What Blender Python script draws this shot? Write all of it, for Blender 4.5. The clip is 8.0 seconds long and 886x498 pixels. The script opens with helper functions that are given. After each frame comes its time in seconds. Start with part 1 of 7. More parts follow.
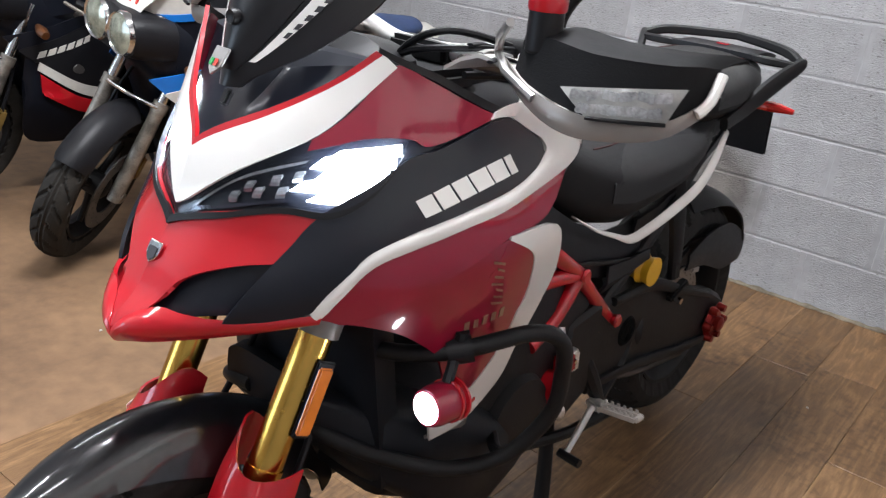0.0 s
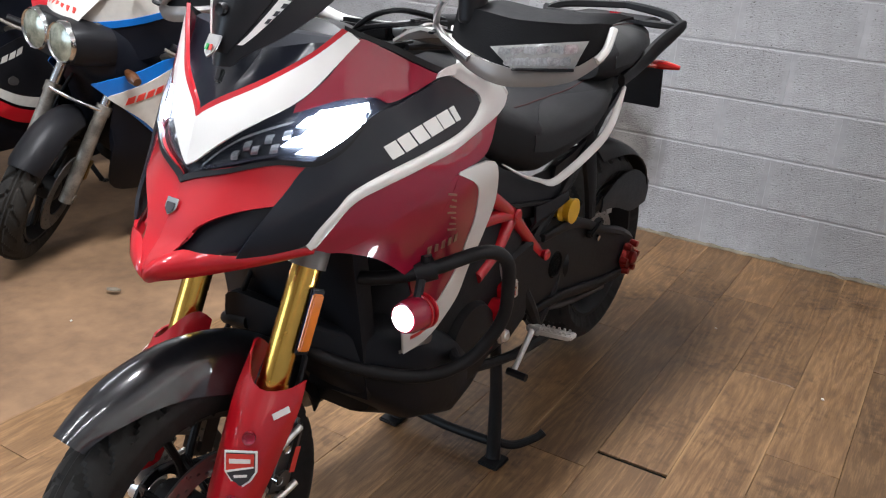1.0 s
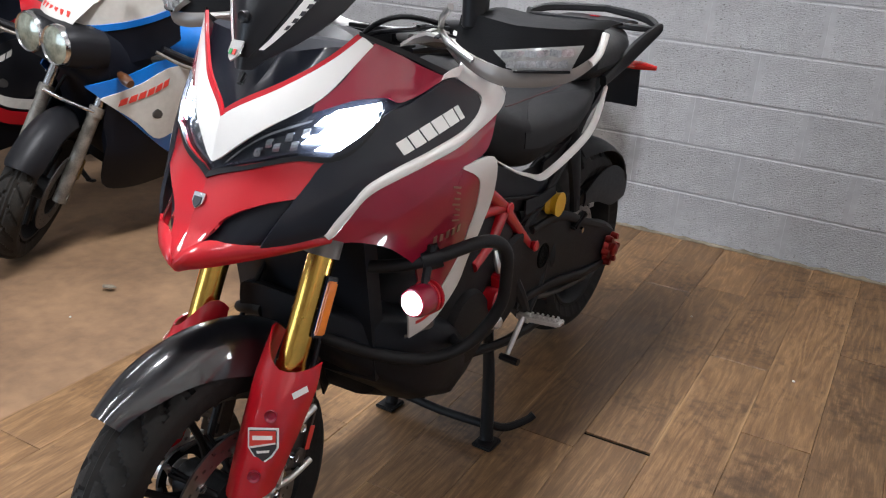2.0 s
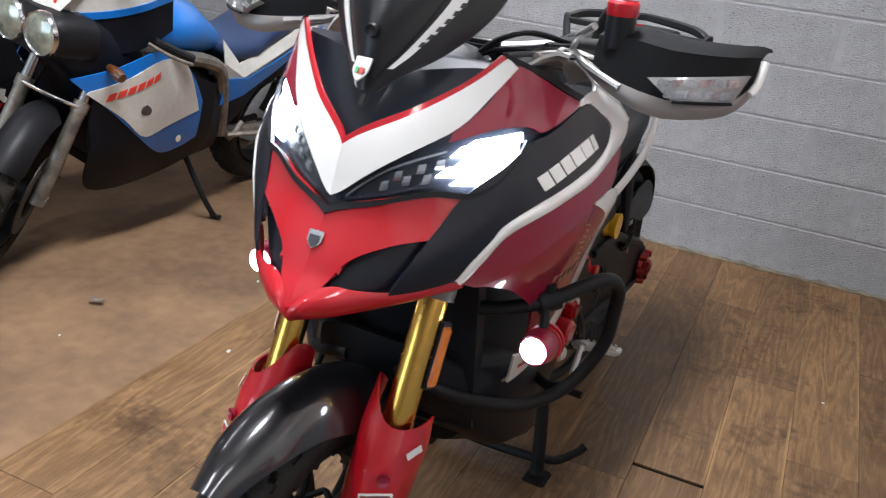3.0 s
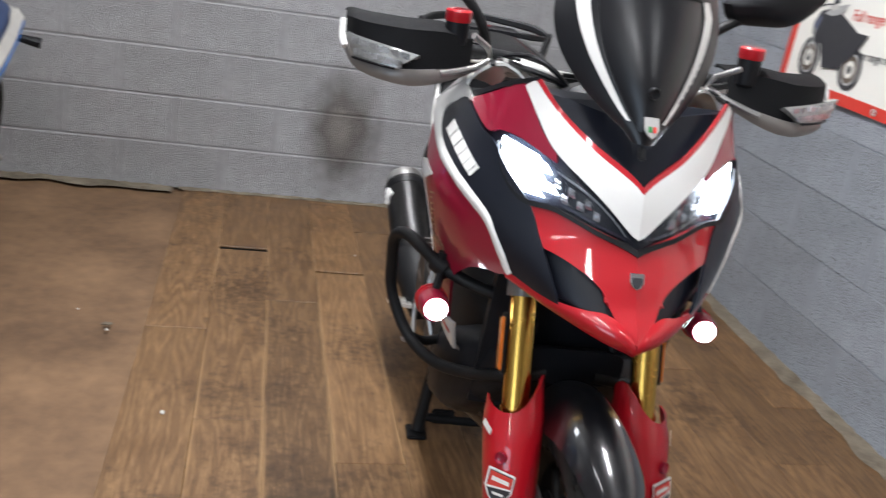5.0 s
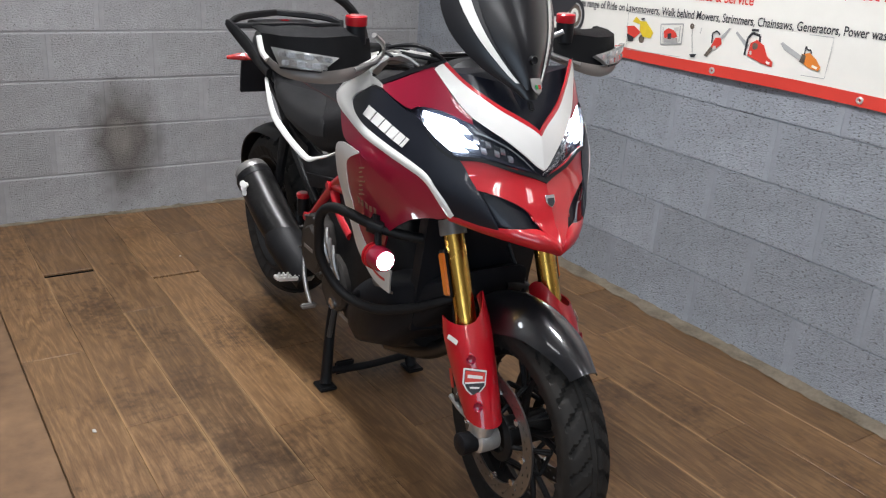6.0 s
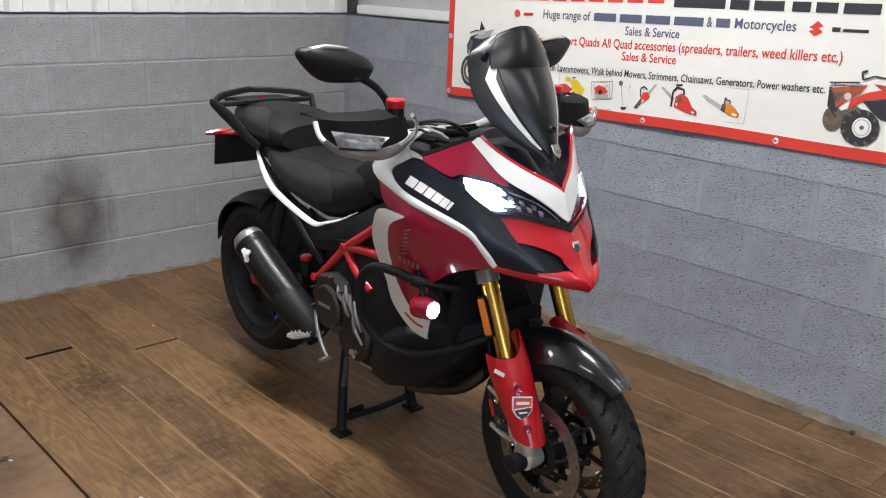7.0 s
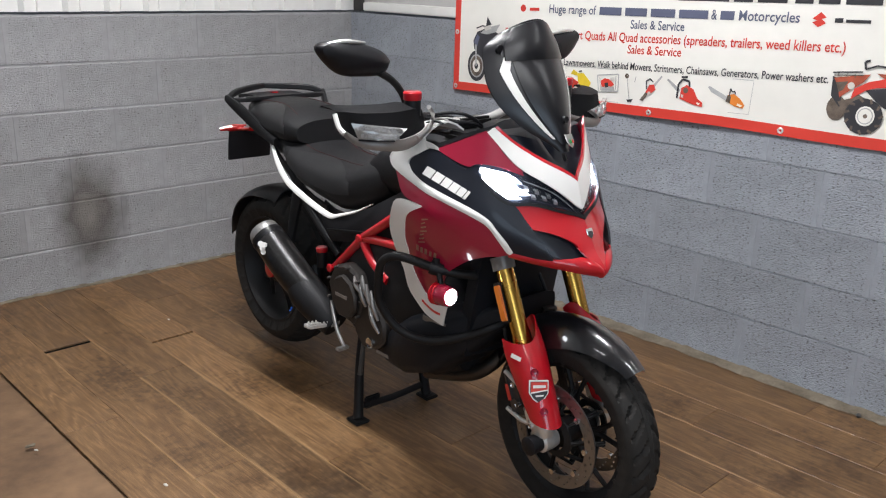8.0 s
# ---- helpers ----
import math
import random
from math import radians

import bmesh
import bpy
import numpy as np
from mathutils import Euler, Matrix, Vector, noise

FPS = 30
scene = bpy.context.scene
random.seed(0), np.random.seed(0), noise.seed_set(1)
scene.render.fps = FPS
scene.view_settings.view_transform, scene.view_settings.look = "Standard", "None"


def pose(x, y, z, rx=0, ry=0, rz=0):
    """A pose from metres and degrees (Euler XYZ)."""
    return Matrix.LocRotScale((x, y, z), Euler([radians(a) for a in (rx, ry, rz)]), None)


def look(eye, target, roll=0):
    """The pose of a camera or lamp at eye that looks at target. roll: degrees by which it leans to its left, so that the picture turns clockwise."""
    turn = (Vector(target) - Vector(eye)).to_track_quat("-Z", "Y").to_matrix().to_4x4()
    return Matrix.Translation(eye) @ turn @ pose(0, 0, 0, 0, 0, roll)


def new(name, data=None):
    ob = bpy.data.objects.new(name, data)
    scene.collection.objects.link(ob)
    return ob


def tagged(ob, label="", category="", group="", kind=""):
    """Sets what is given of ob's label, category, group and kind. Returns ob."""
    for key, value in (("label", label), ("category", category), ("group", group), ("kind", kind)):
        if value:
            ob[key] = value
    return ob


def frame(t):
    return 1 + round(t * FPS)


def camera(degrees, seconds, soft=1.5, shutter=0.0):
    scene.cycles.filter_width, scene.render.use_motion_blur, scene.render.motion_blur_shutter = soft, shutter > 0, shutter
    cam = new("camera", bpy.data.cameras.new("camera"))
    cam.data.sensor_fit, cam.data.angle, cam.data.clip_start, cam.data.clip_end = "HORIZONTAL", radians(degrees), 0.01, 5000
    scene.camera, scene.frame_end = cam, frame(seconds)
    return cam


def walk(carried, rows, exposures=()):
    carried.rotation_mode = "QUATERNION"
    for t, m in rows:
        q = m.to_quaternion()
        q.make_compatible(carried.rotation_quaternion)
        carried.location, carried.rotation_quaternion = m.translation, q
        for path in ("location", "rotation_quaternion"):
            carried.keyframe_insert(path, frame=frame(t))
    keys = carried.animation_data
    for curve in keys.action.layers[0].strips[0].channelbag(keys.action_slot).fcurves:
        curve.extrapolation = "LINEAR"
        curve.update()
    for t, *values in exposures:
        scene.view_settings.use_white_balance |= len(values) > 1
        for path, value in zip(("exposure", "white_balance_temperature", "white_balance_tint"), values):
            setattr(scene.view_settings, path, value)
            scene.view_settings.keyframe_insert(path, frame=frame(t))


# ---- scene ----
cam = camera(53.5, 8.0, soft=1.15, shutter=0.2)
PATH = [
    (0, (-0.503, -3.565, 1.379), (-1.583, -2.054, 0.637), 6.9),
    (0.5, (-0.412, -3.712, 1.377), (-1.394, -2.143, 0.619), 4.9),
    (1, (-0.384, -3.853, 1.389), (-1.311, -2.243, 0.649), 3.8),
    (1.5, (-0.36, -3.951, 1.409), (-1.27, -2.329, 0.673), 3.2),
    (1.7, (-0.359, -3.97, 1.41), (-1.259, -2.341, 0.677), 3.4),
    (2.8, (-0.674, -4.003, 1.409), (-1.403, -2.299, 0.658), 6.1),
    (3, (-0.792, -3.986, 1.405), (-1.482, -2.264, 0.658), 6.9),
    (3.5, (-1.094, -3.996, 1.38), (-1.636, -2.237, 0.597), 10.3),
    (4, (-1.474, -4.08, 1.381), (-1.847, -2.28, 0.592), 11.1),
    (4.5, (-1.779, -4.124, 1.385), (-1.904, -2.267, 0.654), 9.5),
    (5, (-2.077, -4.21, 1.44), (-1.643, -2.392, 0.728), 9.4),
    (5.2, (-2.205, -4.253, 1.431), (-1.497, -2.51, 0.753), 10.4),
    (6.3, (-2.888, -4.402, 1.531), (-1.73, -2.921, 0.849), 3.7),
    (6.5, (-3.004, -4.391, 1.557), (-1.757, -2.966, 0.91), 4.2),
    (7, (-3.263, -4.32, 1.589), (-1.941, -2.942, 0.997), 2.3),
    (7.5, (-3.334, -4.328, 1.589), (-2.009, -2.954, 0.993), 1.8),
    (8, (-3.346, -4.338, 1.58), (-2.024, -2.961, 0.984), 1.7),
]
walk(cam, [(t, look(eye, target, roll)) for t, eye, target, roll in PATH], [
    (0, 0.58, 6300, 10), (0.5, 0.72, 6300, 10), (1.0, 0.56, 6300, 10), (1.7, 0.46, 6300, 10), (3.0, 0.38, 6250, 10), (4.0, 0.15, 6300, 10),
    (4.5, 0.18, 6350, 10), (5.2, 0.14, 6350, 10), (6.5, -0.06, 6450, 10), (8.0, -0.03, 6450, 10)])

# ---- light ----
world = bpy.data.worlds.new("world")
scene.world = world
world.use_nodes = True
world.node_tree.nodes["Background"].inputs[0].default_value = (0.75, 0.85, 1.0, 1)
world.node_tree.nodes["Background"].inputs[1].default_value = 0.14


def area(name, where, size_x, size_y, watts, colour, aim=(0, 0, -1)):
    data = bpy.data.lights.new(name, "AREA")
    data.shape, data.size, data.size_y = "RECTANGLE", size_x, size_y
    data.energy, data.color = watts, colour
    ob = new(name, data)
    ob.matrix_world = look(where, Vector(where) + Vector(aim))
    return ob


TUBES = [(-1.85, -2.2, 66), (-0.7, -4.9, 9), (-2.9, -4.9, 20), (-4.9, -2.2, 8), (-4.9, -5.8, 10)]
ROOF = 3.45
for tx, ty, watts in TUBES:
    for dx in (-0.09, 0.09):
        area("tube_light", (tx + dx, ty, ROOF - 0.135), 0.035, 1.45, watts, (0.98, 0.98, 1.0))
# added bluish daylight fill far behind the camera, from an unseen source
area("rear_daylight_fill", (-6.2, -8.35, 1.55), 3.0, 2.6, 105, (0.66, 0.82, 1.0), (0.35, 1, 0.0))


# ---- materials ----
def material(name, base, rough=0.5, metal=0.0, coat=0.0, vary=0.12, scale=6.0, bump=0.0, bump_scale=80.0, second=None,
             emit=None, strength=0.0, alpha=1.0, trans=0.0, spec=0.5, stretch=(1, 1, 1), rand=0.0):
    """Principled material: two noises mix the base with a darker or second tone; a third gives the relief."""
    m = bpy.data.materials.new(name)
    m.use_nodes = True
    n, k = m.node_tree.nodes, m.node_tree.links
    b = n["Principled BSDF"]
    b.inputs["Roughness"].default_value, b.inputs["Metallic"].default_value = rough, metal
    b.inputs["Coat Weight"].default_value, b.inputs["Coat Roughness"].default_value = coat, 0.04
    b.inputs["Specular IOR Level"].default_value = spec
    b.inputs["Transmission Weight"].default_value = trans
    if emit:
        b.inputs["Emission Color"].default_value, b.inputs["Emission Strength"].default_value = (*emit, 1), strength
    tc, mp = n.new("ShaderNodeTexCoord"), n.new("ShaderNodeMapping")
    mp.inputs["Scale"].default_value = stretch
    k.new(tc.outputs["Object"], mp.inputs["Vector"])
    lo, hi = n.new("ShaderNodeTexNoise"), n.new("ShaderNodeTexNoise")
    lo.inputs["Scale"].default_value, hi.inputs["Scale"].default_value = scale, scale * 9
    lo.inputs["Detail"].default_value = hi.inputs["Detail"].default_value = 5
    for x in (lo, hi):
        k.new(mp.outputs["Vector"], x.inputs["Vector"])
    add = n.new("ShaderNodeMath")
    add.operation = "MULTIPLY_ADD"
    add.inputs[1].default_value = 0.45
    k.new(hi.outputs["Fac"], add.inputs[0])
    k.new(lo.outputs["Fac"], add.inputs[2])
    ramp = n.new("ShaderNodeValToRGB")
    ramp.color_ramp.elements[0].position, ramp.color_ramp.elements[1].position = 0.5, 0.95
    second = second or [c * (1 - vary * 2) for c in base]
    ramp.color_ramp.elements[0].color, ramp.color_ramp.elements[1].color = (*second, 1), (*base, 1)
    k.new(add.outputs[0], ramp.inputs["Fac"])
    out = ramp.outputs["Color"]
    if rand:
        info, hsv = n.new("ShaderNodeObjectInfo"), n.new("ShaderNodeHueSaturation")
        mr = n.new("ShaderNodeMapRange")
        mr.inputs["To Min"].default_value, mr.inputs["To Max"].default_value = 1 - rand, 1 + rand
        k.new(info.outputs["Random"], mr.inputs["Value"])
        k.new(mr.outputs["Result"], hsv.inputs["Value"])
        k.new(out, hsv.inputs["Color"])
        out = hsv.outputs["Color"]
    k.new(out, b.inputs["Base Color"])
    rr = n.new("ShaderNodeMapRange")
    rr.inputs["To Min"].default_value, rr.inputs["To Max"].default_value = max(rough - 0.06, 0.02), min(rough + 0.08, 1)
    k.new(hi.outputs["Fac"], rr.inputs["Value"])
    k.new(rr.outputs["Result"], b.inputs["Roughness"])
    if bump:
        bn, bp = n.new("ShaderNodeTexNoise"), n.new("ShaderNodeBump")
        bn.inputs["Scale"].default_value, bn.inputs["Detail"].default_value = bump_scale, 4
        bp.inputs["Strength"].default_value, bp.inputs["Distance"].default_value = bump, 0.004
        k.new(mp.outputs["Vector"], bn.inputs["Vector"])
        k.new(bn.outputs["Fac"], bp.inputs["Height"])
        k.new(bp.outputs["Normal"], b.inputs["Normal"])
    return m


COURSE, BLOCK = 0.225, 0.482


def block_paint(name, base, stain=False, pits=0.355):
    """Grey masonry paint over rough concrete blocks: pits, scuffs, low splashes, one scorch mark."""
    m = material(name, base, rough=0.78, vary=0.14, scale=2.4, rand=0.06)
    n, k = m.node_tree.nodes, m.node_tree.links
    b = n["Principled BSDF"]
    geo = n.new("ShaderNodeNewGeometry")
    src = b.inputs["Base Color"].links[0].from_socket
    flat = n.new("ShaderNodeMapping")
    flat.inputs["Scale"].default_value = (1, 1, 2.3)
    k.new(geo.outputs["Position"], flat.inputs["Vector"])
    pit = n.new("ShaderNodeTexNoise")
    pit.inputs["Scale"].default_value, pit.inputs["Detail"].default_value, pit.inputs["Roughness"].default_value = 78, 4, 0.62
    k.new(flat.outputs["Vector"], pit.inputs["Vector"])
    r1 = n.new("ShaderNodeValToRGB")
    r1.color_ramp.elements[0].position, r1.color_ramp.elements[1].position = pits, pits + 0.05
    r1.color_ramp.elements[0].color, r1.color_ramp.elements[1].color = (0.34, 0.31, 0.28, 1), (0.97, 0.97, 0.97, 1)
    e0 = r1.color_ramp.elements.new(0.72)
    e0.color = (1.12, 1.12, 1.12, 1)
    k.new(pit.outputs["Fac"], r1.inputs["Fac"])
    mul = n.new("ShaderNodeMix")
    mul.data_type, mul.blend_type = "RGBA", "MULTIPLY"
    k.new(src, mul.inputs["A"])
    k.new(r1.outputs["Color"], mul.inputs["B"])
    last = mul.outputs["Result"]
    # mortar smoothed over the ends of the blocks has no pits
    tc, sep, ab, end = n.new("ShaderNodeTexCoord"), n.new("ShaderNodeSeparateXYZ"), n.new("ShaderNodeMath"), n.new("ShaderNodeMapRange")
    k.new(tc.outputs["Object"], sep.inputs[0])
    ab.operation = "ABSOLUTE"
    k.new(sep.outputs["X"], ab.inputs[0])
    end.inputs["From Min"].default_value, end.inputs["From Max"].default_value = BLOCK / 2 - 0.026, BLOCK / 2 - 0.016
    end.inputs["To Min"].default_value, end.inputs["To Max"].default_value = 1.0, 0.12
    k.new(ab.outputs[0], end.inputs["Value"])
    k.new(end.outputs["Result"], mul.inputs["Factor"])
    if stain:
        dist, mp2 = n.new("ShaderNodeVectorMath"), n.new("ShaderNodeMapping")
        dist.operation = "LENGTH"
        mp2.inputs["Location"].default_value = (1.665 / 0.145, 0, -0.37 / 0.24)
        mp2.inputs["Scale"].default_value = (1 / 0.145, 0, 1 / 0.24)
        wob = n.new("ShaderNodeTexNoise")
        wob.inputs["Scale"].default_value, wob.inputs["Detail"].default_value = 9, 5
        k.new(geo.outputs["Position"], wob.inputs["Vector"])
        k.new(geo.outputs["Position"], mp2.inputs["Vector"])
        k.new(mp2.outputs["Vector"], dist.inputs[0])
        sm = n.new("ShaderNodeMath")
        sm.operation = "MULTIPLY_ADD"
        sm.inputs[1].default_value = 1.0
        k.new(wob.outputs["Fac"], sm.inputs[0])
        k.new(dist.outputs["Value"], sm.inputs[2])
        r2 = n.new("ShaderNodeValToRGB")
        r2.color_ramp.elements[0].position, r2.color_ramp.elements[1].position = 0.30, 1.0
        r2.color_ramp.elements[0].color, r2.color_ramp.elements[1].color = (0.62, 0.57, 0.51, 1), (1, 1, 1, 1)
        e = r2.color_ramp.elements.new(0.55)
        e.color = (0.36, 0.33, 0.30, 1)
        half = n.new("ShaderNodeMath")
        half.operation = "MULTIPLY"
        half.inputs[1].default_value = 0.5
        k.new(sm.outputs[0], half.inputs[0])
        k.new(half.outputs[0], r2.inputs["Fac"])
        mul2 = n.new("ShaderNodeMix")
        mul2.data_type, mul2.blend_type = "RGBA", "MULTIPLY"
        mul2.inputs["Factor"].default_value = 1.0
        k.new(last, mul2.inputs["A"])
        k.new(r2.outputs["Color"], mul2.inputs["B"])
        last = mul2.outputs["Result"]
    k.new(last, b.inputs["Base Color"])
    bp = n.new("ShaderNodeBump")
    bp.inputs["Strength"].default_value, bp.inputs["Distance"].default_value = 0.9, 0.007
    k.new(end.outputs["Result"], bp.inputs["Strength"])
    k.new(pit.outputs["Fac"], bp.inputs["Height"])
    k.new(bp.outputs["Normal"], b.inputs["Normal"])
    return m


def clear_glass(name):
    """A thin clear cover: mostly see-through, with a glossy skin."""
    m = bpy.data.materials.new(name)
    m.use_nodes = True
    n, k = m.node_tree.nodes, m.node_tree.links
    fres, gloss, clear, mix = n.new("ShaderNodeFresnel"), n.new("ShaderNodeBsdfGlossy"), n.new("ShaderNodeBsdfTransparent"), n.new("ShaderNodeMixShader")
    fres.inputs["IOR"].default_value, gloss.inputs["Roughness"].default_value = 1.45, 0.04
    clear.inputs["Color"].default_value = (0.90, 0.92, 0.95, 1)
    part_of = n.new("ShaderNodeMath")
    part_of.operation = "MULTIPLY"
    part_of.inputs[1].default_value = 0.22
    k.new(fres.outputs[0], part_of.inputs[0])
    k.new(part_of.outputs[0], mix.inputs[0])
    k.new(clear.outputs[0], mix.inputs[1])
    k.new(gloss.outputs[0], mix.inputs[2])
    k.new(mix.outputs[0], n["Material Output"].inputs["Surface"])
    return m


def plank_wood(name):
    """Oak-look laminate: long grain, knots, and a tone of its own for every board."""
    m = bpy.data.materials.new(name)
    m.use_nodes = True
    n, k = m.node_tree.nodes, m.node_tree.links
    b = n["Principled BSDF"]
    tc, info, mp = n.new("ShaderNodeTexCoord"), n.new("ShaderNodeObjectInfo"), n.new("ShaderNodeMapping")
    off, com = n.new("ShaderNodeVectorMath"), n.new("ShaderNodeCombineXYZ")
    sc = n.new("ShaderNodeMath")
    sc.operation = "MULTIPLY"
    sc.inputs[1].default_value = 37.0
    k.new(info.outputs["Random"], sc.inputs[0])
    k.new(sc.outputs[0], com.inputs["X"])
    k.new(sc.outputs[0], com.inputs["Y"])
    off.operation = "ADD"
    k.new(tc.outputs["Object"], off.inputs[0])
    k.new(com.outputs["Vector"], off.inputs[1])
    mp.inputs["Scale"].default_value = (26.0, 1.5, 1)
    k.new(off.outputs["Vector"], mp.inputs["Vector"])
    grain, knot, fine = n.new("ShaderNodeTexNoise"), n.new("ShaderNodeTexNoise"), n.new("ShaderNodeTexNoise")
    mg = n.new("ShaderNodeMapping")
    mg.inputs["Scale"].default_value = (7.5, 0.75, 1)
    k.new(off.outputs["Vector"], mg.inputs["Vector"])
    grain.inputs["Scale"].default_value, grain.inputs["Detail"].default_value, grain.inputs["Roughness"].default_value = 1.0, 3.0, 0.45
    # contour lines of a long soft noise give the figure of sawn timber
    turns, rings, lift = n.new("ShaderNodeMath"), n.new("ShaderNodeMath"), n.new("ShaderNodeMapRange")
    turns.operation, turns.inputs[1].default_value = "MULTIPLY", 95.0
    rings.operation = "SINE"
    lift.inputs["From Min"].default_value, lift.inputs["From Max"].default_value = -1.0, 1.0
    k.new(grain.outputs["Fac"], turns.inputs[0])
    k.new(turns.outputs[0], rings.inputs[0])
    k.new(rings.outputs[0], lift.inputs["Value"])
    knot.inputs["Scale"].default_value, knot.inputs["Detail"].default_value = 6.5, 6
    fine.inputs["Scale"].default_value, fine.inputs["Detail"].default_value, fine.inputs["Roughness"].default_value = 9, 7, 0.75
    k.new(mg.outputs["Vector"], grain.inputs["Vector"])
    k.new(off.outputs["Vector"], knot.inputs["Vector"])
    k.new(mp.outputs["Vector"], fine.inputs["Vector"])
    r = n.new("ShaderNodeValToRGB")
    cr_ = r.color_ramp
    cr_.elements[0].position, cr_.elements[0].color = 0.26, (0.058, 0.027, 0.0105, 1)
    cr_.elements[1].position, cr_.elements[1].color = 0.74, (0.35, 0.205, 0.094, 1)
    e = cr_.elements.new(0.5)
    e.color = (0.152, 0.083, 0.035, 1)
    mix = n.new("ShaderNodeMath")
    mix.operation = "MULTIPLY_ADD"
    mix.inputs[1].default_value = 0.60
    k.new(fine.outputs["Fac"], mix.inputs[0])
    s2 = n.new("ShaderNodeMath")
    s2.operation = "MULTIPLY_ADD"
    s2.inputs[1].default_value, s2.inputs[2].default_value = 0.095, 0.148
    k.new(lift.outputs["Result"], s2.inputs[0])
    k.new(s2.outputs[0], mix.inputs[2])
    k.new(mix.outputs[0], r.inputs["Fac"])
    kn = n.new("ShaderNodeValToRGB")
    kn.color_ramp.elements[0].position, kn.color_ramp.elements[1].position = 0.30, 0.56
    kn.color_ramp.elements[0].color, kn.color_ramp.elements[1].color = (0.50, 0.44, 0.40, 1), (1, 1, 1, 1)
    k.new(knot.outputs["Fac"], kn.inputs["Fac"])
    mul = n.new("ShaderNodeMix")
    mul.data_type, mul.blend_type = "RGBA", "MULTIPLY"
    mul.inputs["Factor"].default_value = 0.45
    k.new(r.outputs["Color"], mul.inputs["A"])
    k.new(kn.outputs["Color"], mul.inputs["B"])
    geo = n.new("ShaderNodeNewGeometry")
    spill, grit = n.new("ShaderNodeTexNoise"), n.new("ShaderNodeTexNoise")
    spill.inputs["Scale"].default_value, spill.inputs["Detail"].default_value, spill.inputs["Roughness"].default_value = 2.3, 8, 0.72
    grit.inputs["Scale"].default_value, grit.inputs["Detail"].default_value = 38, 5
    for x in (spill, grit):
        k.new(geo.outputs["Position"], x.inputs["Vector"])
    sg = n.new("ShaderNodeMath")
    sg.operation = "MULTIPLY_ADD"
    sg.inputs[1].default_value = 0.35
    k.new(grit.outputs["Fac"], sg.inputs[0])
    k.new(spill.outputs["Fac"], sg.inputs[2])
    sr = n.new("ShaderNodeValToRGB")
    sr.color_ramp.elements[0].position, sr.color_ramp.elements[1].position = 0.50, 0.66
    sr.color_ramp.elements[0].color, sr.color_ramp.elements[1].color = (0.36, 0.33, 0.305, 1), (1, 1, 1, 1)
    k.new(sg.outputs[0], sr.inputs["Fac"])
    mul3 = n.new("ShaderNodeMix")
    mul3.data_type, mul3.blend_type = "RGBA", "MULTIPLY"
    mul3.inputs["Factor"].default_value = 0.9
    k.new(mul.outputs["Result"], mul3.inputs["A"])
    k.new(sr.outputs["Color"], mul3.inputs["B"])
    mul = mul3
    hsv, mr = n.new("ShaderNodeHueSaturation"), n.new("ShaderNodeMapRange")
    mr.inputs["To Min"].default_value, mr.inputs["To Max"].default_value = 0.80, 1.25
    k.new(info.outputs["Random"], mr.inputs["Value"])
    k.new(mr.outputs["Result"], hsv.inputs["Value"])
    k.new(mul.outputs["Result"], hsv.inputs["Color"])
    sep, ab, ed, wearn = n.new("ShaderNodeSeparateXYZ"), n.new("ShaderNodeMath"), n.new("ShaderNodeMapRange"), n.new("ShaderNodeTexNoise")
    k.new(tc.outputs["Object"], sep.inputs[0])
    ab.operation = "ABSOLUTE"
    k.new(sep.outputs["X"], ab.inputs[0])
    ed.inputs["From Min"].default_value, ed.inputs["From Max"].default_value = 0.0875, 0.096
    k.new(ab.outputs[0], ed.inputs["Value"])
    wearn.inputs["Scale"].default_value, wearn.inputs["Detail"].default_value = 1.1, 3
    k.new(off.outputs["Vector"], wearn.inputs["Vector"])
    wr = n.new("ShaderNodeMapRange")
    wr.inputs["From Min"].default_value, wr.inputs["From Max"].default_value, wr.inputs["To Max"].default_value = 0.49, 0.62, 0.6
    k.new(wearn.outputs["Fac"], wr.inputs["Value"])
    both = n.new("ShaderNodeMath")
    both.operation = "MULTIPLY"
    k.new(ed.outputs["Result"], both.inputs[0])
    k.new(wr.outputs["Result"], both.inputs[1])
    worn = n.new("ShaderNodeMix")
    worn.data_type = "RGBA"
    worn.inputs["B"].default_value = (0.40, 0.245, 0.115, 1)
    k.new(both.outputs[0], worn.inputs["Factor"])
    k.new(hsv.outputs["Color"], worn.inputs["A"])
    k.new(worn.outputs["Result"], b.inputs["Base Color"])
    rr = n.new("ShaderNodeMapRange")
    rr.inputs["To Min"].default_value, rr.inputs["To Max"].default_value = 0.34, 0.6
    k.new(knot.outputs["Fac"], rr.inputs["Value"])
    k.new(rr.outputs["Result"], b.inputs["Roughness"])
    bp = n.new("ShaderNodeBump")
    bp.inputs["Strength"].default_value, bp.inputs["Distance"].default_value = 0.12, 0.002
    k.new(fine.outputs["Fac"], bp.inputs["Height"])
    k.new(bp.outputs["Normal"], b.inputs["Normal"])
    return m


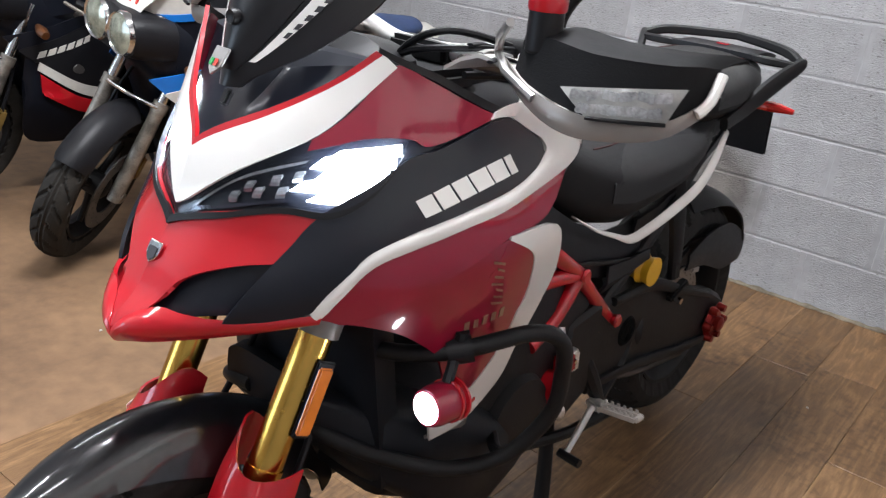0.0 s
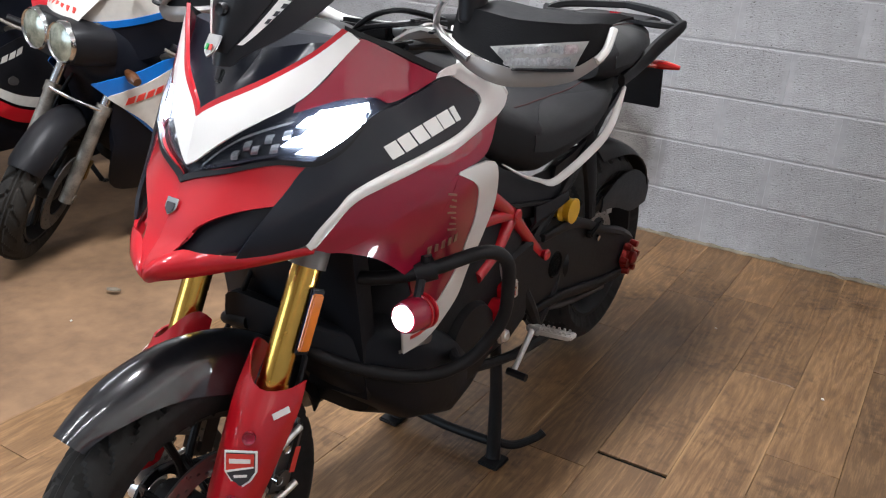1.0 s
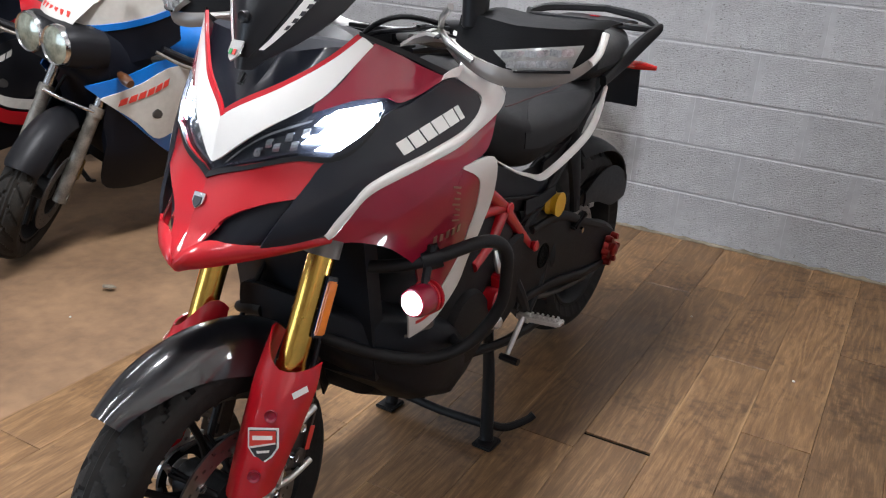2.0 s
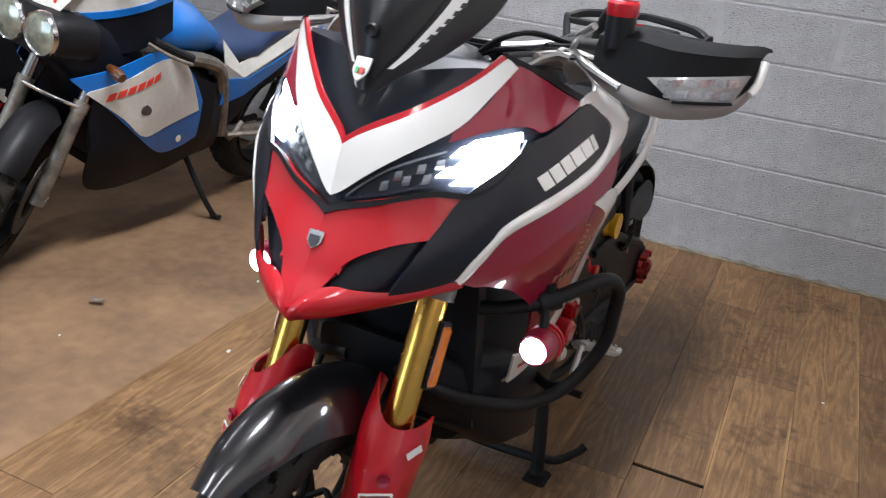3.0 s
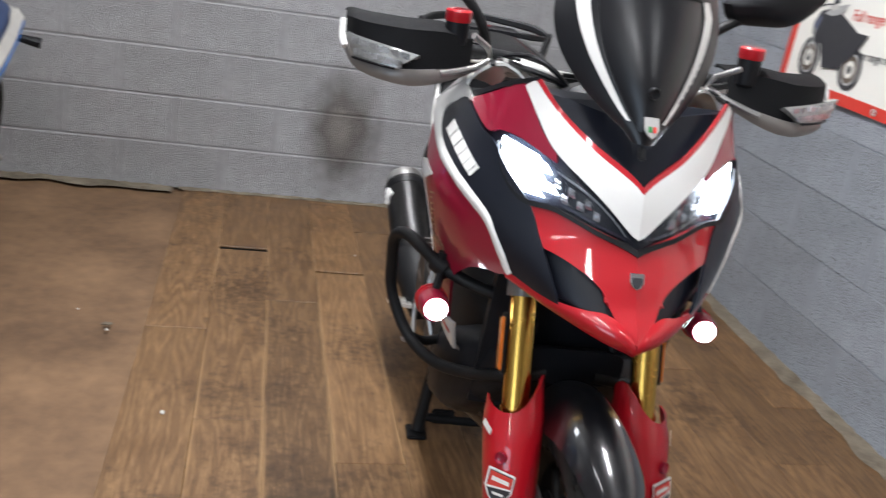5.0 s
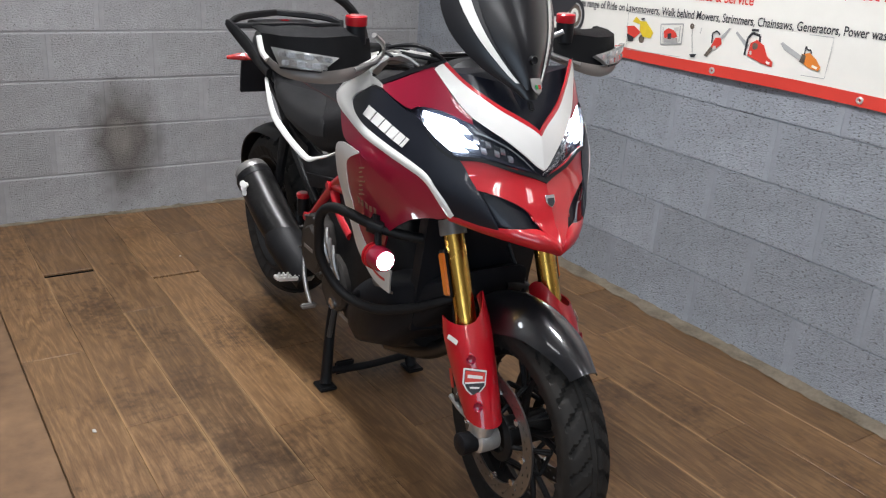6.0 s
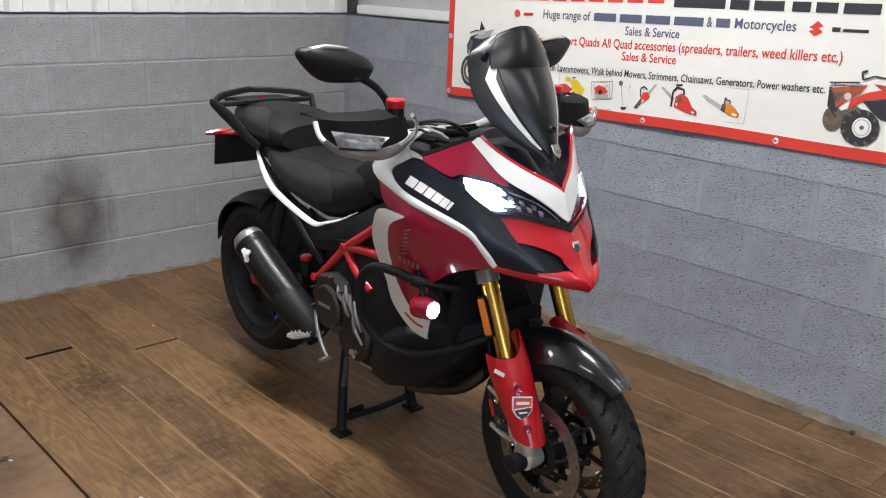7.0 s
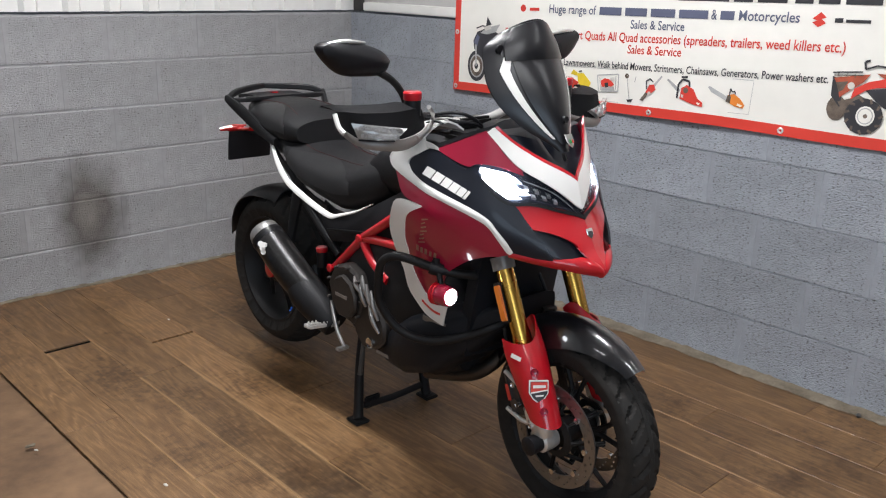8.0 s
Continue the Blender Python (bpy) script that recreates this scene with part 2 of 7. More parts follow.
PAINT_A = block_paint("grey_wall_paint", (0.335, 0.332, 0.338), stain=True, pits=0.335)
PAINT_B = block_paint("blue_grey_wall_paint", (0.315, 0.335, 0.37), pits=0.368)
WOOD = plank_wood("oak_laminate")
CONCRETE = material("red_brown_concrete", (0.225, 0.132, 0.068), rough=0.74, second=(0.100, 0.056, 0.028), scale=2.3, bump=0.35, bump_scale=45)
RUBBLE = material("crumbled_mortar", (0.21, 0.175, 0.13), rough=0.95, second=(0.10, 0.08, 0.055), scale=9, bump=0.9, bump_scale=45)
PLASTER = material("plain_plaster", (0.62, 0.62, 0.60), rough=0.85, vary=0.08, scale=1.2, bump=0.15)
CLAD = material("white_cladding", (0.74, 0.73, 0.70), rough=0.45, vary=0.06, scale=2.0)
SILLGREY = material("grey_sheet", (0.42, 0.41, 0.40), rough=0.5, vary=0.06)
STEEL_DARK = material("dark_steel", (0.10, 0.095, 0.09), rough=0.5, metal=0.6)
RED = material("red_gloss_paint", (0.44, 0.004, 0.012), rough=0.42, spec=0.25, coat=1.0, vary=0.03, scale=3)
REDANO = material("red_anodised_metal", (0.32, 0.02, 0.015), rough=0.35, metal=0.6, vary=0.15)
# RED darkened and tinted: headlamp glare on the side panels put into the colour
RED_BAKED = material("red_paint_baked_tone", (0.27, 0.005, 0.028), rough=0.42, spec=0.25, coat=1.0, vary=0.03, scale=3)
WHITE = material("white_gloss_paint", (0.80, 0.79, 0.76), rough=0.4, spec=0.3, coat=0.8, vary=0.03, scale=3)
DARK = material("satin_blue_black", (0.009, 0.011, 0.018), rough=0.36, coat=0.15, spec=0.3, vary=0.1)
BLACK = material("black_plastic", (0.009, 0.009, 0.011), rough=0.45, spec=0.25, vary=0.2, bump=0.08, bump_scale=300)
MATT = material("matt_black_metal", (0.010, 0.010, 0.011), rough=0.52, spec=0.25, vary=0.2, scale=12, bump=0.1, bump_scale=200)
CARBON = material("carbon_fibre", (0.008, 0.008, 0.010), rough=0.3, spec=0.3, coat=1.0, vary=0.25, scale=60)
RUBBER = material("tyre_rubber", (0.010, 0.010, 0.010), rough=0.72, spec=0.25, second=(0.022, 0.020, 0.018), scale=5, bump=0.15, bump_scale=220)
DUSTY = material("dusty_tyre_rubber", (0.030, 0.027, 0.023), rough=0.8, spec=0.2, second=(0.012, 0.011, 0.010), scale=9, bump=0.2, bump_scale=180)
GOLD = material("gold_anodised", (0.72, 0.42, 0.09), rough=0.24, metal=1.0, vary=0.04)
ALU = material("cast_aluminium", (0.78, 0.77, 0.75), rough=0.34, metal=0.7, vary=0.12, scale=15, bump=0.1)
CHROME = material("polished_steel", (0.75, 0.75, 0.76), rough=0.16, metal=1.0, vary=0.05)
SEATC = material("black_seat_vinyl", (0.010, 0.010, 0.011), spec=0.22, rough=0.6, vary=0.12, scale=14, bump=0.25, bump_scale=420)
SATIN = material("satin_steel", (0.42, 0.41, 0.40), rough=0.38, metal=0.9, vary=0.1)
SEATG = material("dark_grey_vinyl", (0.014, 0.014, 0.015), spec=0.3, rough=0.48, vary=0.1, scale=14, bump=0.15, bump_scale=420)
GREY = material("warm_grey_plastic", (0.21, 0.19, 0.175), rough=0.35, metal=0.25, vary=0.06)
SMOKE = material("smoked_screen", (0.008, 0.008, 0.010), rough=0.30, coat=0.0, spec=0.4, vary=0.02, scale=2)
SHELL = material("textured_black_plastic", (0.007, 0.007, 0.008), rough=0.7, spec=0.15, vary=0.2, bump=0.15, bump_scale=400)
COVER = material("dark_cast_cover", (0.045, 0.040, 0.037), rough=0.42, metal=0.5, vary=0.2, scale=14, bump=0.15, bump_scale=160)
GUNMETAL = material("gunmetal_cover", (0.115, 0.105, 0.10), rough=0.36, metal=0.7, vary=0.08, scale=20)
DISC = material("worn_brake_steel", (0.30, 0.29, 0.28), rough=0.30, metal=0.9, vary=0.12, scale=10)
PANBLACK = material("dark_belly_plastic", (0.008, 0.009, 0.012), rough=0.5, spec=0.2, vary=0.15)
STITCH = material("dark_red_thread", (0.06, 0.008, 0.008), rough=0.7, vary=0.1)
DARKAMBER = material("dark_amber_lens", (0.10, 0.035, 0.010), rough=0.35, coat=0.5, vary=0.2)
OLDLENS = material("greenish_lamp_lens", (0.44, 0.46, 0.36), rough=0.15, coat=1.0, vary=0.3, scale=30, metal=0.3)
TITAN = material("dark_titanium", (0.085, 0.078, 0.072), rough=0.34, metal=0.9, vary=0.15, scale=8)
EXH = material("dark_weave_silencer", (0.024, 0.023, 0.023), rough=0.32, metal=0.5, vary=0.3, scale=70)
AMBER = material("amber_reflector", (0.75, 0.20, 0.02), rough=0.2, coat=1.0, vary=0.1)
LENS = material("clear_lens", (0.62, 0.63, 0.64), rough=0.12, coat=1.0, vary=0.35, scale=30, metal=0.4)
LENSSMOKE = material("indicator_housing", (0.26, 0.26, 0.25), rough=0.15, coat=1.0, vary=0.12, scale=40)
LENSDARK = material("headlamp_housing", (0.05, 0.05, 0.07), rough=0.12, coat=1.0, vary=0.3, scale=20)
CLEAR = clear_glass("clear_lamp_cover")
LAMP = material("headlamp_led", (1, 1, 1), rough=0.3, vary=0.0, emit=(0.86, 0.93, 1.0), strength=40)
FOG = material("fog_lamp_led", (1, 1, 1), rough=0.3, vary=0.0, emit=(0.9, 0.95, 1.0), strength=18)
TAILRED = material("red_lamp_lens", (0.45, 0.01, 0.01), rough=0.15, coat=1.0, vary=0.1)
BLUE = material("blue_paint", (0.003, 0.14, 0.50), rough=0.3, coat=0.7, vary=0.1)
NAVY = material("dark_navy_paint", (0.005, 0.006, 0.010), rough=0.42, spec=0.15, coat=0.08, vary=0.1)
OLDWHITE = material("aged_white_paint", (0.62, 0.60, 0.55), rough=0.35, coat=0.5, vary=0.12, scale=5)
BLUESEAT = material("blue_seat_vinyl", (0.022, 0.045, 0.12), rough=0.55, vary=0.15, bump=0.2, bump_scale=300)
CORRODED = material("corroded_alloy", (0.33, 0.30, 0.26), rough=0.5, metal=0.8, vary=0.3, scale=22, bump=0.3)
BRASS = material("yellowed_caliper", (0.36, 0.24, 0.07), rough=0.5, metal=0.5, vary=0.25, scale=20)
YELLOW = material("yellow_spring", (0.75, 0.42, 0.02), rough=0.35, vary=0.1)
MIRROR = material("mirror_glass", (0.85, 0.86, 0.88), rough=0.03, metal=1.0, vary=0.0)
BANNER = material("white_pvc_banner", (0.78, 0.76, 0.70), rough=0.5, vary=0.035, scale=2.2)
INKRED = material("red_ink", (0.62, 0.045, 0.03), rough=0.5, vary=0.04)
INKBLUE = material("slate_blue_ink", (0.10, 0.11, 0.17), rough=0.5, vary=0.05)
INKBLACK = material("black_ink", (0.03, 0.03, 0.035), rough=0.5, vary=0.05)
INKYELLOW = material("yellow_ink", (0.75, 0.55, 0.03), rough=0.5, vary=0.1)
INKORANGE = material("orange_ink", (0.72, 0.22, 0.03), rough=0.5, vary=0.1)
TAN = material("tan_decal", (0.30, 0.16, 0.10), rough=0.5, vary=0.2)
INKRUST = material("rust_red_ink", (0.48, 0.10, 0.05), rough=0.5, vary=0.25, scale=20)
INKGREY = material("grey_ink", (0.45, 0.45, 0.44), rough=0.5, vary=0.15)
INKBROWN = material("brown_ink", (0.17, 0.13, 0.10), rough=0.6, vary=0.3, scale=30)
GREEN = material("green_enamel", (0.02, 0.25, 0.06), rough=0.3, vary=0.0)
BLUECAP = material("blue_anodised", (0.02, 0.12, 0.6), rough=0.3, metal=0.7, vary=0.0)
VOID = material("black_underlay", (0.004, 0.004, 0.004), rough=0.9, spec=0.1, vary=0.1)
TUBE = material("fluorescent_tube", (1, 1, 1), rough=0.4, vary=0.0, emit=(0.97, 0.98, 1.0), strength=6)


# ---- mesh helpers ----
def solid(bm, smooth=35):
    me = bpy.data.meshes.new("mesh")
    bmesh.ops.recalc_face_normals(bm, faces=bm.faces)
    bm.to_mesh(me)
    bm.free()
    if smooth:
        me.shade_smooth()
        me.set_sharp_from_angle(angle=radians(smooth))
    return me


def part(name, bm, mat, parent=None, label="", smooth=35):
    """One mesh object, under a thing or a part."""
    me = solid(bm, smooth) if isinstance(bm, bmesh.types.BMesh) else bm
    if mat and not me.materials:
        me.materials.append(mat)
    ob = new(name, me)
    ob.parent = parent
    if label:
        tagged(ob, label)
    return ob


def thing(name, m, label, category, group="", kind=""):
    ob = new(name)
    ob.empty_display_size = 0.1
    ob.matrix_world = m
    return tagged(ob, label, category, group, kind)


def box(size, at=(0, 0, 0), bevel=0.004, rot=None, seg=2, bm=None):
    b2 = bmesh.new()
    bmesh.ops.create_cube(b2, size=1)
    bmesh.ops.scale(b2, vec=size, verts=b2.verts)
    if bevel:
        bmesh.ops.bevel(b2, geom=b2.edges[:], offset=min(bevel, min(size) * 0.45), segments=seg, affect="EDGES")
    m = Matrix.Translation(at)
    if rot:
        m = m @ Euler([radians(a) for a in rot]).to_matrix().to_4x4()
    bmesh.ops.transform(b2, matrix=m, verts=b2.verts)
    return join(bm, b2) if bm else b2


def join(bm, other):
    me = bpy.data.meshes.new("tmp")
    other.to_mesh(me)
    other.free()
    bm.from_mesh(me)
    bpy.data.meshes.remove(me)
    return bm


def spline(pts, t):
    """Catmull-Rom through pts, t in 0..1."""
    n = len(pts) - 1
    t = min(max(t, 0.0), 1.0) * n
    i = min(int(t), n - 1)
    u = t - i
    a, b, c, d = (Vector(p) if len(p) > 1 else Vector((p[0], 0)) for p in (pts[max(i - 1, 0)], pts[i], pts[i + 1], pts[min(i + 2, n)]))
    return 0.5 * ((2 * b) + (c - a) * u + (2 * a - 5 * b + 4 * c - d) * u * u + (3 * b - a - 3 * c + d) * u ** 3)


def tube(pts, r, seg=12, steps=8, bm=None, straight=False):
    """A round bar along a smooth path; r may be a list, one radius for each point."""
    bm = bm or bmesh.new()
    n = (len(pts) - 1) * (1 if straight else steps)
    path = [Vector(p) for p in pts] if straight else [spline(pts, i / n) for i in range(n + 1)]
    rs = [r] * (n + 1) if not isinstance(r, (list, tuple)) else [spline([(v, 0) for v in r], i / n)[0] for i in range(n + 1)]
    up = Vector((0.13, 0.31, 0.94))
    rings = []
    for i, p in enumerate(path):
        d = (path[min(i + 1, n)] - path[max(i - 1, 0)]).normalized()
        side = d.cross(up)
        if side.length < 0.05:
            side = d.cross(Vector((1, 0, 0)))
        side.normalize()
        up = side.cross(d).normalized()
        rings.append([bm.verts.new(p + rs[i] * (math.cos(a) * side + math.sin(a) * up)) for a in (2 * math.pi * j / seg for j in range(seg))])
    for a, b in zip(rings, rings[1:]):
        for j in range(seg):
            bm.faces.new((a[j], a[(j + 1) % seg], b[(j + 1) % seg], b[j]))
    bm.faces.new(rings[0][::-1])
    bm.faces.new(rings[-1])
    return bm


def lathe(profile, axis="X", seg=48, at=(0, 0, 0), bm=None, closed=False):
    """Turns (radius, height) pairs round an axis; closed joins the last to the first."""
    bm = bm or bmesh.new()
    at = Vector(at)
    rings = []
    for r, h in profile:
        ring = []
        for j in range(seg):
            a = 2 * math.pi * j / seg
            c, s = r * math.cos(a), r * math.sin(a)
            v = {"X": (h, c, s), "Y": (c, h, s), "Z": (c, s, h)}[axis]
            ring.append(bm.verts.new(at + Vector(v)))
        rings.append(ring)
    pairs = list(zip(rings, rings[1:])) + ([(rings[-1], rings[0])] if closed else [])
    for a, b in pairs:
        for j in range(seg):
            bm.faces.new((a[j], a[(j + 1) % seg], b[(j + 1) % seg], b[j]))
    if not closed:
        for ring in (rings[0], rings[-1]):
            bm.faces.new(ring)
    return bm


def sheet(rows, thick=0.006, inward=None, bm=None):
    """A smooth sheet through a grid of points, with its thickness laid against the normal (or along inward)."""
    bm = bm or bmesh.new()
    nu, nv = len(rows), len(rows[0])
    top, low = [], []
    for i in range(nu):
        a, b = [], []
        for j in range(nv):
            p = Vector(rows[i][j])
            du = Vector(rows[min(i + 1, nu - 1)][j]) - Vector(rows[max(i - 1, 0)][j])
            dv = Vector(rows[i][min(j + 1, nv - 1)]) - Vector(rows[i][max(j - 1, 0)])
            n = du.cross(dv)
            n = n.normalized() if n.length > 1e-9 else Vector((0, 0, 1))
            d = Vector(inward) if inward else -n
            a.append(bm.verts.new(p))
            b.append(bm.verts.new(p + d * thick))
        top.append(a)
        low.append(b)
    for i in range(nu - 1):
        for j in range(nv - 1):
            bm.faces.new((top[i][j], top[i + 1][j], top[i + 1][j + 1], top[i][j + 1]))
            bm.faces.new((low[i][j], low[i][j + 1], low[i + 1][j + 1], low[i + 1][j]))
    for i in range(nu - 1):
        for j, s in ((0, 1), (nv - 1, -1)):
            q = (top[i][j], low[i][j], low[i + 1][j], top[i + 1][j])
            bm.faces.new(q[::s])
    for j in range(nv - 1):
        for i, s in ((0, -1), (nu - 1, 1)):
            q = (top[i][j], low[i][j], low[i][j + 1], top[i][j + 1])
            bm.faces.new(q[::s])
    return bm


def loft(sections, caps=True, closed=True, bm=None):
    """Skins closed rings of equal length."""
    bm = bm or bmesh.new()
    rings = [[bm.verts.new(Vector(p)) for p in s] for s in sections]
    n = len(rings[0])
    for a, b in zip(rings, rings[1:]):
        for j in range(n if closed else n - 1):
            bm.faces.new((a[j], a[(j + 1) % n], b[(j + 1) % n], b[j]))
    if caps:
        bm.faces.new(rings[0][::-1])
        bm.faces.new(rings[-1])
    return bm


def slab(outline, thick, bevel=0.002, bm=None, plane="XZ", at=0.0):
    """A flat plate from an outline in a plane, from at to at + thick along the third axis."""
    b2 = bmesh.new()
    def place(u, v, w):
        return {"XZ": (u, w, v), "YZ": (w, u, v), "XY": (u, v, w)}[plane]
    vs = [b2.verts.new(place(u, v, at)) for u, v in outline]
    f = b2.faces.new(vs)
    r = bmesh.ops.extrude_face_region(b2, geom=[f])
    bmesh.ops.translate(b2, vec=Vector(place(0, 0, thick)), verts=[g for g in r["geom"] if isinstance(g, bmesh.types.BMVert)])
    bmesh.ops.recalc_face_normals(b2, faces=b2.faces)
    if bevel:
        ring = [e for e in b2.edges if len(e.link_faces) == 2 and e.calc_face_angle(0) > 0.5]
        bmesh.ops.bevel(b2, geom=ring, offset=bevel, segments=1, affect="EDGES")
    return join(bm, b2) if bm else b2


# ---- room ----
X0, Y0 = -9.0, -9.0
floor = part("floor", box((-X0 + 0.3, -Y0 + 0.3, 0.12), ((X0) / 2, Y0 / 2, -0.074), 0), CONCRETE, smooth=0)
tagged(floor, "worn reddish-brown concrete workshop floor with stains", "floor", kind="structure")
wall_back = part("wall_back", box((-X0 + 0.4, 0.2, 1.35), (X0 / 2, 0.1032, 0.675), 0), PAINT_A, smooth=0)
tagged(wall_back, "grey painted concrete block wall with a scorch mark", "wall", kind="structure")
wall_side = part("wall_side", box((0.2, -Y0 + 0.2, 1.35), (0.1032, Y0 / 2 - 0.1, 0.675), 0), PAINT_B, smooth=0)
tagged(wall_side, "blue-grey painted concrete block wall behind a banner", "wall", kind="structure")
for nm, size, at, lab in (("wall_left", (0.2, -Y0 + 0.4, ROOF), (X0 - 0.1, Y0 / 2, ROOF / 2), "plain plastered side wall of the workshop"),
                          ("wall_front", (-X0 + 0.4, 0.2, ROOF), (X0 / 2, Y0 - 0.1, ROOF / 2), "plain plastered wall behind the walk")):
    tagged(part(nm, box(size, at, 0), PLASTER, smooth=0), lab, "wall", kind="structure")
ceiling = part("ceiling", box((-X0 + 0.6, -Y0 + 0.6, 0.1), (X0 / 2, Y0 / 2, ROOF + 0.05), 0), PLASTER, smooth=0)
tagged(ceiling, "pale plain workshop ceiling over fluorescent lamps", "ceiling", kind="structure")


def ribbed(length, z0, z1, pitch=0.20, depth=0.028):
    """Profiled sheet, ribs upright."""
    bm = bmesh.new()
    prof = []
    x = 0.0
    while x < length:
        for dx, d in ((0, 0), (0.10, 0), (0.118, depth), (0.17, depth), (0.188, 0)):
            if x + dx < length:
                prof.append((x + dx, d))
        x += pitch
    prof.append((length, 0))
    a = [bm.verts.new((u, -d, z0)) for u, d in prof]
    b = [bm.verts.new((u, -d, z1)) for u, d in prof]
    c = [bm.verts.new((u, 0.06, z0)) for u, d in prof]
    for i in range(len(prof) - 1):
        bm.faces.new((a[i], a[i + 1], b[i + 1], b[i]))
        bm.faces.new((c[i], c[i + 1], a[i + 1], a[i]))
    return bm


clad_back = part("cladding_back", ribbed(-X0 + 0.06, 1.362, ROOF), CLAD, smooth=20)
clad_back.matrix_world = pose(X0, 0.02, 0)
tagged(clad_back, "white ribbed metal cladding above the block wall", "cladding", kind="structure")
clad_side = part("cladding_side", box((0.05, -Y0, ROOF - 1.40), (0.10, Y0 / 2, (ROOF + 1.40) / 2), 0.003), SILLGREY, smooth=0)
tagged(clad_side, "flat light grey sheet set back above the ledge", "cladding", kind="structure")
bm = box((0.11, -Y0 - 0.10, 0.05), (0.062, Y0 / 2 - 0.05, 1.387), 0.006)
tagged(part("window_sill", bm, CLAD), "dirty white ledge along the top of the block wall", "ledge", kind="structure")
tagged(part("corner_post", box((0.05, 0.05, ROOF - 1.36), (0.03, -0.035, (ROOF + 1.36) / 2), 0.004), STEEL_DARK), "dark steel post in the corner above the blocks", "post", kind="structure")


# floor boards
BOARD, LENGTH, EDGE = 0.1965, 1.306, -2.386
OFFSET = {0: -1.45, 1: -0.694, 2: -1.19, 3: -0.89, 4: -0.41, 5: -1.08, 6: -0.62, 7: -0.525, 8: -1.12, 9: -0.258, 10: -0.84, 11: -0.5}
boards = part("laminate_underlay", box((2.33, 7.9, 0.006), (EDGE + 1.163, -3.96, -0.0105), 0), VOID, smooth=0)
tagged(boards, "dark underlay beneath brown wood-look laminate boards", "flooring", kind="structure")
plank_mesh = {}
rng = random.Random(5)


def plank(length):
    key = round(length, 3)
    if key not in plank_mesh:
        bm = box((BOARD - 0.0008, key - 0.0014, 0.0075), (0, 0, -0.00375), 0.0012, seg=1)
        me = solid(bm, 0)
        me.materials.append(WOOD)
        plank_mesh[key] = me
    return plank_mesh[key]


for i in range(12):
    y = OFFSET[i]
    gaps = [-0.012] + [y - k * LENGTH for k in range(7) if -7.9 < y - k * LENGTH < -0.02] + [-7.9]
    for a, b in zip(gaps, gaps[1:]):
        wide = 0.032 if (i, round(a, 2)) in ((1, -0.69), ) else 0.014 if (i, round(a, 2)) in ((3, -0.89), (7, -1.83)) else 0.0
        o = part("plank", plank(a - wide - b), None, boards)
        o.location = (EDGE + BOARD * (i + 0.5), (a - wide + b) / 2, rng.uniform(-0.0006, 0.0006))
        if i == 0:
            o.scale.x, o.location.x = 1.03, o.location.x - 0.003


def rubble_strip(name, x0, x1, y0, y1, seed, label):
    """A low uneven bank of broken mortar along a wall's foot."""
    bm = bmesh.new()
    along_y = abs(y1 - y0) > abs(x1 - x0)
    n = int(max(abs(y1 - y0), abs(x1 - x0)) / 0.02)
    rows = []
    for i in range(n + 1):
        t = i / n
        row = []
        for j in range(6):
            s = j / 5
            w = 0.75 + 0.45 * noise.noise((t * n * 0.12, seed, 0))
            u = s * w
            x = x0 + (x1 - x0) * (u if along_y else t)
            y = y0 + (y1 - y0) * (t if along_y else u)
            h = 0.008 * (1 - s) ** 0.6 * (1 + 0.9 * noise.noise((x * 18, y * 18, seed))) + 0.0015 + 0.006 * noise.noise((x * 60, y * 60, seed))
            row.append((x, y, max(h, 0.0008 if s < 1 else 0)))
        rows.append(row)
    vs = [[bm.verts.new(p) for p in r] for r in rows]
    for a, b in zip(vs, vs[1:]):
        for j in range(5):
            bm.faces.new((a[j], a[j + 1], b[j + 1], b[j]))
    return tagged(part(name, bm, RUBBLE), label, "rubble", kind="stuff")


rubble_strip("mortar_strip", -0.002, -0.095, -0.02, -7.5, 3, "crumbled pale mortar along the foot of the wall")
rubble_strip("mortar_strip", -2.42, -0.1, -0.002, -0.030, 5, "thin line of dirt and mortar along the foot of the wall")
rubble_strip("mortar_strip", -3.6, -2.45, -0.002, -0.09, 8, "crumbled mossy mortar at the foot of the wall")


def chip(name, x, y, sx, sy, h, mat, label, turn=0, seed=1):
    bm = bmesh.new()
    bmesh.ops.create_icosphere(bm, subdivisions=2, radius=1)
    for v in bm.verts:
        v.co = Vector((v.co.x * sx, v.co.y * sy, v.co.z * h)) * (1 + 0.35 * noise.noise(v.co * 1.7 + Vector((seed, 0, 0))))
    o = part(name, bm, mat)
    o.matrix_world = pose(x, y, h * 0.7, 0, 0, turn)
    return tagged(o, label, "debris")


for x, y, s, c in ((-2.275, -1.979, 0.010, 0), (-2.505, -1.50, 0.008, 0), (-0.533, -1.145, 0.007, 0), (-2.62, -1.36, 0.006, 0), (-1.62, -0.7, 0.005, 0), (-0.95, -0.85, 0.005, 0), (-2.75, -2.2, 0.005, 0)):
    chip("paint_chip", x, y, s, s * 0.6, 0.003, OLDWHITE, "small white paint flake lying on the floor", 40 * y, seed=x * 9)
chip("dirt_clump", -2.84, -1.955, 0.03, 0.012, 0.006, RUBBLE, "dark dry dirt clump lying on the concrete", 25, 3)
chip("dirt_clump", -2.51, -1.46, 0.018, 0.008, 0.005, RUBBLE, "dark dry dirt clump lying on the concrete", 5, 5)
chip("pebble", -0.064, -3.256, 0.016, 0.010, 0.008, STEEL_DARK, "dark pebble on the crumbled mortar", 10, 7)


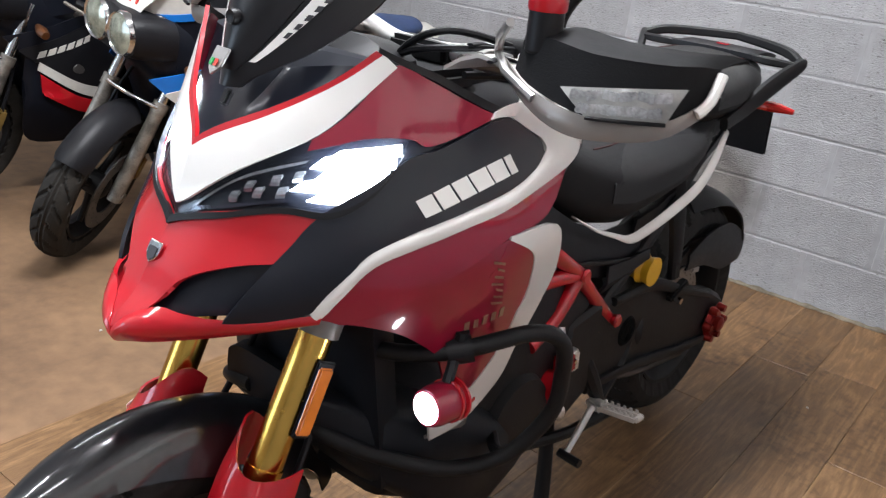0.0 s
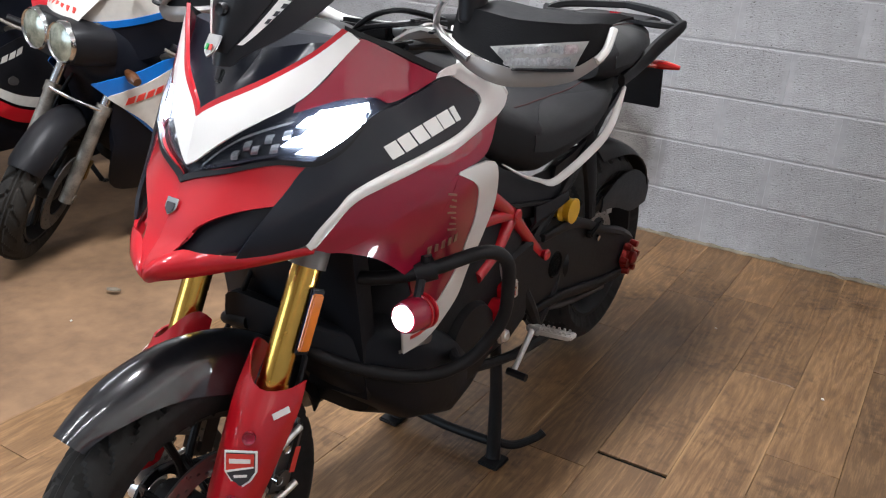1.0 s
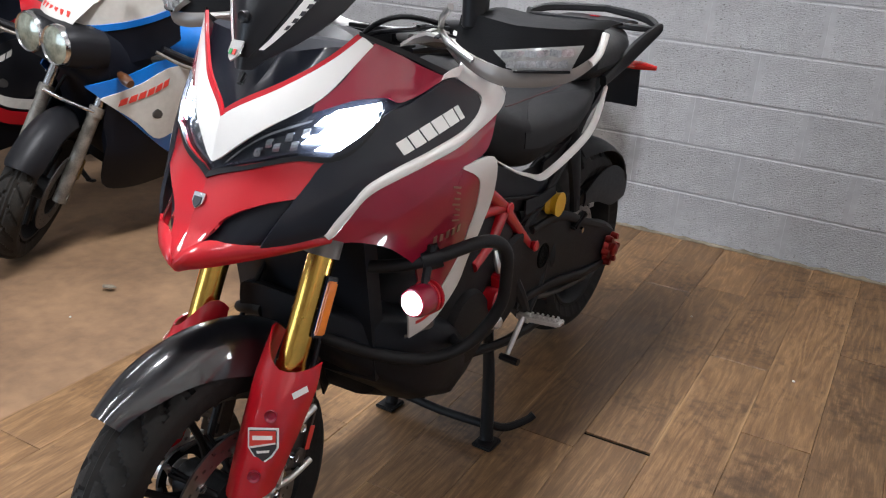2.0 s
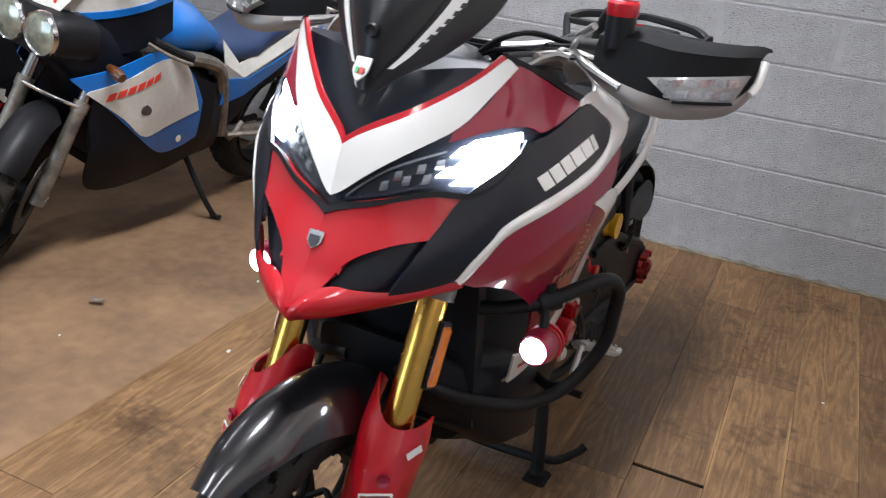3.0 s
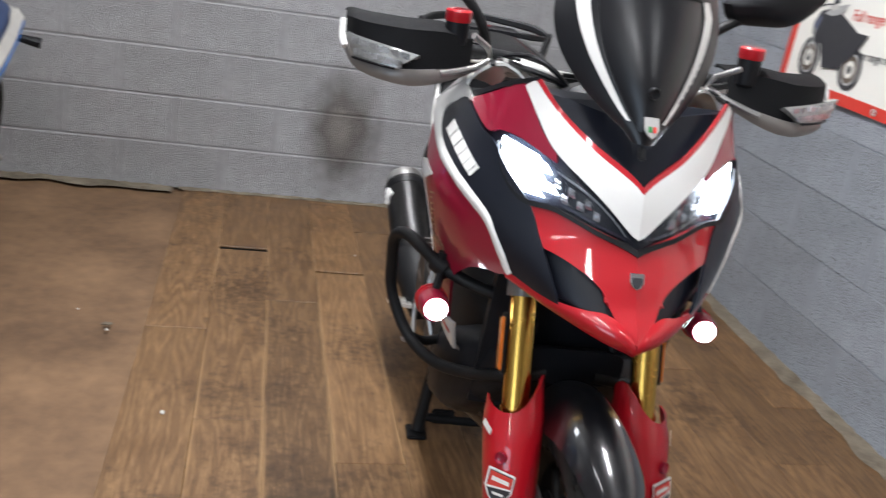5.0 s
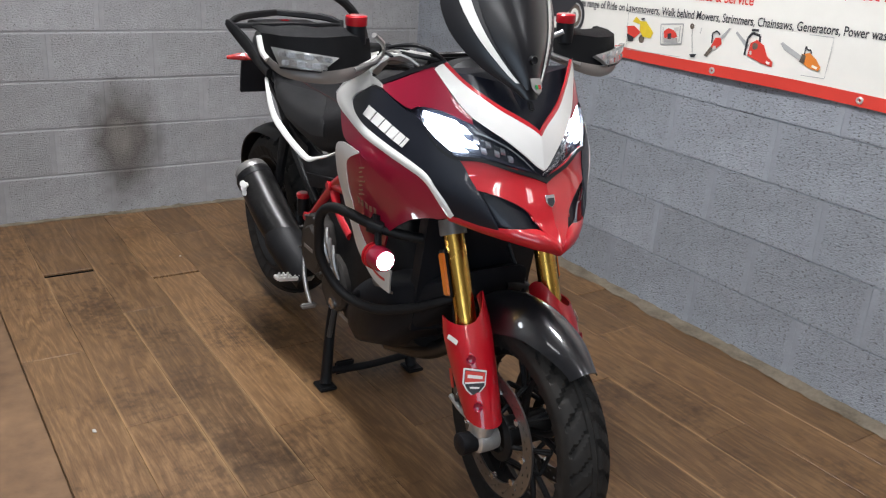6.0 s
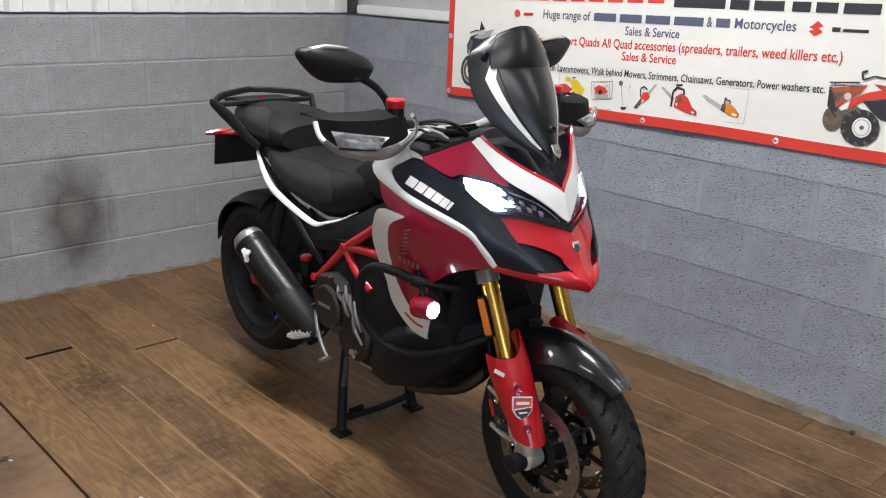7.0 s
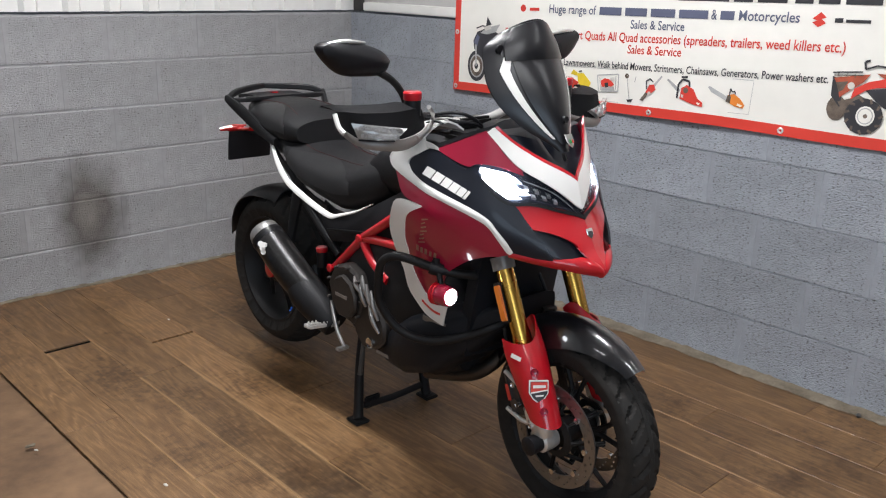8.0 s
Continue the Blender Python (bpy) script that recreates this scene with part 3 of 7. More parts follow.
# ceiling lamps
def fluorescent(x, y):
    lamp = thing("ceiling_lamp", pose(x, y, ROOF), "twin fluorescent batten lamp fixed to the ceiling", "lamp", "ceiling lamps")
    part("housing", box((0.26, 1.56, 0.06), (0, 0, -0.032), 0.008), CLAD, lamp)
    for dx in (-0.09, 0.09):
        part("tube", lathe([(0.013, -0.74), (0.013, 0.74)], "Y", 12, (dx, 0, -0.10)), TUBE, lamp, "glowing white tube")
    return lamp


for tx, ty, watts in TUBES:
    fluorescent(tx, ty)


# ---- the red and white sport-touring motorcycle ----
# l: to its left, f: forwards, z: up, from the middle of its wheelbase
def B(l, f, z):
    return Vector((l, -f, z))


bike = thing("motorcycle", pose(-1.392, -2.2, 0, 0, 0, -2.6),
             "red and white sport-touring motorcycle on its centre stand, lamps lit", "motorcycle")

# the fairing's skin: at each height a line from the nose round to its rear edge
RINGS_HIGH = [
    (1.20, [(0, .57), (.08, .56), (.15, .535), (.20, .49), (.232, .40), (.245, .28), (.235, .10)]),
    (1.06, [(0, .655), (.09, .625), (.17, .57), (.226, .518), (.264, .448), (.295, .328), (.313, .158)]),
    (.95, [(0, .695), (.08, .675), (.16, .625), (.234, .56), (.292, .474), (.325, .343), (.317, .178)]),
    (.86, [(0, .748), (.066, .733), (.128, .694), (.195, .606), (.269, .498), (.305, .343), (.291, .178)]),
]
RINGS_LOW = [
    (.80, [(0, .782), (.044, .76), (.101, .697), (.165, .604), (.24, .486), (.285, .333), (.275, .178)]),
    (.70, [(0, .62), (.06, .61), (.12, .58), (.178, .524), (.229, .452), (.261, .311), (.257, .178)]),
    (.58, [(0, .5), (.05, .5), (.1, .48), (.148, .454), (.2, .408), (.23, .298), (.215, .168)]),
    (.46, [(0, .44), (.04, .44), (.08, .43), (.118, .404), (.16, .368), (.185, .268), (.175, .158)]),
]
RINGS = RINGS_HIGH + RINGS_LOW


def skin(s, z, side=1, out=0.0):
    """The fairing's point at s (0 nose, 6 rear edge) and height z, pushed out by some metres."""
    def raw(s_, z_):
        zz = min(max(z_, 0.46), 1.20)
        i = next(k for k in range(len(RINGS) - 1) if RINGS[k + 1][0] <= zz + 1e-9)
        u = (RINGS[i][0] - zz) / (RINGS[i][0] - RINGS[i + 1][0])
        line = [spline(r[1], s_ / 6) for _, r in enumerate(RINGS)]
        q = spline(line, (i + u) / (len(RINGS) - 1))
        return Vector((q[0], -q[1], z_))
    p = raw(s, z)
    if out:
        ds = raw(min(s + 0.06, 6), z) - raw(max(s - 0.06, 0), z)
        dz = raw(s, z + 0.01) - raw(s, z - 0.01)
        n = ds.cross(dz)
        n = n.normalized() if n.length > 1e-9 else Vector((0, -1, 0))
        if n.x < 0 and s > 0.3 or (s <= 0.3 and n.y > 0):
            n = -n
        if s < 0.02:
            n.x = 0
            n.normalize()
        p = p + n * out
    return Vector((p.x * side, p.y, p.z))


def panel(low, high, side, nu=22, nv=7, out=0.0, thick=0.006, bm=None, crown=0.0):
    """A piece of the fairing between two edges given as (s, z)."""
    rows = []
    for i in range(nu):
        t = i / (nu - 1)
        a, b = spline(low, t), spline(high, t)
        rows.append([])
        for j in range(nv):
            q = a.lerp(b, j / (nv - 1))
            rows[-1].append(skin(q[0], q[1], side, out + crown * math.sin(math.pi * j / (nv - 1))))
    mid = rows[nu // 2][nv // 2]
    du, dv = rows[nu // 2 + 1][nv // 2] - mid, rows[nu // 2][nv // 2 + 1] - mid
    n = du.cross(dv)
    if n.dot(mid - Vector((0, -0.25, mid.z))) < 0:
        rows = rows[::-1]
    return sheet(rows, thick, bm=bm)


V_IN = [(2.45, 1.19), (1.6, 1.14), (.6, 1.085), (0, 1.05)]
V_UP = [(2.6, 1.187), (1.68, 1.136), (.7, 1.08), (0, 1.040)]
V_LOW = [(2.85, 1.172), (2.2, 1.125), (1.65, 1.078), (.9, 1.03), (.3, .978), (0, .966)]
HL_UP = [(3.2, 1.085), (2.4, 1.08), (1.55, 1.055), (.8, 1.02), (.3, .973), (0, .962)]
HL_LOW = [(3.12, 1.066), (2.8, 1.025), (2.3, .992), (1.6, .990), (.8, .970), (0, .950)]
DARK_UP = [(2.0, .838), (2.0, .896), (2.0, .931), (2.07, .971), (2.3, 1.0), (2.7, 1.028), (3.2, 1.063), (3.69, 1.074), (4.06, 1.088), (4.46, 1.104), (4.75, 1.106), (5.0, 1.088), (5.15, 1.074)]
DARK_LOW = [(2.0, .838), (2.3, .842), (2.6, .848), (2.9, .858), (2.93, .885), (2.97, .920), (3.03, .945), (3.49, .973), (4.17, .997), (4.6, 1.013), (4.9, 1.026), (5.1, 1.042), (5.19, 1.06)]
ST_UP = [(2.9, .858), (2.93, .89), (3.03, .945), (3.49, .973), (4.17, .997), (4.86, 1.023), (5.19, 1.057), (5.17, 1.076), (5.01, 1.090), (4.76, 1.108)]
ST_LOW = [(3.07, .846), (3.13, .882), (3.18, .925), (3.52, .95), (4.15, .975), (4.76, .996), (5.46, 1.036), (5.6, 1.07), (5.4, 1.1), (4.89, 1.142)]
# the lower white stripe: its rear and its front edge
LS_REAR = [(4.76, .957), (5.35, .959), (5.6, .916), (5.84, .848), (5.80, .80), (5.66, .763), (5.50, .721), (5.43, .659), (5.22, .62), (4.90, .584), (4.42, .561)]
LS_FRONT = [(4.755, .952), (5.08, .929), (5.24, .899), (5.35, .836), (5.31, .80), (5.26, .768), (5.14, .724), (4.96, .682), (4.78, .652), (4.59, .635), (4.30, .64)]
# share of the maker's mark that each of its six blocks takes
BLOCKS = [(0, .175), (.20, .375), (.40, .56), (.58, .75), (.765, .915), (.935, 1)]


def inner(s, z, side):
    """The inner cowl, hollowed behind the screen's foot."""
    return skin(s, z, side, -0.016 - 0.055 * max(0, (z - 1.03) / .13) * max(0, 1 - s / 2.6))


fairing = part("fairing", loft([[inner(e * j / 16, z, 1) for j in range(17)] + [inner(e * j / 16, z, -1) for j in range(16, 0, -1)]
                               for z, e in ((1.170, 3.3), (1.14, 3.9), (1.11, 4.5), (1.07, 5.0), (1.0, 5.2), (.94, 5.0), (.88, 5.2), (.84, 5.1))]), DARK, bike, "dark inner cowl of the fairing")
for side in (1, -1):
    part("v_rim", panel(V_IN, V_UP, side, out=0.0035, nv=4), RED, fairing, "thin red rim round the screen opening")
    part("v_panel", panel(V_UP, V_LOW, side, out=0.0035, nv=9), WHITE, fairing, "white gloss chevron panel")
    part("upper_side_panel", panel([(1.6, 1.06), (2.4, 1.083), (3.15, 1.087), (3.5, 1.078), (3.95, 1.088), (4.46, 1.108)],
                                   [(1.62, 1.074), (2.2, 1.121), (2.8, 1.174), (3.4, 1.158), (3.95, 1.136), (4.5, 1.114)], side, out=0.003), RED_BAKED, fairing, "red gloss side panel, headlamp glare put into its tint")
    part("top_trim", panel([(2.5, 1.188), (3.4, 1.160), (3.95, 1.138), (4.5, 1.115)], [(2.5, 1.195), (3.45, 1.168), (4.0, 1.146), (4.58, 1.122)], side, out=0.004, nv=4), BLACK, fairing)
    part("nose_panel", panel([(0, .80), (.33, .812), (.62, .842), (.85, .884), (1.45, .910), (2.05, .922)],
                             [(0, .947), (.5, .962), (.95, .974), (1.5, .986), (2.0, .988), (2.5, .990)], side, out=0.002, nu=30, nv=12), RED, fairing, "red gloss nose")
    part("beak_lip", panel([(0, .788), (.6, .798), (1.25, .806), (2.1, .818), (2.6, .826), (3.1, .838)],
                           [(.02, .810), (.7, .846), (1.3, .847), (1.9, .846), (2.2, .846), (3.06, .854)], side, out=0.003, nv=6, crown=0.005), RED, fairing, "red gloss lower lip of the beak")
    part("air_inlet", panel([(.62, .838), (1.0, .842), (1.5, .842), (2.0, .839)], [(.66, .868), (.85, .888), (1.45, .914), (2.08, .925)], side, out=-0.03, nv=5), BLACK, fairing)
    part("dark_panel", panel(DARK_LOW, DARK_UP, side, out=0.005, nu=40, nv=8), DARK, fairing, "satin blue-black cheek panel")
    part("silver_insert", panel([(4.44, 1.108), (4.60, 1.110), (4.76, 1.109)], [(4.48, 1.117), (4.66, 1.124), (4.84, 1.127)], side, out=0.009, nu=8, nv=4), ALU, fairing, "small silver insert at the rear of the cheek panel")
    part("white_stripe", panel(ST_LOW, ST_UP, side, out=0.004, nu=40, nv=5, crown=0.004), WHITE, fairing, "white gloss stripe")
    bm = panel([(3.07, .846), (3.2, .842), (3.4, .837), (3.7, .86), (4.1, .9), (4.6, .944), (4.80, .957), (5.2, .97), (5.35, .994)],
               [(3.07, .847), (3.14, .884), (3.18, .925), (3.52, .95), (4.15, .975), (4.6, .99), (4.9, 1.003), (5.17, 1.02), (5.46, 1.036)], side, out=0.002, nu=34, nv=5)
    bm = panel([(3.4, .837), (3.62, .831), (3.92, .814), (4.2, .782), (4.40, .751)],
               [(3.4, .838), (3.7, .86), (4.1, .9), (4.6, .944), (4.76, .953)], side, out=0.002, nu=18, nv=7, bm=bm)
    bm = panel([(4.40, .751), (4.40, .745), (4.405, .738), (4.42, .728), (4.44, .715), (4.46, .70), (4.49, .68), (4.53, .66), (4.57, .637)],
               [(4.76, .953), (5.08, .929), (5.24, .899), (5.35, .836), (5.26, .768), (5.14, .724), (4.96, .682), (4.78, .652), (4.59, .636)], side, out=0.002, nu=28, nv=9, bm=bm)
    part("side_panel", bm, RED_BAKED, fairing, "red gloss lower side panel, headlamp glare put into its tint")
    part("lower_stripe", panel(LS_FRONT, LS_REAR, side, out=0.004, nu=36, nv=5), WHITE, fairing, "white gloss lower stripe with small marks")
    part("brand_mark", panel([(5.02, .632), (4.72, .607), (4.50, .600)], [(5.00, .640), (4.71, .615), (4.49, .608)], side, out=0.0055, nu=6, nv=3, thick=0.001), INKRED, fairing)
    part("reflector_strip", panel([(5.22, .545), (4.42, .530)], [(5.18, .567), (4.40, .558)], side, out=-0.006, nu=6, nv=3, thick=0.003), GREY, fairing)
    # the maker's mark: six slanting white blocks
    for b0, b1 in BLOCKS:
        ends = (b0, b1) if side < 0 else (1 - b1, 1 - b0)
        foot = [(4.84 - 1.24 * q, 1.040 - .048 * q) for q in ends]
        head = [(4.73 - 1.32 * q, 1.063 - .051 * q) for q in ends]
        part("brand_block", panel(foot, head, side, out=0.0075, nu=4, nv=4, thick=0.0015), WHITE, fairing)
    # a tan scrawl, too small to read
    for i in range(5):
        a, z = 5.08 - i * .10, .808 - i * .003
        part("decal_bar", panel([(a, z), (a - .055, z - .001)], [(a - .02, z + .020 - .003 * (i % 2)), (a - .07, z + .017)], side, out=0.0032, nu=3, nv=3, thick=0.001), TAN, fairing)
    for i in range(7):
        a, z = 5.00 - i * .035, .836 + i * .013
        part("decal_bar", panel([(a, z), (a - .16 + .03 * (i % 3), z + .006)], [(a - .01, z + .004), (a - .17 + .03 * (i % 3), z + .010)], side, out=0.0032, nu=3, nv=3, thick=0.001), TAN, fairing)
    # lamps
    lamp = part("headlamp", panel(HL_LOW, HL_UP, side, out=-0.030, nu=34, nv=6), LENSDARK, bike, "slanting headlamp with a smoky clear lens")
    part("reflector_bowl", panel([(2.98, 1.058), (2.75, 1.022), (2.3, .996), (1.55, .995)], [(3.06, 1.078), (2.45, 1.074), (2.1, 1.066), (1.5, 1.046)], side, out=-0.026, nu=16, nv=6, thick=0.002, crown=-0.012), CHROME, lamp, "bright reflector bowl")
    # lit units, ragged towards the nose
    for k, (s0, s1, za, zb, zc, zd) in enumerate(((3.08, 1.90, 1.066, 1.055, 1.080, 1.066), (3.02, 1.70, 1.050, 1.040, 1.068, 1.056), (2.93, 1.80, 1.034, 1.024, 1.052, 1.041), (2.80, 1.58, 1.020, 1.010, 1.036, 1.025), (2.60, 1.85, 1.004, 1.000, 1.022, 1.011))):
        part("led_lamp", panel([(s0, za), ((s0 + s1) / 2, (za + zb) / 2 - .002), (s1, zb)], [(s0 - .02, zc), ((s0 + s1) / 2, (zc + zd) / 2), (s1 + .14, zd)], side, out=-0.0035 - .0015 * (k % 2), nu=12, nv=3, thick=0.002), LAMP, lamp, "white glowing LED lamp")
    for k, (s0, z0) in enumerate(((1.60, 1.030), (1.48, 1.008), (1.34, 1.022), (1.18, 1.004), (1.02, 1.010), (.86, .994))):
        part("lens_cup", panel([(s0 + .07, z0 - .008), (s0 - .05, z0 - .010)], [(s0 + .05, z0 + .007), (s0 - .06, z0 + .004)], side, out=-0.012, nu=4, nv=4, thick=0.004, crown=.004), LENS, lamp)
    part("daytime_strip", panel([(1.62, 1.046), (1.2, 1.030), (.8, 1.010), (.3, .966)], [(1.64, 1.050), (1.2, 1.0345), (.8, 1.0145), (.3, .970)], side, out=-0.010, nu=14, nv=3, thick=0.002), LENS, lamp)
    part("inner_fin", panel([(1.6, .996), (1.2, .986), (.7, .972), (.3, .962)], [(1.6, 1.001), (1.2, .991), (.7, .977), (.3, .967)], side, out=-0.008, nu=12, nv=3, thick=0.010), LENSDARK, lamp)
    part("lamp_glass", panel(HL_LOW, HL_UP, side, out=-0.002, nu=34, nv=6, thick=0.0025), CLEAR, lamp, "clear outer lens").visible_shadow = False
    part("gasket", panel([(3.05, 1.055), (2.75, 1.012), (2.3, .982), (1.6, .981), (.8, .960), (0, .938)], [(3.1, 1.068), (2.8, 1.024), (2.3, .991), (1.6, .989), (.8, .969), (0, .949)], side, out=0.006, nu=30, nv=3), BLACK, lamp)

# badge on the nose, and the small one under the screen
def shield(w, h, t=0.004):
    pts = [(-w, h), (w, h), (w, -h * .1), (w * .6, -h * .62), (0, -h), (-w * .6, -h * .62), (-w, -h * .1)]
    return slab(pts, t, 0.001)


def on(ob, at, tilt=0, turn=0, roll=0):
    ob.matrix_local = Matrix.Translation(at) @ Euler((radians(tilt), radians(roll), radians(turn))).to_matrix().to_4x4()
    return ob


badge = on(part("nose_badge", shield(.013, .015), CHROME, bike, "small chromed shield badge"), B(0, .728, .905), -28)
on(part("badge_field", shield(.009, .010, .001), INKBLACK, badge), (0, -.001, -.003))

# ---- windscreen ----
def screen_point(u, v, out=0.0):
    """u -1..1 across, v 0..1 upwards."""
    half = spline([(.020,), (.092,), (.140,), (.159,), (.156,), (.144,), (.100,)], v)[0]
    f = spline([(.622,), (.597,), (.573,), (.548,), (.522,), (.499,), (.478,)], v)[0]
    z = 1.117 + .352 * v
    drop = .66 * half * u * u * (0.9 - .08 * v)
    return B(half * u, f - drop + out, z - .03 * u * u * v ** 4 * 1.5)


def screen_piece(u0, u1, v0, v1, out, thick, nu=14, nv=14, crown=0.0):
    rows = [[screen_point(u0(v) + (u1(v) - u0(v)) * i / (nu - 1), v, out + crown * math.sin(math.pi * i / (nu - 1)) * math.sin(math.pi * j / (nv - 1)) ** .5) for j, v in ((j, v0 + (v1 - v0) * j / (nv - 1)) for j in range(nv))] for i in range(nu)]
    return sheet(rows, thick, (0, 1, 0))


screen = part("windscreen", screen_piece(lambda v: -1, lambda v: 1, 0, 1, 0, .004, 20, 24), SMOKE, bike, "dark smoked windscreen with white side stripes")
part("bubble", screen_piece(lambda v: -(.25 + .45 * v ** .5), lambda v: .25 + .45 * v ** .5, .06, .72, .002, .003, 18, 20, .018), SMOKE, screen, "raised dark centre of the screen")
part("visor", screen_piece(lambda v: -.74, lambda v: .74, .70, .99, .007, .005, 16, 8, .010), SMOKE, screen, "raised top lip of the screen")
for sd in (1, -1):
    for a, b, c, d, e0, e1 in ((.10, .62, .49, .70, .10, .125), (.62, .82, .70, .60, .125, .07)):
        part("screen_stripe", screen_piece(lambda v, q=sd: q * (c + (d - c) * (v - a) / (b - a) - .01), lambda v, q=sd: q * (c + (d - c) * (v - a) / (b - a) + e0 + (e1 - e0) * (v - a) / (b - a)), a, b, .0035, .002, 4, 12), WHITE, screen, "white stripe")
    p = screen_point(sd * .8, .80, 0.004)
    part("screen_bolt", lathe([(.013, -.004), (.013, .004), (.006, .006)], "Y", 16, p), BLACK, screen)
part("screen_bolt", lathe([(.005, -.004), (.009, -.006), (.011, -.001), (.010, .006)], "Y", 20, B(0, .606, 1.205)), BLACK, screen)
on(part("screen_badge", shield(.014, .020), SATIN, screen, "small chromed shield badge with green and red fields"), B(0, .632, 1.150), -32)
for dx, mt in ((-.006, GREEN), (.006, INKRED)):
    on(part("badge_field", slab([(-.003, .005), (.003, .005), (.003, -.005), (-.003, -.005)], .001, 0), mt, screen), B(dx * .7, .6362, 1.149), -32)
part("screen_latch", box((.014, .010, .024), B(0, .615, 1.10), .003, (-30, 0, 0)), BLACK, screen)
for i in range(9):
    part("print_mark", screen_piece(lambda v, k=i: .60 + .020 * k, lambda v, k=i: .645 + .020 * k, .20 + .035 * i, .222 + .035 * i, .0056, .0008, 3, 3), INKBLACK, screen)

# ---- steering: all that turns with the bars ----
AXIS = (B(0, .66, .25) - B(0, .27, 1.10)).normalized()
HEAD = B(0, .27, 1.10)
STEER = Matrix.Translation(HEAD) @ Matrix.Rotation(radians(2.5), 4, AXIS) @ Matrix.Translation(-HEAD)


def steered(bm):
    bmesh.ops.transform(bm, matrix=STEER, verts=bm.verts)
    return bm


FA, RF, WF = (.724, .302), .302, .063
RA, RR, WR = (-.915, .365), .332, .096


def tyre(radius, half, centre, grooves, pitch_n):
    """A tyre with its tread cut in."""
    bm = bmesh.new()
    nu, prof = 216, []
    for k in range(27):
        a = math.pi * (k / 26 - .5)
        prof.append((half * math.sin(a) * (1.0 if abs(a) < 1.2 else .98), radius - half * .72 * (1 - math.cos(a)) ** .9))
    prof = [(prof[0][0] * .82, prof[0][1] - .035)] + prof + [(prof[-1][0] * .82, prof[-1][1] - .035)]
    rings = []
    for i in range(nu):
        a = 2 * math.pi * i / nu
        ring = []
        for k, (w, r) in enumerate(prof):
            q = abs(w) / half
            cut = 0.0
            if grooves and .12 < q < .86:
                ph = (i / nu * pitch_n + (q * 1.15 if w > 0 else q * 1.15 + .5)) % 1.0
                cut = .009 if ph < .22 else 0.0
            if grooves and abs(q - .10) < .05:
                cut = .005
            r2 = r - cut
            ring.append(bm.verts.new(B(w, centre[0] + r2 * math.cos(a), centre[1] + r2 * math.sin(a))))
        rings.append(ring)
    n = len(prof)
    for i in range(nu):
        a, b = rings[i], rings[(i + 1) % nu]
        for k in range(n - 1):
            bm.faces.new((a[k], a[k + 1], b[k + 1], b[k]))
        bm.faces.new((a[n - 1], a[0], b[0], b[n - 1]))
    return bm


def turned(profile, centre, seg=64, closed=True, l0=0.0):
    """Lathe round a wheel axle: (radius, l) pairs."""
    return lathe([(r, h + l0) for r, h in profile], "X", seg, B(0, centre[0], centre[1]), closed=closed)


def spoke(centre, a, r0, r1, spread, w0, l0, thick=.016):
    """A forked pair of arms from hub to rim."""
    bm = bmesh.new()
    for s in (-1, 1):
        pts = []
        for t in (0, .45, 1.0):
            r = r0 + (r1 - r0) * t
            ang = a + s * spread * max(t - .15, 0)
            pts.append(B(l0 * (1 - t), centre[0] + r * math.cos(ang), centre[1] + r * math.sin(ang)))
        tube(pts, [w0, w0 * .75, w0 * .7], 8, 4, bm)
    return bm


def disc(centre, r0, r1, l, holes=54, thick=.005):
    """A brake disc drilled through."""
    bm = bmesh.new()
    nu, nv = holes * 4, 9
    def cell_open(i, j):
        row = {2: 0, 4: 1, 6: 2}.get(j)
        return row is not None and (i // 4 + row) % 3 == 0 and i % 4 in (1, 2)
    faces = {}
    vs = [[[bm.verts.new(B(l + h, centre[0] + (r0 + (r1 - r0) * j / nv) * math.cos(2 * math.pi * i / nu), centre[1] + (r0 + (r1 - r0) * j / nv) * math.sin(2 * math.pi * i / nu)))
            for h in (-thick / 2, thick / 2)] for j in range(nv + 1)] for i in range(nu)]
    for i in range(nu):
        i2 = (i + 1) % nu
        for j in range(nv):
            if cell_open(i, j):
                for (p, q) in (((i, j), (i2, j)), ((i2, j), (i2, j + 1)), ((i2, j + 1), (i, j + 1)), ((i, j + 1), (i, j))):
                    key = (p, q)
                    if not ((p[0] == q[0]) and cell_open((p[0] - (1 if p[0] == i else 0)) % nu if p[0] == i else i2, j)):
                        bm.faces.new((vs[p[0]][p[1]][0], vs[q[0]][q[1]][0], vs[q[0]][q[1]][1], vs[p[0]][p[1]][1]))
                continue
            bm.faces.new((vs[i][j][0], vs[i][j + 1][0], vs[i2][j + 1][0], vs[i2][j][0]))
            bm.faces.new((vs[i][j][1], vs[i2][j][1], vs[i2][j + 1][1], vs[i][j + 1][1]))
        for j in (0, nv):
            bm.faces.new((vs[i][j][0], vs[i2][j][0], vs[i2][j][1], vs[i][j][1]))
    return bm


wheel = part("front_wheel", steered(tyre(RF, WF, FA, True, 30)), RUBBER, bike, "front tyre with curved tread grooves", 30)
part("rim", steered(turned([(.218, -.050), (.228, -.052), (.225, -.040), (.205, -.03), (.200, 0), (.205, .03), (.225, .040), (.228, .052), (.218, .050), (.192, .02), (.190, 0), (.192, -.02)], FA)), MATT, wheel, "black cast rim")
part("hub", steered(turned([(.030, -.062), (.042, -.060), (.040, -.02), (.040, .02), (.042, .060), (.030, .062)], FA, 32, False)), MATT, wheel)
for i in range(5):
    part("spoke", steered(spoke(FA, 2 * math.pi * i / 5 + .3, .036, .196, .26, .011, 0)), MATT, wheel)
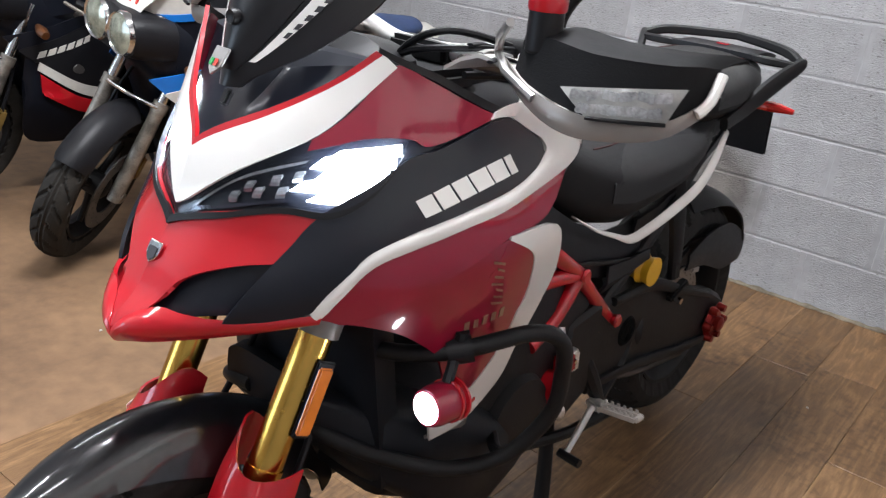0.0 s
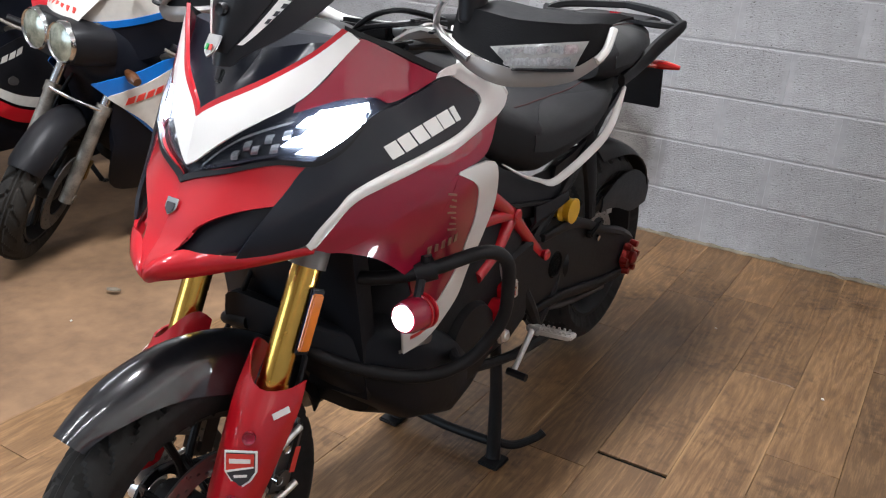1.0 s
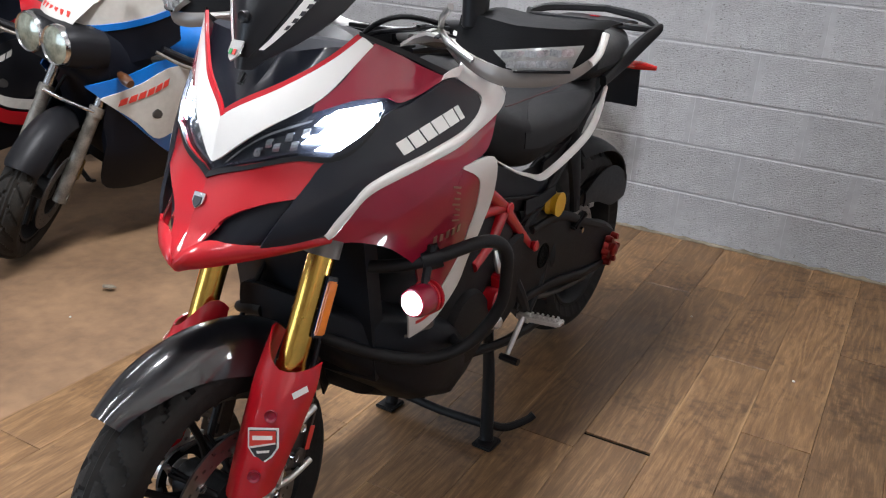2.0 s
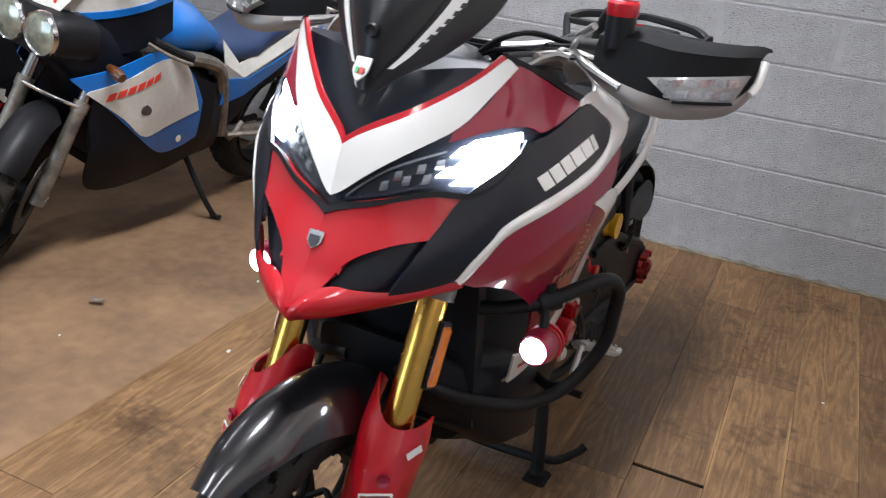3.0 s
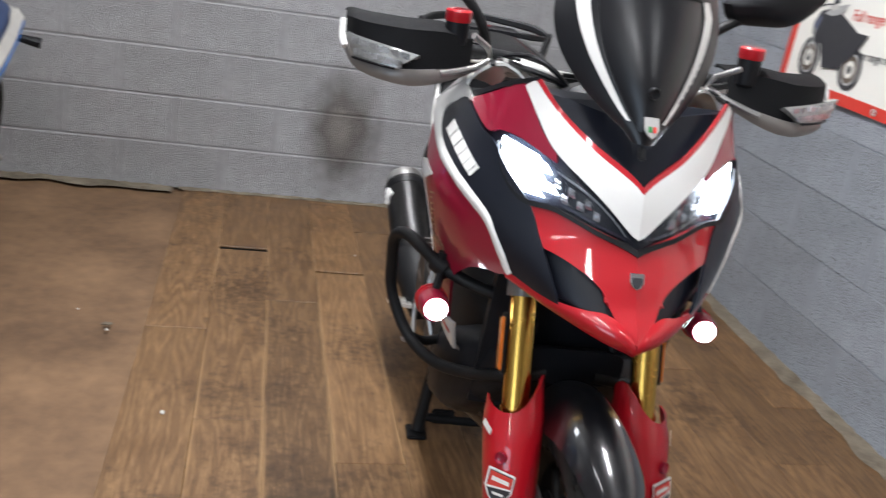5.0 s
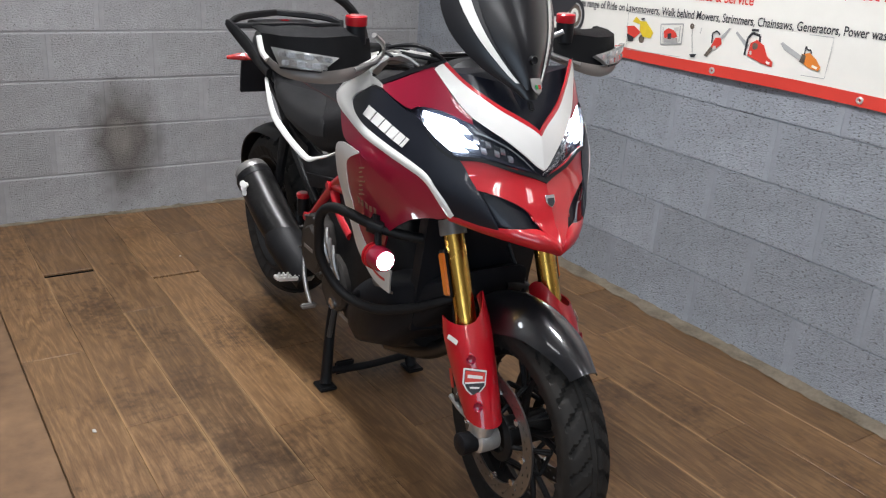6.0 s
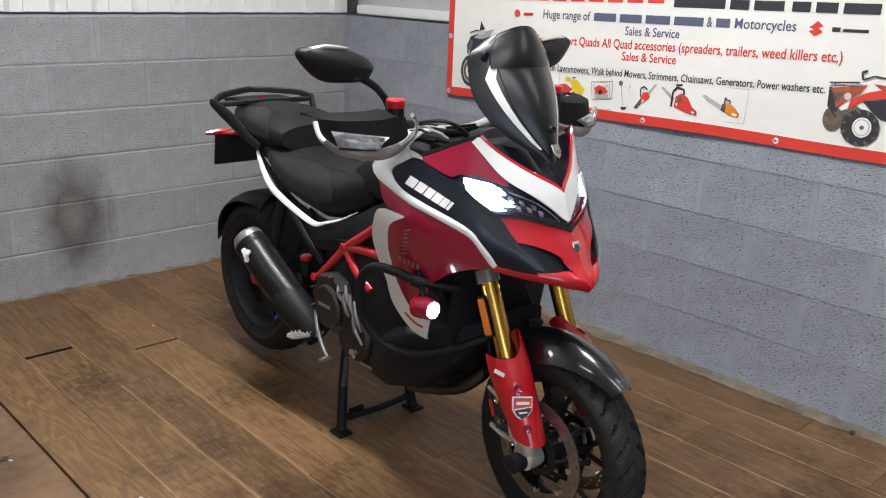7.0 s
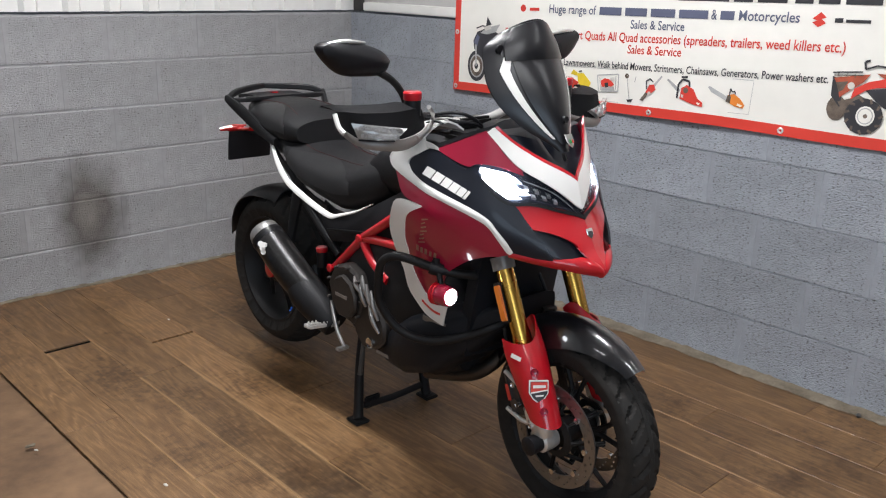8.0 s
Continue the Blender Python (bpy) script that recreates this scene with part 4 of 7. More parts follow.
for sd in (1, -1):
    d = part("brake_disc", steered(disc(FA, .121, .160, sd * .078)), DISC, wheel, "drilled steel brake disc")
    part("disc_carrier", steered(turned([(.044, sd * .074), (.066, sd * .072), (.066, sd * .079), (.044, sd * .084)], FA, 40)), MATT, d)
    for i in range(8):
        a = 2 * math.pi * i / 8
        part("carrier_arm", steered(spoke(FA, a, .060, .122, .05, .007, sd * .075, .006)), MATT, d)
    for i in range(8):
        a = 2 * math.pi * i / 8
        part("disc_bobbin", steered(lathe([(.008, sd * .072), (.009, sd * .084)], "X", 10, B(0, FA[0] + .120 * math.cos(a), FA[1] + .120 * math.sin(a)))), CHROME, d)


def fork_at(z, sd=1, ahead=0.0):
    return B(sd * .127, .625 - (z - .571) * .44 + ahead, z)


for sd in (1, -1):
    leg = part("fork_tube", steered(tube([fork_at(.565, sd), fork_at(.70, sd), fork_at(.86, sd)], .0265, 20, 3)), GOLD, bike, "gold anodised fork tube")
    part("collar", steered(tube([fork_at(.568, sd), fork_at(.583, sd)], .0285, 20, 1)), GOLD, leg)
    part("fork_clamp", steered(tube([fork_at(.775, sd), fork_at(.81, sd)], .034, 20, 1)), GREY, leg, "grey fork clamp")
    part("slider", steered(tube([fork_at(.565, sd), fork_at(.45, sd), fork_at(.33, sd)], .022, 16, 3)), CHROME, leg)
    part("axle_foot", steered(join(tube([fork_at(.40, sd), fork_at(.35, sd, .004), B(sd * .120, FA[0] - .012, FA[1] + .005)], [.028, .030, .033], 16, 4),
                                   join(lathe([(.030, .085 * sd), (.033, .10 * sd), (.033, .138 * sd), (.026, .144 * sd)], "X", 24, B(0, FA[0], FA[1])), box((.040, .052, .075), B(sd * .128, FA[0] - .035, FA[1] + .060), .010, (-22, 0, 0))))), ALU, leg, "cast aluminium fork foot")
    part("axle_slider", steered(lathe([(.012, .14 * sd), (.026, .145 * sd), (.028, .185 * sd), (.020, .190 * sd)], "X", 20, B(0, FA[0], FA[1]))), BLACK, leg, "black plastic axle slider")
    for k in range(3):
        part("foot_rib", steered(box((.046, .010, .012), B(sd * .128, FA[0] - .060 + .022 * k, FA[1] + .082 - .030 * k), .003, (-22, 0, 0))), SATIN, leg)
    for k in (-1, 1):
        part("pinch_bolt", steered(lathe([(.005, sd * .150), (.007, sd * .152), (.007, sd * .140)], "X", 10, B(0, FA[0] - .012 + .020 * k, FA[1] + .040))), CHROME, leg)
    # radial caliper behind the leg
    cal = part("brake_caliper", steered(join(join(box((.05, .055, .13), B(sd * .098, FA[0] - .125, .395), .012, (-22, 0, 0)), box((.034, .03, .15), B(sd * .115, FA[0] - .145, .40), .012, (-22, 0, 0))),
                                             lathe([(.014, sd * .124), (.016, sd * .132)], "X", 16, B(0, FA[0] - .12, .37)))), GUNMETAL, bike, "dark radial brake caliper")
    part("caliper_arm", steered(tube([B(sd * .13, FA[0] - .165, .46), B(sd * .128, FA[0] - .08, .425), B(sd * .125, FA[0] - .03, .40)], .007, 10, 4)), ALU, cal)
    part("caliper_arm", steered(tube([B(sd * .13, FA[0] - .15, .345), B(sd * .128, FA[0] - .09, .330), B(sd * .125, FA[0] - .03, .335)], .007, 10, 4)), ALU, cal)
    part("pad_mark", steered(box((.002, .014, .05), B(sd * .134, FA[0] - .145, .40), .0005, (-22, 0, 0))), INKRED, cal)
    for zz in (.372, .428):
        part("caliper_bolt", steered(lathe([(.007, sd * .130), (.009, sd * .133), (.009, sd * .120)], "X", 12, B(0, FA[0] - .118 - (zz - .40) * .4, zz))), CHROME, cal)
    part("brake_hose", steered(tube([B(sd * .115, FA[0] - .14, .47), B(sd * .105, .52, .58), B(sd * .07, .47, .72), B(sd * .04, .42, .84)], .006, 8, 6)), BLACK, bike)
    # red fork guard
    rows = []
    for i in range(15):
        t = i / 14
        a = fork_at(.600 - .225 * t, sd)
        depth = spline([(.066,), (.072,), (.069,), (.064,), (.060,), (.054,)], t)[0]
        wide = spline([(.052,), (.058,), (.057,), (.054,), (.050,), (.046,)], t)[0]
        row = []
        for j in range(15):
            deg = -100 + 205 * j / 14
            ang = radians(deg)
            horn = (.062 * math.exp(-((deg + 62) / 50) ** 2) - .012) * (1 - t) ** 2.5
            foot = -.010 * math.cos(ang) * t ** 6
            row.append(a + Vector((sd * math.sin(ang) * wide, .010 - math.cos(ang) * depth, 0)) + B(0, .026 * t - horn * .3, horn + foot))
        rows.append(row if sd > 0 else row[::-1])
    guard = part("fork_guard", steered(sheet(rows, .004)), RED, bike, "red fork guard with a shield decal")
    def decal(name, bm, mt, z, off, wide=.032):
        o = part(name, bm, mt, guard)
        o.matrix_local = STEER @ (Matrix.Translation(fork_at(z, sd) + B(sd * wide, .0600 + off, 0)) @ Euler((radians(-12), 0, radians(sd * 36))).to_matrix().to_4x4())
    # recessed dimples: their shade is put into the darker red
    for zz in (.522, .418):
        decal("guard_vent", lathe([(.001, .002), (.007, .001), (.0095, -.002), (.0115, -.003), (.0115, .004)], "Y", 20), RED_BAKED, zz, .003)
    decal("shield_decal", shield(.028, .034, .0012), WHITE, .470, 0)
    decal("shield_field", shield(.0245, .0300, .0012), INKBLACK, .470, .0012)
    decal("shield_field", slab([(-.0235, .0285), (.0235, .0285), (.0235, .0060), (-.0235, -.0020)], .001, 0), INKRED, .470, .0022)
    decal("shield_line", slab([(-.0235, -.0005), (.0235, .0075), (.0235, .0045), (-.0235, -.0045)], .001, 0), WHITE, .470, .0028)
    decal("shield_bar", slab([(-.0180, .0200), (.0180, .0200), (.0180, .0125), (-.0180, .0115)], .001, 0), WHITE, .470, .0028)
    decal("shield_bar", slab([(-.0110, -.0095), (.0130, -.0075), (.0120, -.0120), (-.0090, -.0140)], .001, 0), WHITE, .470, .0028)
    o = part("brand_mark", slab([(-.016, .006), (.016, .006), (.016, -.006), (-.016, -.006)], .001, 0), WHITE, guard)
    o.matrix_local = STEER @ (Matrix.Translation(fork_at(.555, sd) + B(sd * .0555, .024, 0)) @ Euler((radians(-12), radians(-sd * 12), radians(sd * 72))).to_matrix().to_4x4())
    part("reflector", steered(box((.008, .028, .105), fork_at(.685, sd) + B(sd * .035, -.012, 0), .003, (-23, 0, 0))), AMBER, bike, "amber side reflector")
    part("reflector_mount", steered(box((.006, .036, .12), fork_at(.685, sd) + B(sd * .030, -.014, 0), .003, (-23, 0, 0))), BLACK, bike)

rows = []
for i in range(33):
    a = radians(50 + 114 * i / 32)
    half = spline([(.034,), (.058,), (.068,), (.072,), (.076,), (.072,), (.052,), (.030,)], i / 32)[0]
    r = .354 - .004 * math.sin(math.pi * i / 32)
    row = []
    for j in range(13):
        q = -1 + j / 6
        rr = r - spline([(.026,), (.042,), (.066,), (.088,), (.092,), (.075,), (.05,), (.04,)], i / 32)[0] * abs(q) ** 2.4
        row.append(B(half * q, FA[0] + rr * math.cos(a), FA[1] + rr * math.sin(a)))
    rows.append(row)
part("front_fender", steered(sheet(rows, .004)), CARBON, bike, "glossy carbon-fibre front mudguard")

# ---- bars, guards, mirrors ----
BARS = Matrix.Translation(HEAD) @ Matrix.Rotation(radians(2.5), 4, AXIS) @ Matrix.Translation(-HEAD)


# the left guard is set a little lower and further back than the right one
DROP = {1: B(0, -.024, -.018), -1: B(0, 0, 0)}


def barred(bm):
    bmesh.ops.transform(bm, matrix=BARS, verts=bm.verts)
    return bm


bars = part("handlebar", barred(tube([B(-.40, .13, 1.165), B(-.26, .16, 1.170), B(-.15, .21, 1.165), B(-.06, .225, 1.150), B(.06, .225, 1.150), B(.15, .21, 1.165), B(.26, .16, 1.170), B(.40, .13, 1.165)], .0145, 14, 6)), ALU, bike, "silver tapered handlebar")
part("bar_clamp", barred(join(box((.13, .05, .035), B(0, .225, 1.145), .008), box((.20, .12, .03), B(0, .25, 1.115), .012))), MATT, bars)
for sd in (1, -1):
    part("grip", barred(tube([B(sd * .29, .152, 1.169), B(sd * .36, .138, 1.167), B(sd * .43, .125, 1.164)], .0175, 14, 3)), BLACK, bars)
    part("switch_box", barred(box((.06, .05, .045), B(sd * .255, .168, 1.172), .010)), BLACK, bars)
    part("lever", barred(tube([B(sd * .21, .245, 1.170), B(sd * .30, .235, 1.168), B(sd * .40, .205, 1.162), B(sd * .44, .20, 1.16)], [.008, .007, .006, .008], 8, 5)), ALU, bars)
    part("master_cylinder", barred(tube([B(sd * .17, .225, 1.175), B(sd * .27, .245, 1.185)], .016, 12, 2)), MATT, bars)
    for k in range(2):
        part("cable", barred(tube([B(sd * .20, .22, 1.175), B(sd * (.14 + .03 * k), .33, 1.20 - .02 * k), B(sd * .07, .36, 1.15), B(sd * .04, .30, 1.05)], .0055, 8, 6)), BLACK, bars)
    res = part("fluid_reservoir", barred(lathe([(.020, 1.195), (.024, 1.20), (.024, 1.250), (.020, 1.252)], "Z", 24, B(sd * .302, .322, 0))), BLACK, bike, "black fluid reservoir with a red cap")
    part("cap", barred(lathe([(.025, 1.250), (.0265, 1.254), (.0265, 1.270), (.023, 1.274)], "Z", 24, B(sd * .302, .322, 0))), RED, res, "red anodised cap")
    part("reservoir_arm", barred(tube([B(sd * .302, .322, 1.20), B(sd * .262, .262, 1.175)], .008, 8, 2)), MATT, res)
    # handguard: a grey bow with a black shell and a clear indicator
    def guard_row(t):
        return DROP[sd] * min(1, 2 * t) + spline([B(sd * .240, .322, 1.172), B(sd * .310, .374, 1.158), B(sd * .405, .394, 1.148), B(sd * .490, .346, 1.152), B(sd * .518, .285, 1.180)], t)
    def bow(t):
        low = spline([(-.007, 0), (-.014, 0), (-.022, 0), (-.017, 0), (-.010, 0), (-.008, 0)], t)[0]
        top = spline([(.007, 0), (.007, 0), (.009, 0), (.010, 0), (.011, 0), (.012, 0)], t)[0]
        return [guard_row(t) + B(0, -.004 * q * q, low + (top - low) * (q + 1) / 2) for q in (-1, -.5, 0, .5, 1)]
    hg = part("handguard", barred(sheet([bow(i / 20)[::sd] for i in range(21)], .008)), GREY, bike, "grey handguard with a clear indicator")
    rows = []
    for i in range(15):
        t = i / 14
        base = guard_row(.12 + .86 * t)
        h = spline([(.055,), (.080,), (.088,), (.088,), (.078,), (.050,)], t)[0]
        row = []
        for back, up in ((-.010, .03), (-.016, .40), (-.024, .86), (-.056, .97), (-.100, 1.0), (-.104, .90)):
            row.append(base + B(0, back, .006 + h * up))
        rows.append(row if sd > 0 else row[::-1])
    part("shell", barred(sheet(rows, .005)), SHELL, hg, "black plastic wind shell")
    def lens_at(u, v, out=0.0):
        low = B(sd * .416, .400, 1.160).lerp(B(sd * .499, .346, 1.164), u)
        top = B(sd * .374, .398, 1.188).lerp(B(sd * .517, .340, 1.208), u)
        return DROP[sd] + low.lerp(top, v) + B(sd * .3, .9, .1) * (out + .010 * math.sin(math.pi * u) + .003 * math.sin(math.pi * v))
    rows = [[lens_at(i / 10, k / 4) for k in range(5)][::sd] for i in range(11)]
    ind = part("indicator", barred(sheet(rows, .014)), LENSSMOKE, hg, "clear indicator lens")
    for i in range(6):
        for k in range(2):
            part("lens_facet", barred(box((.021, .004, .0130), lens_at((i + .55 + .25 * k) / 6.8, .27 + .46 * k, .0), .0015, (0, 6 * (-1) ** i, sd * (30 + 8 * (-1) ** (i + k))))), LENS, ind)
    part("lens_rim", barred(tube([lens_at(i / 5, -.06, .001) for i in range(6)], .0028, 6, 3)), BLACK, ind)
    part("guard_edge", barred(tube([guard_row(.93) + B(0, .004, .0), guard_row(1.0) + B(sd * .003, 0, .010), DROP[sd] + B(sd * .522, .268, 1.222)], .007, 8, 4)), WHITE, hg, "silver-white end strip")
    part("guard_bracket", barred(tube([B(sd * .272, .358, 1.232), B(sd * .236, .330, 1.208), B(sd * .226, .318, 1.184), B(sd * .262, .345, 1.166), DROP[sd] * .6 + B(sd * .33, .380, 1.155)], .0065, 8, 1, straight=True)), SATIN, hg, "angular silver bracket")
    # mirror
    stem = part("mirror_stem", barred(tube([B(sd * .215, .17, 1.185), B(sd * .235, .19, 1.235), B(sd * .275, .19, 1.285), B(sd * .33, .185, 1.318)], [.012, .011, .011, .011], 10, 5)), MATT, bike, "black mirror arm")
    ring = [(-.115, -.010), (-.09, -.045), (-.02, -.048), (.055, -.036), (.114, .022), (.108, .048), (.05, .052), (-.03, .040), (-.09, .018)]
    secs = []
    for dpt, sc in ((0, 1.0), (.012, 1.02), (.032, .92), (.048, .62), (.054, .25)):
        cc = [spline(ring + [ring[0]], i / 36) for i in range(36)]
        secs.append([B(sd * (.395 + c[0] * sc), .165 + dpt - .05 * (c[0] + .1), 1.352 + c[1] * sc) for c in cc])
    mir = part("mirror_shell", barred(loft(secs)), BLACK, stem, "gloss black mirror shell")
    part("mirror_glass", barred(loft([[B(sd * (.395 + c[0] * .93), .1635 - .05 * (c[0] + .1) - h, 1.352 + c[1] * .9) for c in (spline(ring + [ring[0]], i / 36) for i in range(36))] for h in (0, .002)])), MIRROR, stem)
    part("mirror_cap", barred(tube([B(sd * .37, .19, 1.398), B(sd * .44, .185, 1.404), B(sd * .497, .172, 1.395)], [.004, .007, .004], 8, 5)), ALU, stem)

def flat_bar(pts, half, thin, steps=6):
    """A bar of flattened section along a path: half its height, thin its half thickness."""
    n = (len(pts) - 1) * steps
    path = [spline(pts, i / n) for i in range(n + 1)]
    out = []
    for i, p in enumerate(path):
        d = (path[min(i + 1, n)] - path[max(i - 1, 0)]).normalized()
        side = d.cross(Vector((0, 0, 1))).normalized()
        up = side.cross(d)
        h = spline([(v, 0) for v in half], i / n)[0]
        out.append([p + side * thin * u + up * h * v for u, v in ((1, .6), (.6, 1), (-.6, 1), (-1, .6), (-1, -.6), (-.6, -1), (.6, -1), (1, -.6))])
    return loft(out)


# ---- tank, seats, tail ----
def hull(sections, n=18, power=2.6):
    """Lofted body: (f, half width, low z, high z, shoulder) sections, superellipse shaped."""
    out = []
    for f, w, z0, z1, sh in sections:
        ring = []
        for i in range(n * 2):
            a = 2 * math.pi * i / (n * 2)
            c, s = math.cos(a), math.sin(a)
            x = w * math.copysign(abs(c) ** (2 / power), c)
            z = (z0 + z1) / 2 + (z1 - z0) / 2 * math.copysign(abs(s) ** (2 / power), s)
            if s > 0:
                x *= 1 - sh * abs(s) ** 2
            ring.append(B(x, f, z))
        out.append(ring)
    return loft(out)


part("tank", hull([(.33, .10, .90, 1.08, .2), (.27, .145, .90, 1.115, .25), (.15, .155, .88, 1.125, .3), (.02, .15, .86, 1.105, .35), (-.08, .125, .86, 1.055, .35), (-.16, .10, .86, 1.01, .3), (-.22, .07, .88, .97, .2)]), BLACK, bike, "black covered fuel tank")
part("tank_pad", hull([(.30, .05, 1.07, 1.112, .2), (.2, .085, 1.08, 1.132, .2), (.05, .085, 1.08, 1.132, .2), (-.08, .07, 1.04, 1.100, .2), (-.20, .05, .98, 1.045, .2)], 12), BLACK, bike, "black centre cover of the tank")
for sd in (1, -1):
    part("tank_strip", tube([B(sd * .16, .33, 1.165), B(sd * .165, .22, 1.150), B(sd * .15, .12, 1.135)], [.008, .016, .008], 10, 5), GREY, bike)
    part("tank_stripe", tube([B(sd * .115, .26, 1.128), B(sd * .13, .10, 1.12), B(sd * .12, -.05, 1.085)], [.006, .012, .006], 8, 5), BLACK, bike)
for sd in (1, -1):
    rows = []
    for i in range(13):
        t = i / 12
        outer = spline([skin(4.86, 1.137, sd, .007), skin(5.15, 1.120, sd, .007), skin(5.40, 1.098, sd, .007), skin(5.60, 1.068, sd, .007)], t)
        inner_ = spline([B(sd * .165, .372, 1.160), B(sd * .170, .300, 1.160), B(sd * .172, .230, 1.148), B(sd * .178, .175, 1.105)], t)
        rows.append([outer.lerp(inner_, q) + B(0, 0, .034 * math.sin(math.pi * q)) for q in (0, .2, .4, .6, .8, 1)][::sd])
    top_cover = part("shoulder_cover", sheet(rows, .006, (0, 0, -1)), WHITE, bike, "white cover between fairing and tank")
    for k in range(3):
        part("cover_slot", flat_bar([B(sd * (.235 - .028 * k), .360 - .012 * k, 1.178 + .006 * k), B(sd * (.228 - .026 * k), .325 - .012 * k, 1.180 + .004 * k), B(sd * (.232 - .026 * k), .285 - .012 * k, 1.172 + .004 * k)], [.002, .003, .002], .005), (BLACK, SATIN, BLACK)[k], top_cover)
part("dash", hull([(.47, .08, 1.07, 1.13, .2), (.40, .10, 1.08, 1.18, .2), (.34, .09, 1.10, 1.17, .2)], 10), BLACK, bike, "black instrument housing behind the screen")
SEAT = [(-.05, .115, .85, 1.00, .35), (-.14, .140, .80, .975, .30), (-.22, .156, .772, .950, .30), (-.30, .162, .757, .938, .28), (-.41, .170, .778, .934, .26), (-.52, .174, .805, .942, .24), (-.60, .172, .85, .970, .22), (-.665, .155, .90, 1.000, .20)]
PILLION = [(-.575, .14, .955, 1.045, .3), (-.62, .168, .945, 1.075, .3), (-.74, .172, .945, 1.090, .28), (-.88, .155, .965, 1.092, .28), (-.98, .115, .99, 1.085, .3), (-1.04, .07, 1.02, 1.070, .3)]


def on_hull(sections, f, deg, out=0.0, power=3.0):
    """A point of a lofted body at f and an angle above the side, pushed out a little."""
    i = next(k for k in range(len(sections) - 1) if sections[k + 1][0] <= f + 1e-6)
    u = (sections[i][0] - f) / (sections[i][0] - sections[i + 1][0])
    w, z0, z1, sh = (a + (b - a) * u for a, b in zip(sections[i][1:], sections[i + 1][1:]))
    c, s = math.cos(radians(deg)), math.sin(radians(deg))
    x = (w + out) * abs(c) ** (2 / power) * (1 - sh * s * s if s > 0 else 1)
    return B(x, f, (z0 + z1) / 2 + ((z1 - z0) / 2 + out) * math.copysign(abs(s) ** (2 / power), s))


def mirror_side(p, sd):
    return Vector((p.x * sd, p.y, p.z))


seat = part("rider_seat", hull(SEAT, 22, 3.0), SEATC, bike, "black vinyl rider seat with red stitching")
pillion = part("pillion_seat", hull(PILLION, 20, 3.0), SEATC, bike, "black vinyl pillion seat")
for sd in (1, -1):
    for body, sections, f0, f1, a0 in ((seat, SEAT, -.22, -.63, 52), (pillion, PILLION, -.62, -.92, 48)):
        line_pts = [(f0 + (f1 - f0) * q / 9, a0 + 14 * math.sin(math.pi * q / 9)) for q in range(10)]
        part("stitching", tube([mirror_side(on_hull(sections, f, a, .001), sd) for f, a in line_pts], .0012, 6, 3), STITCH, body)
        rows = [[mirror_side(on_hull(sections, f, -6 + (a + 4) * w * (.06 + .94 * math.sin(math.pi * (q + .15) / 9.3) ** .6), .0022), sd) for w in (0, .2, .4, .6, .8, 1)] for q, (f, a) in enumerate(line_pts)]
        part("flank", sheet(rows if sd > 0 else rows[::-1], .003), SEATG, body, "smooth dark grey vinyl flank")
for sd in (1, -1):
    # silver wing under the seat
    pts = [B(sd * l, f, z) for l, f, z in ((.168, -.705, .935), (.176, -.655, .880), (.184, -.575, .826), (.183, -.45, .785), (.177, -.345, .757), (.172, -.295, .751), (.167, -.24, .769), (.159, -.17, .794), (.148, -.09, .835))]
    blade = [(.006, 0), (.012, 0), (.012, 0), (.011, 0), (.010, 0), (.0085, 0), (.006, 0), (.0045, 0), (.002, 0)]
    part("seat_wing", loft([[spline(pts, i / 32) + Vector((sd * (.005 * math.cos(q) - .45 * h * math.sin(q)), 0, h * math.sin(q))) for q in (2 * math.pi * k / 12 for k in range(12))] for i, h in ((i, spline(blade, i / 32)[0]) for i in range(33))]), WHITE, bike, "silver-white strip under the seat")
    part("side_cover", sheet([[B(sd * (.150 - .02 * v + .012 * math.sin(3 * v)), f, z0 + (z1 - z0) * v) for v in (0, .2, .4, .6, .8, 1)][::sd] for f, z0, z1 in ((.10, .70, .93), (.0, .73, .88), (-.12, .70, .815), (-.25, .665, .765), (-.34, .645, .765), (-.40, .70, .785))], .01), BLACK, bike, "black side cover")
    part("cover_seam", flat_bar([B(sd * .158, -.10, .735), B(sd * .162, -.22, .712), B(sd * .160, -.345, .69)], [.003, .005, .003], .004), MATT, bike)
    part("tail_side", sheet([[B(sd * (.146 + .006 * v), f, z0 + (z1 - z0) * v) for v in (0, .33, .66, 1)][::sd] for f, z0, z1 in ((-.36, .70, .775), (-.45, .755, .79), (-.56, .79, .825), (-.66, .855, .885), (-.74, .90, .94))], .008), BLACK, bike)
    # grab rail and rack
    rail = part("grab_rail", flat_bar([B(sd * .166, -.68, .955), B(sd * .168, -.79, .985), B(sd * .188, -.87, 1.035), B(sd * .218, -.94, 1.085), B(sd * .222, -.955, 1.092)], [.016, .020, .022, .016, .012], .010), MATT, bike, "black grab rail of the luggage rack")
    part("rail_brace", flat_bar([B(sd * .220, -.945, 1.090), B(sd * .175, -.975, 1.108), B(sd * .10, -1.02, 1.114), B(sd * .002, -1.06, 1.118)], [.010, .012, .012, .011], .010), MATT, rail)
    part("rail_brace", flat_bar([B(sd * .215, -.935, 1.085), B(sd * .15, -.91, 1.088), B(sd * .09, -.92, 1.088)], [.008, .010, .008], .012), MATT, rail)
part("rack_plate", sheet([[B(l, f, 1.098 - .02 * abs(l) * 5 * .2 - max(0, -1.02 - f) * .2) for l in (.11, .05, 0, -.05, -.11)] for f in (-.90, -.96, -1.02, -1.07)], .012), BLACK, bike, "black rack plate with a small red and white badge")
